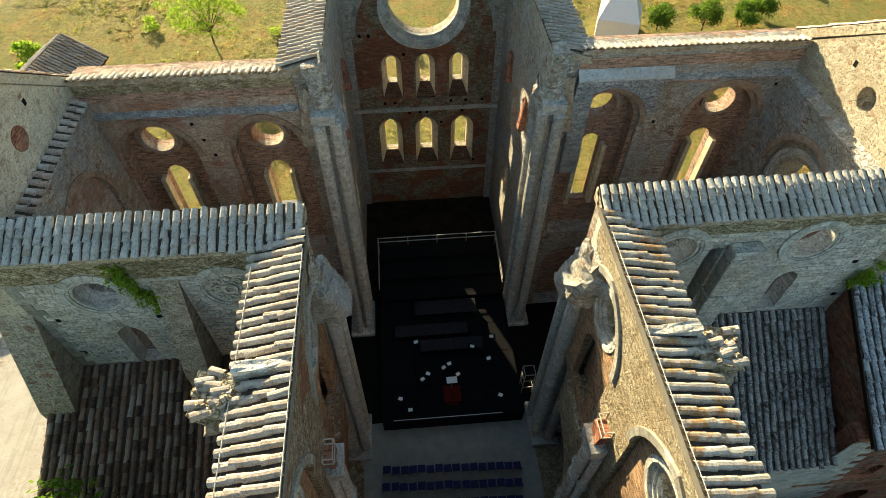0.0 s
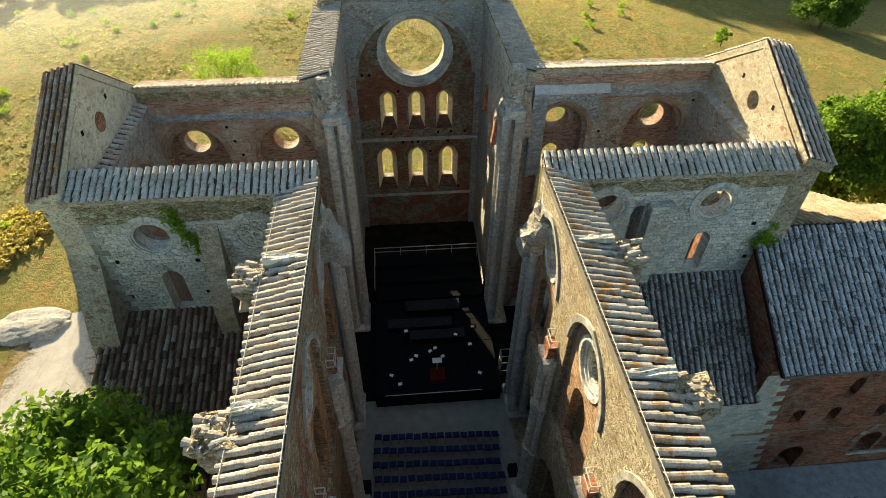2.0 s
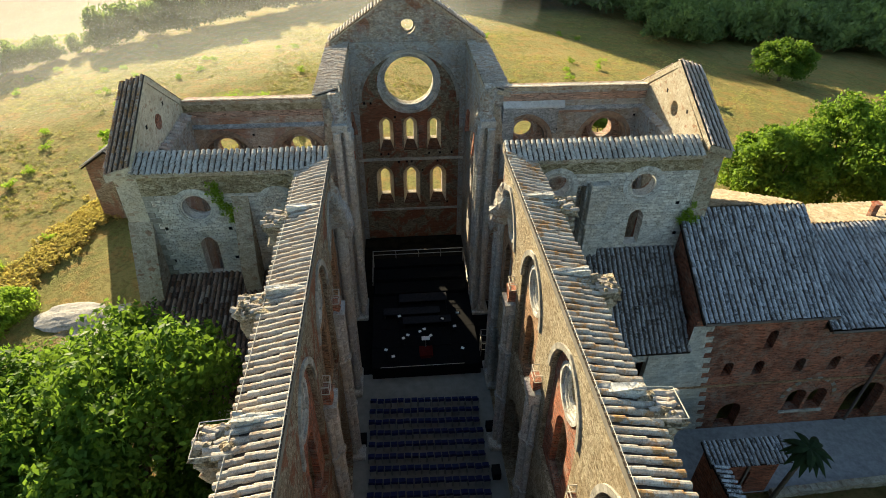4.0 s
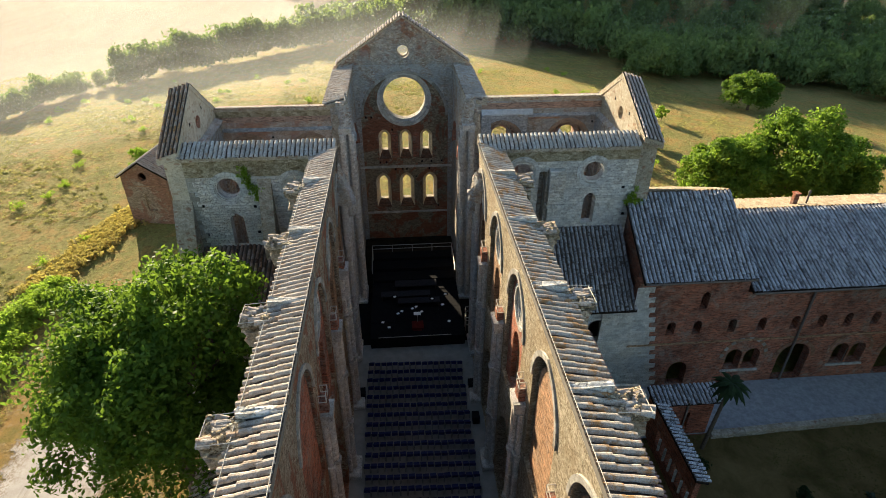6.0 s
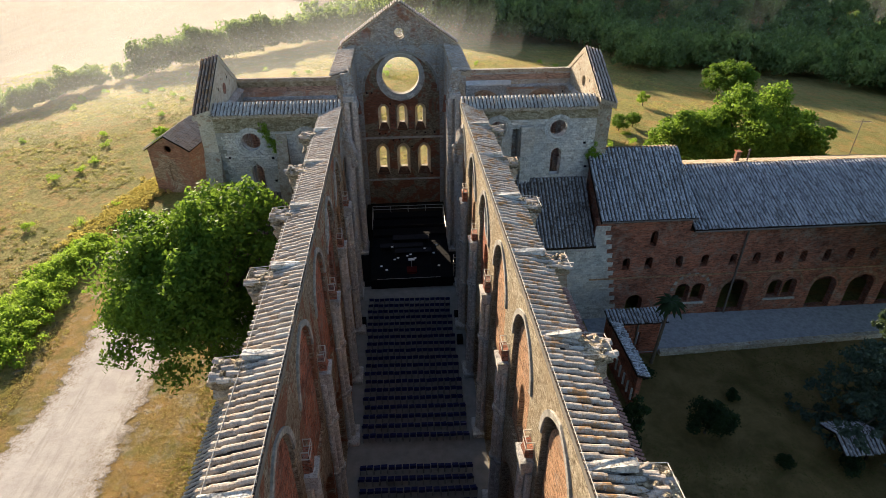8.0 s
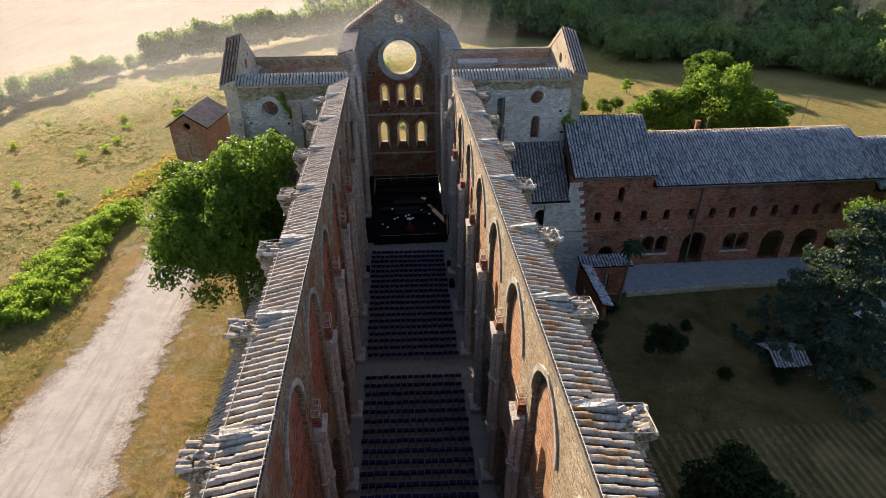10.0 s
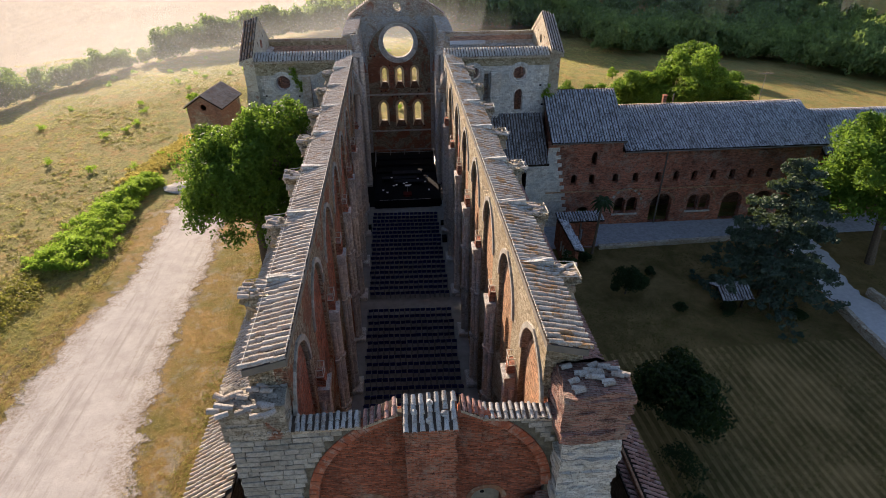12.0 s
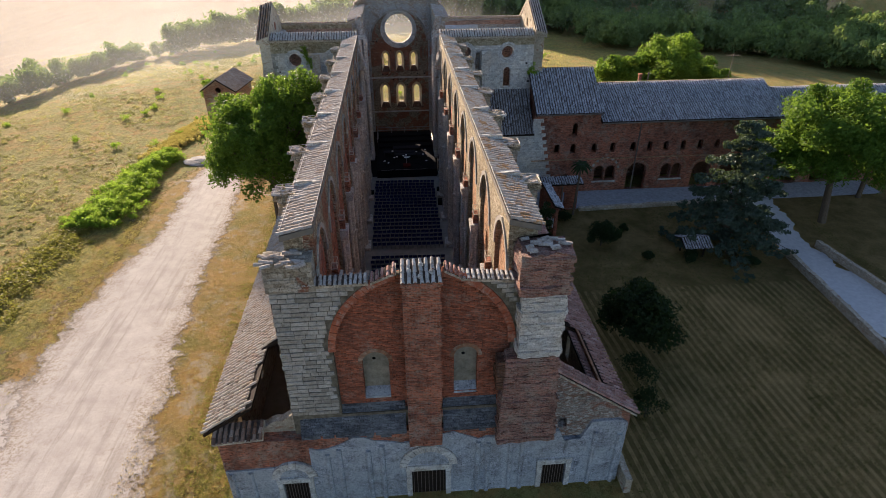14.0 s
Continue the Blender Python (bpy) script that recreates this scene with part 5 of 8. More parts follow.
for u, z0, z1, w in [(u, 4.6, 6.9, 0.78) for u in (-2.45, 0.0, 2.45)] + [(u, 10.2, 11.9, 0.62) for u in (-2.1, 0.0, 2.1)]:
    deck("lancet_sill", [(u - w, YA + 0.02, z0 - 0.66), (u + w, YA + 0.02, z0 - 0.66), (u + w, YA + 0.74, z0 - 0.02), (u - w, YA + 0.74, z0 - 0.02)], 0.1, BRICK_DARK, ap)


def splay(a0, a1, y0, y1, parent):
    """The slanting sides and head of a window, from the inner outline to the outer one."""
    n = len(a0)
    vs = [(u, y0, v) for u, v in a0] + [(u, y1, v) for u, v in a1]
    ob = new("window_reveal", mesh_from("window_reveal", vs, [(i, (i + 1) % n, n + (i + 1) % n, n + i) for i in range(1, n)], REVEAL))
    ob.parent = parent
    ob["label"] = "pale plastered window splay"


for u in (-2.45, 0.0, 2.45):
    splay(arch(u, 3.9, 6.9, 0.775, 1.35, 7), arch(u, 4.58, 6.7, 0.42, 1.5, 7), YA + 0.006, YA + 0.76, ap)
for u in (-2.1, 0.0, 2.1):
    splay(arch(u, 9.4, 11.9, 0.615, 1.2, 7), arch(u, 10.18, 11.75, 0.31, 1.2, 7), YA + 0.006, YA + 0.76, ap)
for u in (-1.05, 1.05):
    box_part("brick_panel", u - 0.3, u + 0.3, YA - 0.012, YA + 0.1, 9.6, 12.3, BRICK, ap, "red brick between the upper lights")
rg = random.Random(4)
# scattered putlog holes, each a black box in place of its inner shade
for k in range(26):
    u, z = rg.uniform(-4.0, 4.0), rg.choice((3.9, 8.3, 9.1, 12.6, 13.9, 7.4))
    if any(abs(u - q) < 0.9 for q in (-2.4, 0, 2.4)) and z not in (8.3, 9.1):
        continue
    box_part("putlog_hole", u - 0.08, u + 0.08, YA - 0.004, YA + 0.04, z - 0.1, z + 0.1, BLACK, ap)
for r0, r1, d in ((2.06, 2.24, 0.45), (2.24, 2.44, 0.22), (2.44, 2.66, -0.08)):
    bm = bmesh.new()
    ring(bm, flat_x(YA), 0, 15.6, r0, r1, d, 0.8, 48)
    part("rose_ring", bm, BLOCK, ap)
box_part("string_course", CX0, CX1, YA - 0.16, YA, 8.5, 8.72, STONE_GREY, ap)
box_part("string_course", CX0, CX1, YA - 0.12, YA, 3.2, 3.4, STONE_GREY, ap)
for s in (-1, 1):
    rf = empty("gable_coping")
    tagged(rf, "sloping tiled coping of the choir gable", "coping", kind="structure")
    deck("coping_bed", [(0, YA - 0.15, 23.32), (0, YA + 1.5, 23.32), (s * 6.35, YA + 1.5, 19.0), (s * 6.35, YA - 0.15, 19.0)], 0.14, STONE, rf)
    tile_roof(rf, (0, YA - 0.15, 23.36), (s * 6.35, 0, -4.32), (0, 1, 0), math.hypot(6.35, 4.32), 1.65, TILE, 0.30, 0.42, seed=81 + s)

# crossing piers
for s in (-1, 1):
    for y in (Y_TR + 0.6, YE - 0.4):
        x0 = CX0 if s < 0 else CX1
        th = empty("crossing_pier", (x0 + s * (0.45 if y < 50 else 0.2), y, 0))
        tagged(th, "massive clustered stone pier at the crossing", "column", "piers of the crossing")
        top = 14.5 if y < 50 else 16.5
        for dx, dy, r in ((0.15, 0, 0.36), (-0.1, -0.62, 0.26), (-0.1, 0.62, 0.26), (0.55, -0.95, 0.26), (0.55, 0.95, 0.26)):
            bm = bmesh.new()
            rod(bm, (-s * (0.35 - dx), dy, 0.3), (-s * (0.35 - dx), dy, top), r, 12)
            part("shaft", bm, STONE_GREY, th)
        bm = bmesh.new()
        box(bm, -0.5, 0.5, -0.85, 0.85, top, top + 0.45)
        part("capital", bm, BLOCK, th)
        box_part("plinth", -0.75, 0.75, -1.3, 1.3, 0, 0.35, BLOCK, th, bevel=0.06)



def ruin(parent, name, x, y, z0, z1, rx, ry, seed, material, lean=(0.0, 0.0), taper=0.45):
    """A ragged stump of masonry, narrower and more broken towards its top."""
    rg = np.random.default_rng(seed)
    bm = bmesh.new()
    rows, seg, rings = max(5, int((z1 - z0) / 0.28)), 16, []
    for j in range(rows + 1):
        f = j / rows
        k = 1 - taper * f
        cur = []
        for i in range(seg):
            a = 2 * math.pi * i / seg
            q = k * (1 + 0.22 * noise.noise((math.cos(a) * 2 + seed, math.sin(a) * 2, j * 0.55)) + rg.normal(0, 0.05))
            sx, sy = math.copysign(abs(math.cos(a)) ** 0.6, math.cos(a)), math.copysign(abs(math.sin(a)) ** 0.6, math.sin(a))
            cur.append(bm.verts.new((x + lean[0] * f + rx * q * sx, y + lean[1] * f + ry * q * sy, z0 + (z1 - z0) * f + rg.normal(0, 0.07) * (1 + 2 * f))))
        if rings:
            for i in range(seg):
                bm.faces.new((rings[-1][i], rings[-1][(i + 1) % seg], cur[(i + 1) % seg], cur[i]))
        rings.append(cur)
    bm.faces.new(rings[-1])
    return part(name, bm, material, parent)


for s in (-1, 1):
    th = empty("vault_stump")
    tagged(th, "ragged broken masonry where the crossing vault sprang", "ruin", "vault stumps at the crossing")
    x0 = CX0 if s < 0 else CX1
    ruin(th, "rubble_core", x0 - s * 0.1, Y_TR - 0.1, 14.6, 17.4, 0.75, 0.9, 3 + s, STONE_BLUE, (s * 0.55, -0.6))
    ruin(th, "rubble_core", x0 - s * 0.1, Y_TR + 0.9, 13.2, 16.2, 0.6, 0.75, 13 + s, STONE_BLUE, (s * 0.3, -0.5))
    th = empty("vault_stump")
    tagged(th, "ragged broken masonry where the choir vault sprang", "ruin", "vault stumps at the crossing")
    ruin(th, "rubble_core", x0 - s * 0.1, YE - 0.2, 15.8, 18.9, 0.55, 0.8, 23 + s, STONE_BLUE, (s * 0.5, 0.2), 0.25)
    ruin(th, "rubble_core", x0 + s * 0.9, YE - 0.3, 15.0, 17.6, 0.5, 0.4, 33 + s, STONE, (0.0, 0.2), 0.5)
    for y in (58.2, 62.6):
        ruin(th, "rubble_core", x0 - s * 0.05, y, 12.6, 14.2, 0.32, 0.4, 43 + s, BRICK, (s * 0.1, 0.0), 0.3)

# ---- facade ----
fa = empty("facade")
tagged(fa, "unfinished brick and stone west front with a great blind arch", "facade", kind="structure")
rng = random.Random(77)
AX, AZ, AR = 0.2, 11.3, 4.75
big = [(AX - AR + 0.05, 6.6), (AX + AR - 0.05, 6.6)] + arch(AX, 6.6, AZ, AR, 1.0, 16)[2:]
top_line = [(7.0, 15.0), (5.3, 15.2), (4.2, 15.25), (3.0, 15.45), (1.9, 15.75), (0.2, 16.2), (-1.4, 15.9), (-2.3, 15.5), (-6.7, 15.45)]
wall("upper_wall", [(-6.95, 5.0), (7.0, 5.0)] + top_line, [big], "x", 0.0, 0.3, JOINT, fa, "coursed pale ashlar")
niches = [arch(-2.4, 7.55, 10.1, 0.72, 1.02, 7), arch(2.55, 7.6, 10.2, 0.66, 1.02, 7)]
wall("brick_infill", rect(-6.2, 6.6, 5.0, 12.0), niches, "x", 0.3, 0.9, BRICK_RED, fa, "red brick filling of the great arch")
wall("brick_infill", [(-6.2, 12.0), (6.6, 12.0)] + [(min(6.6, max(-6.2, u)), v - 0.1) for u, v in top_line], [], "x", 0.3, 0.52, BRICK_RED, fa, "red brick filling of the great arch")
for u in (-2.4, 2.55):
    box_part("niche_back", u - 0.78, u + 0.78, 0.76, 0.88, 7.4, 11.0, plain("grey_plaster", (0.22, 0.205, 0.16), 0.95, 0.4, 2.0), fa, "plastered back of a blind window")
for u, half in ((-2.4, 0.72), (2.55, 0.66)):
    z = 10.1 if u < 0 else 10.2
    band("voussoir", arch(u, 7.6, z, half, 1.02, 8)[2:], arch(u, 7.6, z, half + 0.24, 1.02, 8)[2:], lambda a, v, d: (a, d, v), 0.275, 0.5, BRICK_BLOCK, fa)
    deck("niche_sill", [(u - half, 0.28, 7.56), (u + half, 0.28, 7.56), (u + half, 0.78, 7.95), (u - half, 0.78, 7.95)], 0.12, FACING, fa)
    # a black disc stands for the dark inside the vent
    bm = bmesh.new()
    rod(bm, (u - 0.1, 0.752, 10.0), (u - 0.1, 0.80, 10.0), 0.1, 10)
    part("vent_hole", bm, BLACK, fa)
# voussoirs of the great arch, one by one
vm = None
N = 58
for k in range(N):
    a = math.pi * (k + 0.5) / N
    if vm is None:
        bm = bmesh.new()
        w = math.pi * AR / N * 0.46
        vs = box(bm, -w, w, -0.07, 0.26, -0.2, 0.2)
        for v in vs:
            if v.co.z > 0:
                v.co.x *= 1.08
        bmesh.ops.bevel(bm, geom=bm.edges[:], offset=0.01, segments=1, affect="EDGES")
        vm = bpy.data.meshes.new("voussoir")
        bm.to_mesh(vm)
        bm.free()
        vm.materials.append(VOUSSOIR)
    if -1.0 < AX + AR * math.cos(a) < 1.3:
        continue
    ob = new("voussoir", vm)
    ob.parent = fa
    ob.matrix_basis = pose(AX + (AR + 0.02) * math.cos(a), rng.uniform(-0.02, 0.02), AZ + (AR + 0.02) * math.sin(a), 0, 90 - math.degrees(a) + rng.uniform(-1, 1), 0)
# ashlar blocks of the upper wall and its left edge
sizes = [0.42, 0.55, 0.7, 0.9]
mats_done = {}
for wdt in sizes:
    bm = bmesh.new()
    box(bm, -wdt / 2 + 0.012, wdt / 2 - 0.012, -0.07, 0.03, -0.118, 0.125, 0.018)
    bmesh.ops.bevel(bm, geom=bm.edges[:], offset=0.012, segments=1, affect="EDGES")
    me = bpy.data.meshes.new("ashlar_block")
    bm.to_mesh(me)
    bm.free()
    me.materials.append(STONE_BLOCK)
    mats_done[wdt] = me
count = 0
z = 6.75
while z < 15.3:
    edge = AX - AR - 0.22 if z < AZ else AX - math.sqrt(max(0.0, (AR + 0.28) ** 2 - (z - AZ) ** 2)) - 0.1
    u = -7.3 + rng.uniform(0, 0.12)
    while u < edge - 0.2:
        wdt = rng.choice(sizes)
        if u + wdt > edge:
            wdt = 0.42
        if count < 420:
            ob = new("ashlar_block", mats_done[wdt])
            ob.parent = fa
            ob.matrix_basis = pose(u + wdt / 2, -0.005 + rng.uniform(-0.03, 0.012), z + 0.145, rng.uniform(-1, 1), rng.uniform(-0.6, 0.6), 0)
            count += 1
        u += wdt
    if z > AZ + 1.6:
        u = AX + math.sqrt(max(0.0, (AR + 0.35) ** 2 - (z - AZ) ** 2)) + 0.15
        while u < 4.75 and z < 15.4:
            wdt = rng.choice(sizes[:3])
            ob = new("ashlar_block", mats_done[wdt])
            ob.parent = fa
            ob.matrix_basis = pose(u + wdt / 2, -0.005 + rng.uniform(-0.03, 0.012), z + 0.145, rng.uniform(-1, 1), rng.uniform(-0.6, 0.6), 0)
            count += 1
            u += wdt
    z += 0.29


def eroded(name, x0, x1, y0, y1, z0, z1, mat, cuts=5, amp=0.06, label="", taper=0.0, course=0.26):
    """A block of weathered courses, each worn back unevenly."""
    bm = bmesh.new()
    rows = max(2, int(round((z1 - z0) / course)))
    nx, ny = max(2, int((x1 - x0) / 0.38)), max(1, int((y1 - y0) / 0.45))
    base = [(x0 + (x1 - x0) * i / nx, y0, 0, -1) for i in range(nx)] + [(x1, y0 + (y1 - y0) * i / ny, 1, 0) for i in range(ny)]
    base += [(x1 - (x1 - x0) * i / nx, y1, 0, 0) for i in range(nx)] + [(x0, y1 - (y1 - y0) * i / ny, -1, 0) for i in range(ny)]
    xm, prev = 0.5 * (x0 + x1), None
    for r in range(rows):
        out = rng.uniform(-amp, amp) * 0.8
        wear = [out + rng.uniform(-amp, amp) * 0.7 for q in base]
        for e in (0.0, 0.93):
            f = (r + e) / rows
            z = z0 + (z1 - z0) * f
            cur = [bm.verts.new((x + (xm - x) * taper * f + nxx * w, y + nyy * w, z + (rng.uniform(-amp, amp) if r == rows - 1 and e else 0.0))) for (x, y, nxx, nyy), w in zip(base, wear)]
            if prev:
                for i in range(len(cur)):
                    k = (i + 1) % len(cur)
                    bm.faces.new((prev[i], prev[k], cur[k], cur[i]))
            prev = cur
    bm.faces.new(prev)
    bmesh.ops.recalc_face_normals(bm, faces=bm.faces)
    return part(name, bm, mat, fa, label)


# central brick buttress with its tiled cap
eroded("central_buttress", -0.76, 1.14, -0.72, 0.02, 4.35, 15.75, BRICK, 7, 0.055, "brick buttress up the middle of the front")
deck("cap_bed", [(-0.84, 0.5, 16.45), (-0.84, -0.78, 15.88), (1.22, -0.78, 15.88), (1.22, 0.5, 16.45)], 0.2, BRICK, fa)
tile_roof(fa, (-0.84, 0.5, 16.49), (1, 0, 0), (0, -1, -0.445), 2.06, 1.42, TILE_PALE, 0.29, 0.36, seed=141, fat=0.35)
for x, y, z in ((-0.4, -0.2, 16.28), (0.2, 0.1, 16.42), (0.7, -0.3, 16.25), (0.15, -0.5, 16.12)):
    bm = bmesh.new()
    for v in put(bm, "ico", pose(x, y, z), subdivisions=2, radius=0.13):
        v.co += Vector((rng.uniform(-0.02, 0.02), rng.uniform(-0.02, 0.02), rng.uniform(-0.02, 0.02)))
    part("weight_stone", bm, BLOCK, fa, "rounded stone lying on the tiles")
# copings on the parapet
for (u0, v0), (u1, v1) in (((-6.6, 15.5), (-2.4, 15.55)), ((-2.3, 15.55), (-1.0, 16.1)), ((1.35, 16.1), (2.2, 15.6)), ((2.2, 15.55), (4.9, 15.3))):
    deck("coping_bed", [(u0, -0.1, v0 + 0.04), (u1, -0.1, v1 + 0.04), (u1, 0.54, v1 + 0.2), (u0, 0.54, v0 + 0.2)], 0.14, STONE, fa)
    tile_roof(fa, (u0, 0.52, v0 + 0.2), (u1 - u0, 0, v1 - v0), (0, -1, -0.25), math.hypot(u1 - u0, v1 - v0), 0.66, TILE_PALE if u0 < -2.35 or u0 > 2.0 else TILE_PINK, 0.24, 0.33, seed=142)
# corner piers
eroded("corner_pier", -7.35, -5.0, -0.14, 0.9, 15.3, 17.05, ASHLAR, 4, 0.05, "pale stone corner of the front")
eroded("corner_edge", -7.26, -6.6, 0.0, 0.85, 5.0, 15.7, JOINT, 6, 0.02)
eroded("corner_pier", 4.95, 7.5, -0.95, 0.9, 14.9, 17.3, BRICK_BANDED, 5, 0.15, "broken brick corner of the front")
eroded("buttress", 5.15, 7.45, -0.9, 0.02, 10.8, 14.95, STONE_GREY, 6, 0.12, "pale rubble buttress")
eroded("buttress_foot", 4.3, 7.7, -0.95, 0.02, 4.4, 10.85, BRICK_BANDED, 7, 0.10, "brick foot of the buttress", 0.16)
eroded("buttress_offset", 4.1, 5.3, -0.85, 0.02, 8.6, 10.6, BRICK_DARK, 4, 0.07)
for (x, w, y, z, tz) in ((6.2, 2.5, 0.2, 17.3, 12), (-6.15, 2.4, 0.3, 17.08, -14)):
    base, fs = tile_shape(0.46, 0.11, 0.13, 5, 0.03)
    me = mesh_from("loose_tile", base, fs, TILE)
    for k in range(18):
        ob = new("loose_tile", me)
        ob.parent = fa
        ob.matrix_basis = pose(x + rng.uniform(-w / 2, w / 2) * 0.85, y + rng.uniform(-0.9, 0.4), z - 0.05 + rng.uniform(0.0, 0.05), rng.uniform(-5, 5), rng.uniform(-5, 5), (90 if x < 0 else -90) + rng.uniform(-30, 30))
# ledge and weathered band over the portals
# right-hand slab: its black stone stands for a recess in shadow
for x0, x1 in ((-6.9, -0.9), (1.25, 4.35)):
    deck("ledge", [(x0, 0.32, 7.15), (x0, -0.42, 5.45), (x1, -0.42, 5.45), (x1, 0.32, 7.15)], 0.5, STONE_DARK, fa)
eroded("brick_band", -6.9, 7.6, -0.42, 0.3, 4.2, 5.4, BRICK, 8, 0.03)
# lower front with a broken upper edge
low_top = ragged(-6.6, 12.3, -0.6, lambda u: 4.75 + 0.35 * math.sin(u * 1.3) - (0.8 if 8.3 < u < 9.8 else 0.0) + (0.25 if u > 10 else 0), 0.16, 0.45, 7)
DR = [rect(-0.72, 1.36, -0.599, 2.0), rect(7.35, 8.85, -0.599, 1.75)]
wall("lower_wall", low_top, DR, "x", -0.5, 0.9, FACING, fa, "stained stone facing, tinted blue for its sky-lit shade")
wall("lower_wall", ragged(-11.6, -6.605, -0.6, 3.0, 0.05, 0.6, 8), [rect(-8.45, -6.95, -0.599, 1.7)], "x", -0.5, 0.9, FACING, fa, "stained stone facing, tinted blue for its sky-lit shade")
wall("aisle_front_north", [(-11.65, 2.9), (-6.5, 2.9), (-6.5, 5.2), (-11.65, 5.2)], [], "x", -0.40, 0.85, BRICK, fa, "brick upper part of the aisle front")
wall("aisle_parapet_north", ragged(-9.3, -6.3, 5.15, lambda u: 5.6 + (u + 9.3) * 0.42, 0.12, 0.35, 9), [], "x", 0.3, 0.85, STONE, fa)
wall("aisle_front_south", [(7.0, 3.9), (12.45, 3.9), (12.45, 5.55), (7.0, 9.5)], [arch(8.35, 4.7, 5.15, 0.28, 1.0, 6)], "x", -0.3, 0.85, PATCHED, fa, "brick upper part of the aisle front")
deck("verge_bed", [(7.0, -0.55, 9.65), (12.7, -0.55, 5.55), (12.7, 0.6, 5.55), (7.0, 0.6, 9.65)], 0.14, STONE, fa)
tile_roof(fa, (7.0, -0.6, 9.72), (0, 1, 0), (1, 0, -0.72), 1.25, 7.05, TILE_PINK, 0.31, 0.42, seed=151)
deck("verge_bed", [(-11.9, -0.55, 5.4), (-9.0, -0.55, 5.6), (-9.0, 0.4, 6.1), (-11.9, 0.4, 5.9)], 0.14, STONE, fa)
tile_roof(fa, (-11.9, 0.4, 5.95), (1, 0, 0.07), (0, -1, -0.52), 2.9, 1.05, TILE_BROWN, 0.31, 0.40, seed=152)
# portals: jambs, lintels, arches stone by stone
def portal(u, half, top, arch_r, count, name_label):
    d = empty("door_portal")
    d.parent = fa
    for sx in (-1, 1):
        box_part("jamb", u + sx * (half + 0.16) - 0.16, u + sx * (half + 0.16) + 0.16, -0.62, -0.45, -0.6, top, BLOCK, d, bevel=0.02)
    box_part("lintel", u - half - 0.35, u + half + 0.35, -0.66, -0.45, top, top + 0.42, BLOCK, d, bevel=0.03)
    if arch_r:
        for k in range(count):
            a0, a1 = math.pi * k / count + 0.012, math.pi * (k + 1) / count - 0.012
            bm = bmesh.new()
            pr = []
            for r in (arch_r, arch_r + 0.5):
                for a in (a0, a1):
                    for y in (-0.64, -0.45):
                        pr.append(bm.verts.new((u + r * math.cos(a), y + rng.uniform(-0.01, 0.01), top + 0.42 + r * math.sin(a))))
            for f in ((0, 1, 3, 2), (4, 6, 7, 5), (0, 4, 5, 1), (2, 3, 7, 6), (0, 2, 6, 4), (1, 5, 7, 3)):
                bm.faces.new([pr[q] for q in f])
            bmesh.ops.recalc_face_normals(bm, faces=bm.faces)
            part("voussoir", bm, BLOCK, d)
        bm = bmesh.new()
        ring_pts = [bm.verts.new((u + arch_r * math.cos(a), -0.53, top + 0.42 + arch_r * math.sin(a))) for a in np.linspace(0, math.pi, 14)]
        bm.faces.new(list(reversed(ring_pts)))
        part("tympanum", bm, FACING, d)
    for sx in (-1, 1):
        box_part("door_leaf", min(u, u + sx * (half - 0.01)) + 0.005, max(u, u + sx * (half - 0.01)) - 0.005, -0.38, -0.31, -0.55, top - 0.02, WOOD_DARK, d, "dark timber door leaf", bevel=0.01)
    for k in range(9):
        x = u - half + (k + 0.5) * 2 * half / 9
        bm = bmesh.new()
        rod(bm, (x, -0.42, -0.6), (x, -0.42, top), 0.02, 5)
        part("bar", bm, IRON, d, "dark iron gate bar")


portal(0.32, 1.04, 2.0, 1.25, 13, "main")
portal(8.1, 0.75, 1.75, 0.0, 0, "south")
portal(-7.7, 0.75, 1.7, 0.85, 9, "north")
for u in (-11.3, -10.2, -5.6, -4.9, -3.2, -2.4, 3.3, 3.9, 5.3, 6.0, 10.4, 11.9):
    bm = bmesh.new()
    rod(bm, (u, -0.5, -0.6), (u, -0.5, 2.8 if u < -6.6 else 4.2 + rng.uniform(-0.3, 0.2)), 0.16, 8)
    part("half_column", bm, FACING, fa)

# ---- annex beside the north arm, sacristy beside the south arm ----
for nm, x0, x1, ya, za, zb, mat in (("annex", -16.0, -6.4, 38.8, 11.2, 8.3, TILE_BROWN), ("sacristy", 6.1, 15.6, 41.3, 11.7, 7.7, TILE_SLATE)):
    b = empty(nm)
    tagged(b, "low stone building under a dark brown tiled roof" if nm == "annex" else "low pale stone sacristy under a dark tiled roof", "building")
    holes = [] if nm == "annex" else [arch(12.9, 4.6, 6.1, 0.55, 1.1, 6)]
    wall("wall", rect(x0 + 0.3, x1 - 0.1, -0.4, zb - 0.15), holes, "x", ya + 0.3, ya + 1.0, STONE_GREY, b)
    if nm == "annex":
        wall("wall", [(ya + 1.0, -0.4), (Y_TR, -0.4), (Y_TR, za - 0.25), (ya + 1.0, zb - 0.1)], [], "y", x0 + 0.3, x0 + 0.9, STONE_GREY, b)
    deck("roof_bed", [(x0, Y_TR, za), (x0, ya, zb), (x1, ya, zb), (x1, Y_TR, za)], 0.2, WOOD_DARK, b)
    tile_roof(b, (x0, Y_TR, za + 0.02), (1, 0, 0), (0, -1, -(za - zb) / (Y_TR - ya)), x1 - x0, math.hypot(za - zb, Y_TR - ya), mat, 0.30, 0.42, parts=(0, 30), seed=91)

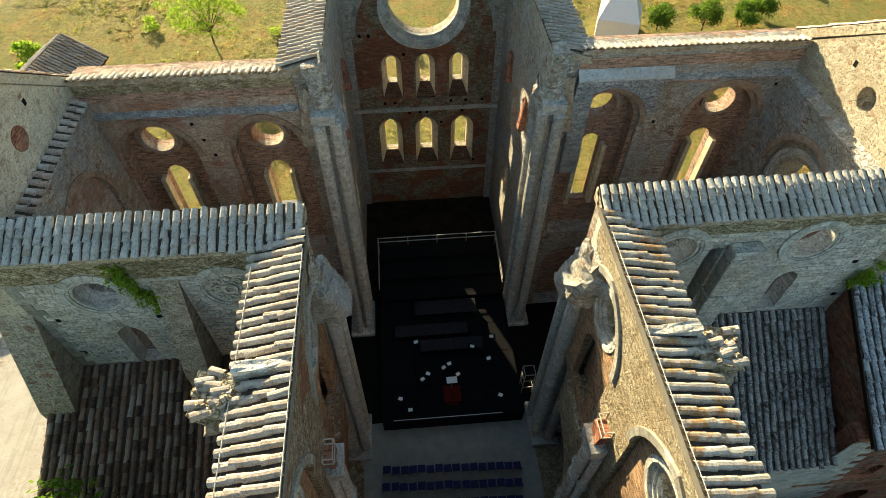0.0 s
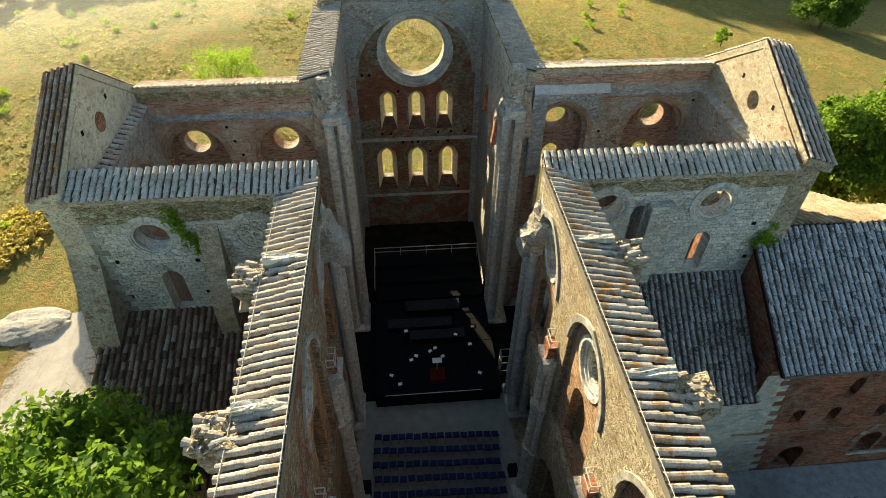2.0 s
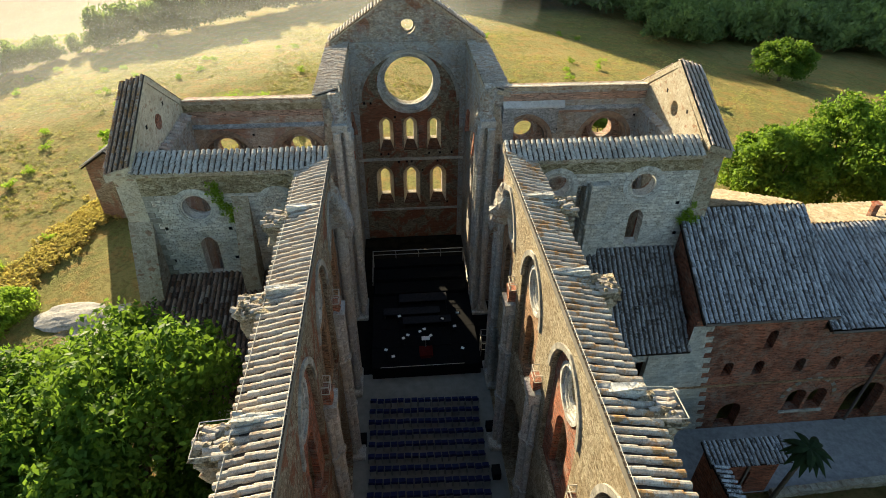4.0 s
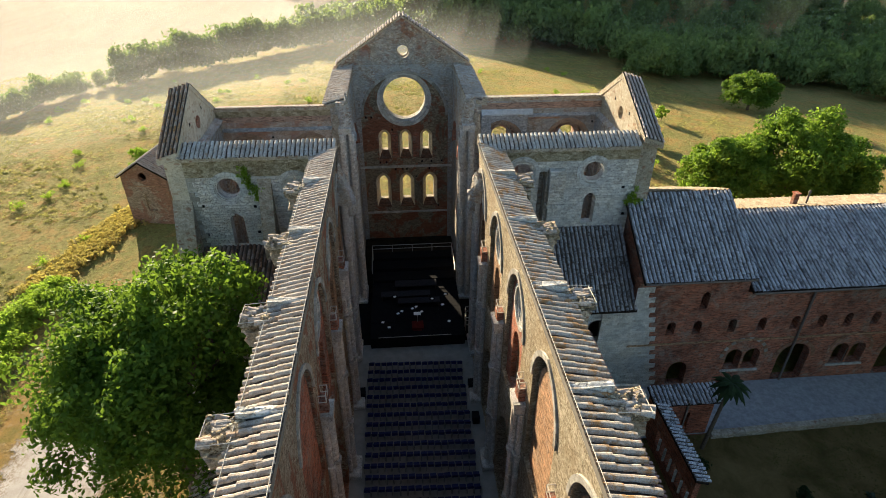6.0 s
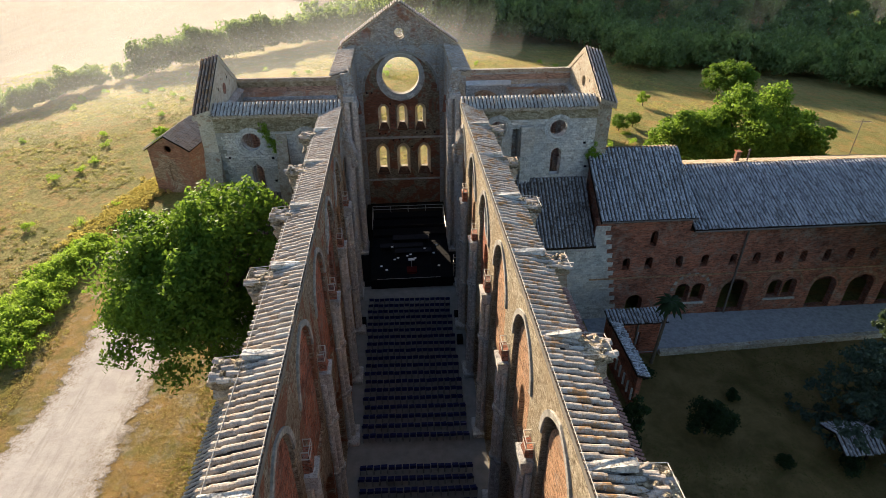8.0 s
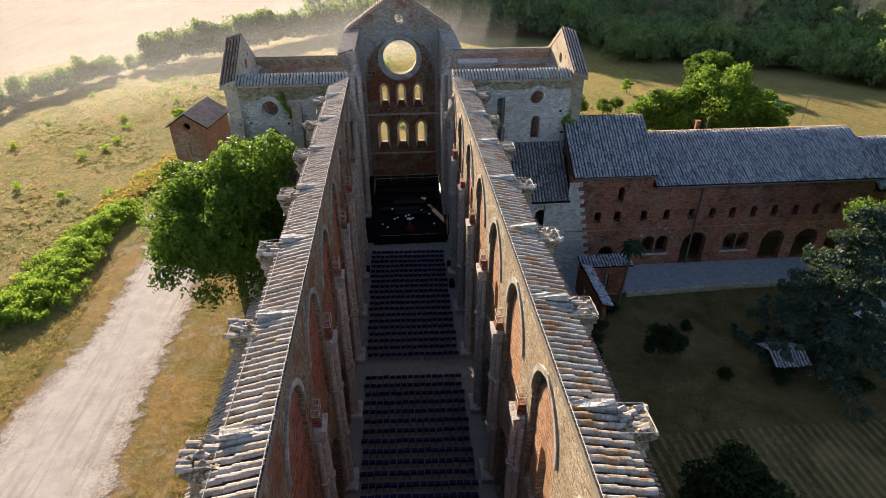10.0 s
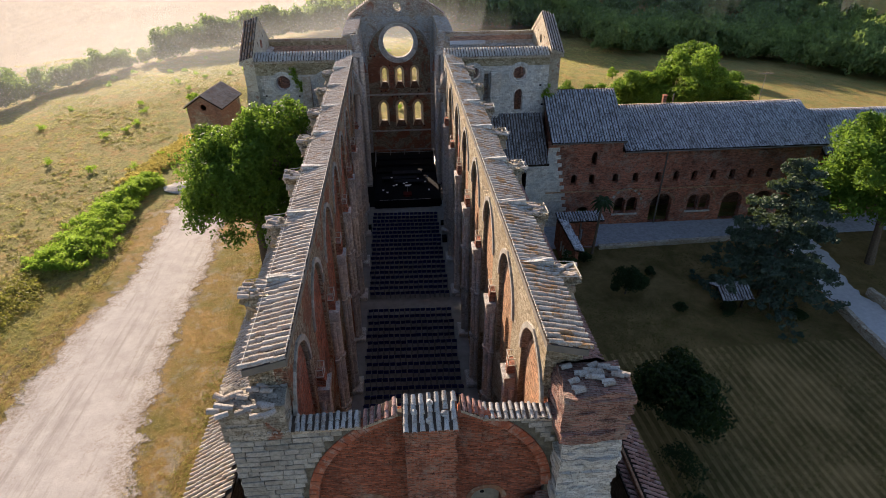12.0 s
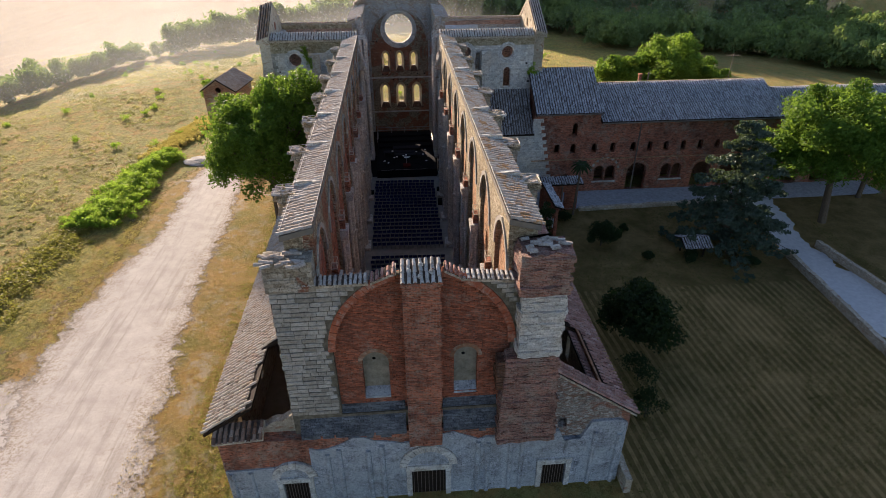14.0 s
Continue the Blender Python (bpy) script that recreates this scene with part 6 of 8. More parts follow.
# ---- cloister range ----
YC = 41.5
cl = empty("cloister_range")
tagged(cl, "long two-storey brick monastic range with arched openings and a tiled roof", "building")
X_MID, X_END = 23.6, 46.5
bif = [arch(u, 1.2, 2.6, 0.62, 1.0, 6) for u in (24.3, 25.75, 33.0, 34.4)]
doors = [arch(20.0, -0.2, 1.5, 0.75, 1.0, 6), arch(29.2, -0.2, 2.2, 1.25, 1.0, 8), arch(37.7, -0.2, 2.1, 1.2, 1.0, 8), arch(41.3, -0.2, 2.1, 1.2, 1.0, 8), arch(44.6, -0.2, 2.1, 1.1, 1.0, 8)]
small_w = [arch(u, 5.0, 5.9, 0.32, 1.0, 5) for u in (18.6, 20.6, 23.3, 25.6, 28.2, 30.3, 32.4, 34.6, 36.8, 39.0, 41.2, 43.4)] + [arch(20.6, 7.3, 8.5, 0.3, 1.1, 5)]
wall("wall", [(15.5, -0.4), (X_END, -0.4), (X_END, 8.7), (X_MID, 8.7), (X_MID, 9.9), (15.5, 9.9)], doors + bif + small_w, "x", YC, YC + 0.7, BRICK, cl)
teeth = []
for k in range(22):
    u = 18.2 - 0.09 * k + (0.35 if k % 2 else -0.1)
    teeth += [(u, -0.4 + 0.45 * k), (u, -0.4 + 0.45 * (k + 1))]
wall("corner_ashlar", [(13.2, -0.4)] + teeth + [(15.4, 9.5), (15.4, 7.6), (13.2, 7.6)], [], "x", YC - 0.03, YC, STONE_GREY, cl)
wall("end_wall", rect(YC + 0.7, 52.0, -0.4, 8.7), [], "y", X_END - 0.7, X_END, BRICK, cl)
wall("side_wall", [(YC + 0.7, -0.4), (52.5, -0.4), (52.5, 9.9), (47.0, 13.7), (YC + 0.7, 10.2)], [], "y", 15.9, 16.5, BRICK, cl)
wall("back_wall", rect(15.9, X_END, -0.4, 8.7), [], "x", 52.0, 52.6, BRICK, cl)
# added wall behind the openings; its dark brick stands for the rooms' shade
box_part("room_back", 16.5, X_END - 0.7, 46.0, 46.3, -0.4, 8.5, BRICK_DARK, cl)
box_part("string_course", 15.5, X_END, YC - 0.08, YC, 4.1, 4.25, BRICK_BROWN, cl)
for x0, x1, ze, zr, yo in ((15.6, X_MID + 0.15, 10.15, 14.0, -0.45), (X_MID + 0.15, X_END + 0.4, 8.95, 11.75, -0.35)):
    ys, yr, yb = YC + yo, (47.0 if ze > 9 else 48.0), (55.2 if ze > 9 else 53.4)
    deck("roof_bed", [(x0, yr, zr), (x0, ys, ze), (x1, ys, ze), (x1, yr, zr)], 0.2, WOOD_DARK, cl)
    zb = 10.2 if ze > 9 else 9.65
    deck("roof_bed", [(x0, yr, zr), (x0, yb, zb), (x1, yb, zb), (x1, yr, zr)], 0.2, WOOD_DARK, cl)
    # light is in the tints: blue-grey on the near slope, straw on the far
    tile_roof(cl, (x0, yr, zr + 0.02), (1, 0, 0), (0, -1, -(zr - ze) / (yr - ys)), x1 - x0, math.hypot(yr - ys, zr - ze), TILE_GREY, 0.30, 0.42, parts=(0, 30), seed=101)
    tile_roof(cl, (x0, yr, zr + 0.02), (1, 0, 0), (0, 1, -(zr - zb) / (yb - yr)), x1 - x0, math.hypot(yb - yr, zr - zb), TILE_CREAM, 0.32, 0.45, seed=102, fat=0.42)

# downpipe, gutters, twin-window heads
bm = bmesh.new()
rod(bm, (28.7, YC - 0.12, -0.2), (28.7, YC - 0.12, 8.8), 0.09, 8)
part("downpipe", bm, IRON, cl, "dark metal downpipe")
for x0, x1, z in ((15.7, X_MID + 0.1, 10.05), (X_MID + 0.2, X_END + 0.3, 8.85)):
    bm = bmesh.new()
    rod(bm, (x0, YC - 0.5, z), (x1, YC - 0.5, z), 0.08, 8)
    part("gutter", bm, IRON, cl)
for u, half in ((25.02, 1.62), (33.7, 1.6), (29.2, 1.4), (37.7, 1.35), (41.3, 1.35)):
    zc = 2.5 if half > 1.5 else 2.15
    a0, a1 = arch(u, 0, zc, half, 1.0, 9)[2:], arch(u, 0, zc, half + 0.28, 1.0, 9)[2:]
    for k in range(len(a0) - 1):
        band("voussoir", a0[k:k + 2], a1[k:k + 2], flat_x(YC), -0.05, 0.1, STONE_BLOCK if half == 1.62 and k % 2 else BRICK_BLOCK, cl)
for u in (25.02, 33.7):
    bm = bmesh.new()
    rod(bm, (u, YC + 0.12, 1.2), (u, YC + 0.12, 2.6), 0.09, 10)
    part("colonnette", bm, STONE_BLOCK, cl, "pale stone colonnette")
    box_part("window_sill", u - 1.5, u + 1.5, YC - 0.14, YC, 1.0, 1.2, BLOCK, cl, bevel=0.02)
chimney = box_part("chimney", 30.62, 31.0, 48.9, 49.3, 11.1, 12.45, BRICK, cl, "red brick chimney", bevel=0.03)
box_part("chimney_cap", 30.56, 31.06, 48.84, 49.36, 12.45, 12.53, VOUSSOIR, chimney)
bm = bmesh.new()
rod(bm, (31.9, 49.1, 11.1), (31.9, 49.1, 12.5), 0.07, 8)
rod(bm, (31.9, 49.1, 12.5), (31.9, 49.1, 12.7), 0.13, 8, 0.05)
part("flue", bm, IRON, cl, "metal flue with a cowl")
wing = empty("cloister_wing")
tagged(wing, "lower far wing of the brick monastic range with a tiled roof", "building")
wall("wall", rect(X_END + 0.01, 78.0, -0.4, 7.4), [arch(u, -0.2, 2.0, 1.1, 1.0, 7) for u in (50.0, 54.0, 58.0)], "x", YC + 0.2, YC + 0.9, BRICK, wing)
wall("back_wall", rect(X_END + 0.01, 78.0, -0.4, 7.4), [], "x", 52.0, 52.6, BRICK, wing)
wall("end_wall", rect(YC + 0.9, 52.0, -0.4, 7.4), [], "y", 77.3, 78.0, BRICK, wing)
for ys in (YC - 0.2, 52.9):
    deck("roof_bed", [(X_END + 0.45, 47.0, 10.9), (X_END + 0.45, ys, 7.6), (78.3, ys, 7.6), (78.3, 47.0, 10.9)], 0.2, WOOD_DARK, wing)
    tile_roof(wing, (X_END + 0.45, 47.0, 10.92), (1, 0, 0), (0, ys - 47.0, -3.3), 31.8, math.hypot(ys - 47.0, 3.3), TILE_GREY, 0.31, 0.45, seed=161)
ant = empty("aerial", (44.5, 52.0, 8.6))
tagged(ant, "thin metal television aerial on a pole above the roof", "aerial")
bm = bmesh.new()
rod(bm, (0, 0, -0.3), (0, 0, 5.6), 0.035, 6)
part("pole", bm, IRON, ant)
bm = bmesh.new()
rod(bm, (-0.9, 0, 5.3), (0.9, 0, 5.3), 0.025, 5)
part("boom", bm, IRON, ant)
for k in range(6):
    bm = bmesh.new()
    rod(bm, (-0.8 + 0.32 * k, -0.4, 5.3), (-0.8 + 0.32 * k, 0.4, 5.3), 0.015, 4)
    part("element", bm, IRON, ant)

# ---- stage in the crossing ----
# near-black floor sheets: the shade of crossing and choir is in their colour
box_part("crossing_floor", -15.0, 15.7, 47.9, 55.4, 0.0, 0.012, plain("shade_dark_earth", (0.008, 0.007, 0.006), 0.95, 0.4, 2.0))
tagged(bpy.data.objects["crossing_floor"], "trodden floor of the crossing and transept arms, darkened for its shade", "floor", kind="structure")
box_part("choir_floor", -4.74, 4.74, 55.4, 65.69, 0.0, 0.014, plain("shade_choir_earth", (0.02, 0.015, 0.009), 0.95, 0.6, 1.2))
tagged(bpy.data.objects["choir_floor"], "brown trodden earth floor of the choir, darkened for its shade", "floor", kind="structure")

DECK = plain("stage_boards", (0.005, 0.005, 0.006), 0.9, 0.35, 3.0)
SHEET = plain("white_paper", (0.8, 0.8, 0.78), 0.7, 0.05)
STEEL = plain("bare_steel", (0.42, 0.40, 0.36), 0.45, 0.15, 9.0, metal=0.6)
RED = plain("red_carpet", (0.07, 0.008, 0.007), 0.95, 0.3)
stage = empty("stage", (0, 0, 0))
tagged(stage, "low black concert stage with a railing at the back", "stage")
SX0, SX1 = -3.75, 4.2
for i in range(4):
    for j in range(4):
        x0 = SX0 + (SX1 - SX0) / 4 * i
        y0 = 47.5 + 2.0 * j
        box_part("deck_panel", x0 + 0.01, x0 + (SX1 - SX0) / 4 - 0.01, y0 + 0.01, y0 + 1.99, 0.95, 1.05 + 0.004 * ((i + j) % 2), DECK, stage, bevel=0.008)
box_part("skirt", SX0, SX1, 47.44, 47.49, 0.0, 1.05, BLACK, stage)
box_part("edge_strip", SX0 + 0.6, SX1 - 1.2, 47.5, 47.54, 1.06, 1.075, STEEL, stage, "pale strip along the stage edge")
for x in (SX0 - 0.02, SX1 - 0.02):
    box_part("side_skirt", x, x + 0.04, 47.5, 59.6, 0.0, 1.04, BLACK, stage)
for k, (y, z) in enumerate(((55.5, 1.35), (57.0, 1.65), (58.4, 1.95))):
    box_part("riser", SX0 + 0.1, SX1 - 0.1, y, y + 1.4 + (0.0 if k < 2 else -0.2), 0.0, z, DECK, stage, bevel=0.01)
for z in (2.75, 2.35):
    bm = bmesh.new()
    rod(bm, (SX0, 59.6, z), (SX1, 59.6, z), 0.035, 6)
    part("rail", bm, STEEL, stage, "bare steel rail")
    for x in (SX0, SX1):
        bm = bmesh.new()
        rod(bm, (x, 56.0, z - 0.5), (x, 59.6, z), 0.03, 6)
        part("rail", bm, STEEL, stage, "bare steel rail")
for x in np.linspace(SX0, SX1, 5):
    bm = bmesh.new()
    rod(bm, (x, 59.6, 1.0), (x, 59.6, 2.77), 0.03, 6)
    part("rail_post", bm, STEEL, stage)
box_part("carpet", -0.15, 0.6, 48.2, 49.4, 1.06, 1.075, RED, stage, "dark red carpet under the podium")


def bench(y, x0, x1, z, w=0.9):
    b = empty("choir_bench", ((x0 + x1) / 2, y, z))
    tagged(b, "long dark bench covered with cloth on the stage", "bench", "benches on the stage")
    h = (x1 - x0) / 2
    box_part("seat", -h, h, -w / 2, w / 2, 0.42, 0.5, plain("grey_cloth", (0.02, 0.02, 0.024), 0.95), b, bevel=0.02)
    for x in (-h + 0.1, h - 0.1):
        box_part("bench_end", x - 0.05, x + 0.05, -w / 2 + 0.05, w / 2 - 0.05, 0.0, 0.42, WOOD_DARK, b)


bench(54.6, -1.6, 2.3, 1.06, 1.0)
bench(53.0, -2.9, 1.6, 1.06, 0.8)
bench(51.9, -1.4, 2.4, 1.06, 0.8)

pod = empty("podium", (0.25, 48.8, 1.075))
tagged(pod, "small conductor's podium with a music desk on the stage", "podium")
box_part("platform", -0.5, 0.5, -0.5, 0.5, 0.0, 0.2, RED, pod, bevel=0.02)
box_part("desk_post", -0.03, 0.03, 0.38, 0.44, 0.2, 1.05, STEEL, pod)
box_part("desk_top", -0.3, 0.3, 0.2, 0.6, 1.05, 1.09, SHEET, pod, "white sheet of music on the desk", bevel=0.01)

# music stands with white sheets
stand = empty("music_stand", (0, 0, -50))
tagged(stand, "black music stand with a white sheet of music", "music stand", "music stands on the stage")
bm = bmesh.new()
rod(bm, (0, 0, 0.05), (0, 0, 1.0), 0.015, 6)
part("pole", bm, BLACK, stand)
for k in range(3):
    a = 2.1 * k
    bm = bmesh.new()
    rod(bm, (0, 0, 0.2), (0.25 * math.cos(a), 0.25 * math.sin(a), 0.0), 0.012, 5)
    part("leg", bm, BLACK, stand)
bm = bmesh.new()
box(bm, -0.24, 0.24, -0.17, 0.17, 1.0, 1.02)
part("desk", bm, BLACK, stand)
bm = bmesh.new()
box(bm, -0.12, 0.12, -0.09, 0.09, 1.022, 1.03)
part("sheet", bm, SHEET, stand, "white sheet of music")
rng = random.Random(5)
spots = [(-1.75, 52.2), (0.1, 50.6), (-0.35, 50.4), (0.45, 49.9), (2.9, 52.0), (2.45, 50.9), (3.1, 48.5), (-2.6, 48.6), (-2.2, 47.95), (1.7, 51.4), (-1.5, 49.6), (-0.9, 50.1)]
copy_first = stand
stand.matrix_basis = pose(*spots[0], 1.05, 18, 0, 20)
for x, y in spots[1:]:
    copy_thing(stand, pose(x, y, 1.05, rng.uniform(5, 25), 0, rng.uniform(-40, 40)))

spk = empty("loudspeaker_tower", (4.75, 49.4, 0.0))
tagged(spk, "black loudspeaker on a metal frame beside the stage", "loudspeaker")
for dx, dy in ((-0.3, -0.3), (0.3, -0.3), (0.3, 0.3), (-0.3, 0.3)):
    bm = bmesh.new()
    rod(bm, (dx, dy, 0), (dx, dy, 2.2), 0.03, 6)
    part("post", bm, STEEL, spk)
for z in (0.7, 1.5, 2.2):
    bm = bmesh.new()
    for p, q in (((-0.3, -0.3), (0.3, -0.3)), ((0.3, -0.3), (0.3, 0.3)), ((0.3, 0.3), (-0.3, 0.3)), ((-0.3, 0.3), (-0.3, -0.3))):
        rod(bm, (*p, z), (*q, z), 0.025, 5)
    part("frame_ring", bm, STEEL, spk)
box_part("cabinet", -0.27, 0.27, -0.25, 0.25, 1.55, 2.18, BLACK, spk, bevel=0.03)

for x, y in ((4.1, 42.3), (4.0, 39.0), (-4.3, 42.0)):
    c = empty("equipment_case", (x, y, 0))
    tagged(c, "dark equipment case on the nave floor", "case", "cases on the nave floor")
    box_part("body", -0.25, 0.25, -0.35, 0.35, 0.05, 0.6, BLACK, c, bevel=0.03)
    box_part("lid", -0.26, 0.26, -0.36, 0.36, 0.6, 0.68, BLACK, c, bevel=0.02)
    box_part("handle", -0.08, 0.08, 0.36, 0.39, 0.4, 0.44, STEEL, c)

# ---- chairs ----
LEGS = plain("dark_steel", (0.12, 0.12, 0.12), 0.5, 0.2, metal=0.5)
BLUE = plain("blue_plastic", (0.013, 0.017, 0.075), 0.5, 0.25, 30.0)
chair = empty("chair", (0, 0, 0))
tagged(chair, "dark blue plastic folding chair facing the stage", "chair", "rows of chairs in the nave")


def chair_part(name, fill, mat):
    b = bmesh.new()
    fill(b)
    return part(name, b, mat, chair)


def seat_shape(b):
    vs = box(b, -0.205, 0.205, -0.2, 0.2, 0.43, 0.46)
    bmesh.ops.bevel(b, geom=b.edges[:], offset=0.012, segments=1, affect="EDGES")


def back_shape(b):
    vs = box(b, -0.2, 0.2, -0.26, -0.225, 0.58, 0.84)
    for v in vs:
        v.co.y -= (v.co.z - 0.58) * 0.2
    bmesh.ops.bevel(b, geom=b.edges[:], offset=0.012, segments=1, affect="EDGES")


chair_part("seat", seat_shape, BLUE)
chair_part("backrest", back_shape, BLUE)
for lx in (-0.2, 0.2):
    chair_part("leg", lambda b: rod(b, (lx, 0.2, 0.0), (lx, -0.2, 0.5), 0.014, 4), LEGS)
    chair_part("leg", lambda b: rod(b, (lx, -0.2, 0.0), (lx, -0.3, 0.82), 0.014, 4), LEGS)
placed, rest = 0, []
rng = random.Random(8)
rows_a = [45.05 - 0.88 * k for k in range(19)]
rows_b = [26.6 - 0.88 * k for k in range(16)]
for r, y in enumerate(rows_a + rows_b):
    shift = -0.06 * (r % 3) + (0.0 if r < 19 else -0.05)
    for c in range(16):
        x = -3.62 + 0.468 * c + shift + rng.uniform(-0.02, 0.02)
        m = pose(x, y - 0.02 * c + rng.uniform(-0.03, 0.03), 0.0, 0, 0, rng.uniform(-3, 3))
        if placed == 0:
            chair.matrix_basis = m
        elif placed < 300:
            copy_thing(chair, m)
        else:
            rest.append(m)
        placed += 1
cv, cf, cm, k = [], [], [], 0
for m in rest:
    for ob in chair.children:
        me = ob.data
        co = np.empty(len(me.vertices) * 3)
        me.vertices.foreach_get("co", co)
        mm = np.array(m)
        cv.append(co.reshape(-1, 3) @ mm[:3, :3].T + mm[:3, 3])
        for p in me.polygons:
            cf.append(tuple(i + k for i in p.vertices))
            cm.append(0 if me.materials[0] == BLUE else 1)
        k += len(me.vertices)
me = mesh_from("chairs_behind", np.concatenate(cv), cf, [BLUE, LEGS])
me.polygons.foreach_set("material_index", cm)
tagged(new("chairs_behind", me), "further rows of dark blue plastic folding chairs", "chairs", "rows of chairs in the nave", "stuff")

# ---- oratory ----
ora = empty("oratory", (-29.55, 71.8, -0.35))
ora.rotation_euler.z = radians(-8.9)
tagged(ora, "small brick outbuilding with a tiled saddle roof and a round window", "outbuilding")
HW, DEP, EV, RG = 2.6, 7.3, 6.0, 7.65
front = [(-HW, 0), (HW, 0), (HW, EV), (0, RG), (-HW, EV)]
wall("front_wall", front, [circle(-0.07, 5.95, 0.5, 16), arch(0.15, 1.7, 3.5, 0.55, 1.0, 6)], "x", 0, 0.5, BRICK_PALE, ora)
wall("back_wall", front, [], "x", DEP - 0.5, DEP, BRICK_PALE, ora)
for x in (-HW, HW - 0.5):
    wall("side_wall", rect(0.5, DEP - 0.5, 0, EV), [], "y", x, x + 0.5, BRICK_PALE, ora)
box_part("window_grille", -0.45, 0.75, 0.3, 0.36, 1.7, 4.1, BRICK_PALE, ora, "brick filling of the arched window")
box_part("string_course", -HW, HW, -0.06, 0.0, 4.75, 4.87, BRICK_BROWN, ora)
for s in (-1, 1):
    deck("roof_bed", [(0, -0.3, RG + 0.12), (s * (HW + 0.35), -0.3, EV - 0.1), (s * (HW + 0.35), DEP + 0.3, EV - 0.1), (0, DEP + 0.3, RG + 0.12)], 0.15, WOOD_DARK, ora)
    tile_roof(ora, (0, -0.3, RG + 0.14), (0, 1, 0), (s * (HW + 0.35), 0, EV - RG - 0.22), DEP + 0.6, math.hypot(HW + 0.35, RG - EV + 0.22), TILE, 0.32, 0.45, seed=111 + s)

# ---- cloister garden ----
lodge = empty("cloister_fragment", (0, 0, -0.35))
tagged(lodge, "rebuilt corner of the cloister under a tiled pent roof", "cloister walk")
wall("side_wall", rect(30.6, 37.6, 0, 3.5), [arch(31.3 + 0.8 * k, 1.0, 2.0, 0.28, 1.0, 5) for k in range(6)], "y", 15.95, 16.3, BRICK_RED, lodge)
wall("front_wall", rect(16.45, 20.3, 0, 3.3), [rect(17.0, 17.7, 0.0, 2.5), rect(18.5, 18.75, 0.8, 2.4)], "x", 36.75, 37.05, BRICK_RED, lodge)
wall("end_wall", rect(37.05, 37.8, 0, 3.3), [], "y", 20.0, 20.3, BRICK_RED, lodge)
box_part("iron_post", 18.3, 18.42, 36.6, 36.72, 0.0, 3.2, IRON, lodge)
for k in range(6):
    bm = bmesh.new()
    rod(bm, (15.88, 30.9 + 0.8 * k, 1.0), (15.88, 30.9 + 0.8 * k, 2.1), 0.09, 8)
    part("colonnette", bm, BLOCK, lodge, "pale stone colonnette")
deck("roof_bed", [(15.78, 30.4, 3.85), (16.62, 30.4, 3.55), (16.62, 36.5, 3.55), (15.78, 36.5, 3.85)], 0.12, WOOD_DARK, lodge)
tile_roof(lodge, (15.78, 30.4, 3.88), (0, 1, 0), (1, 0, -0.35), 6.1, 0.88, TILE_GREY, 0.28, 0.42, seed=121)
deck("roof_bed", [(15.85, 38.0, 3.85), (15.85, 36.5, 3.5), (20.8, 36.5, 3.5), (20.8, 38.0, 3.85)], 0.12, WOOD_DARK, lodge)
tile_roof(lodge, (15.85, 38.0, 3.88), (1, 0, 0), (0, -1, -0.233), 4.95, 1.54, TILE_GREY, 0.28, 0.42, seed=122)

shelter = empty("well_shelter", (29.6, 25.8, -0.35))
tagged(shelter, "small garden shelter with a pale tiled saddle roof", "shelter")
for dx, dy in ((-0.9, -0.7), (0.9, -0.7), (0.9, 0.7), (-0.9, 0.7)):
    box_part("post", dx - 0.07, dx + 0.07, dy - 0.07, dy + 0.07, 0, 1.35, WOOD_DARK, shelter)
for s in (-1, 1):
    deck("roof_bed", [(-1.5, 0, 2.0), (-1.5, s * 1.3, 1.4), (1.5, s * 1.3, 1.4), (1.5, 0, 2.0)], 0.06, WOOD_DARK, shelter)
    tile_roof(shelter, (-1.5, 0, 2.02), (1, 0, 0), (0, s * 1.3, -0.6), 3.0, 1.43, TILE_GREY, 0.26, 0.4, seed=130 + s)


def low_wall(x0, y0, x1, y1, h=0.6, seed=0):
    """A drystone garden wall, stone by stone."""
    rng = random.Random(seed)
    w = empty("garden_wall", (x0, y0, -0.35))
    tagged(w, "low rough stone garden wall", "garden wall", kind="structure")
    L = math.hypot(x1 - x0, y1 - y0)
    a = math.degrees(math.atan2(y1 - y0, x1 - x0))
    w.matrix_basis = pose(x0, y0, -0.35, 0, 0, a)
    bm = bmesh.new()
    u = 0.0
    while u < L:
        step = rng.uniform(0.45, 0.8)
        for lv in range(2):
            vs = box(bm, u, u + step - 0.03, -0.22 + rng.uniform(-0.03, 0.03), 0.22, lv * h / 2, (lv + 1) * h / 2 + rng.uniform(-0.02, 0.06))
        u += step
    part("stones", bm, STONE, w)["kind"] = "stuff"


low_wall(20.6, 36.5, 40.5, 37.2, 0.45, 1)
low_wall(39.3, 24.3, 38.4, 9.0, 0.8, 2)
low_wall(43.6, 26.0, 45.6, 9.0, 0.8, 3)
low_wall(12.7, -1.5, 12.7, 2.6, 1.2, 5)

# white marquee in the meadow
CANVAS = plain("white_canvas", (0.82, 0.81, 0.79), 0.8, 0.05)
mq = empty("marquee", (21.6, 89.2, GROUND_Z + hill(21.6, 89.2)))
mq.rotation_euler = (0, 0, radians(-20))
tagged(mq, "white canvas marquee with a hipped roof standing in the meadow", "tent")
MW, MD, ME, MR, ML = 2.1, 2.1, 2.35, 4.4, 1.05
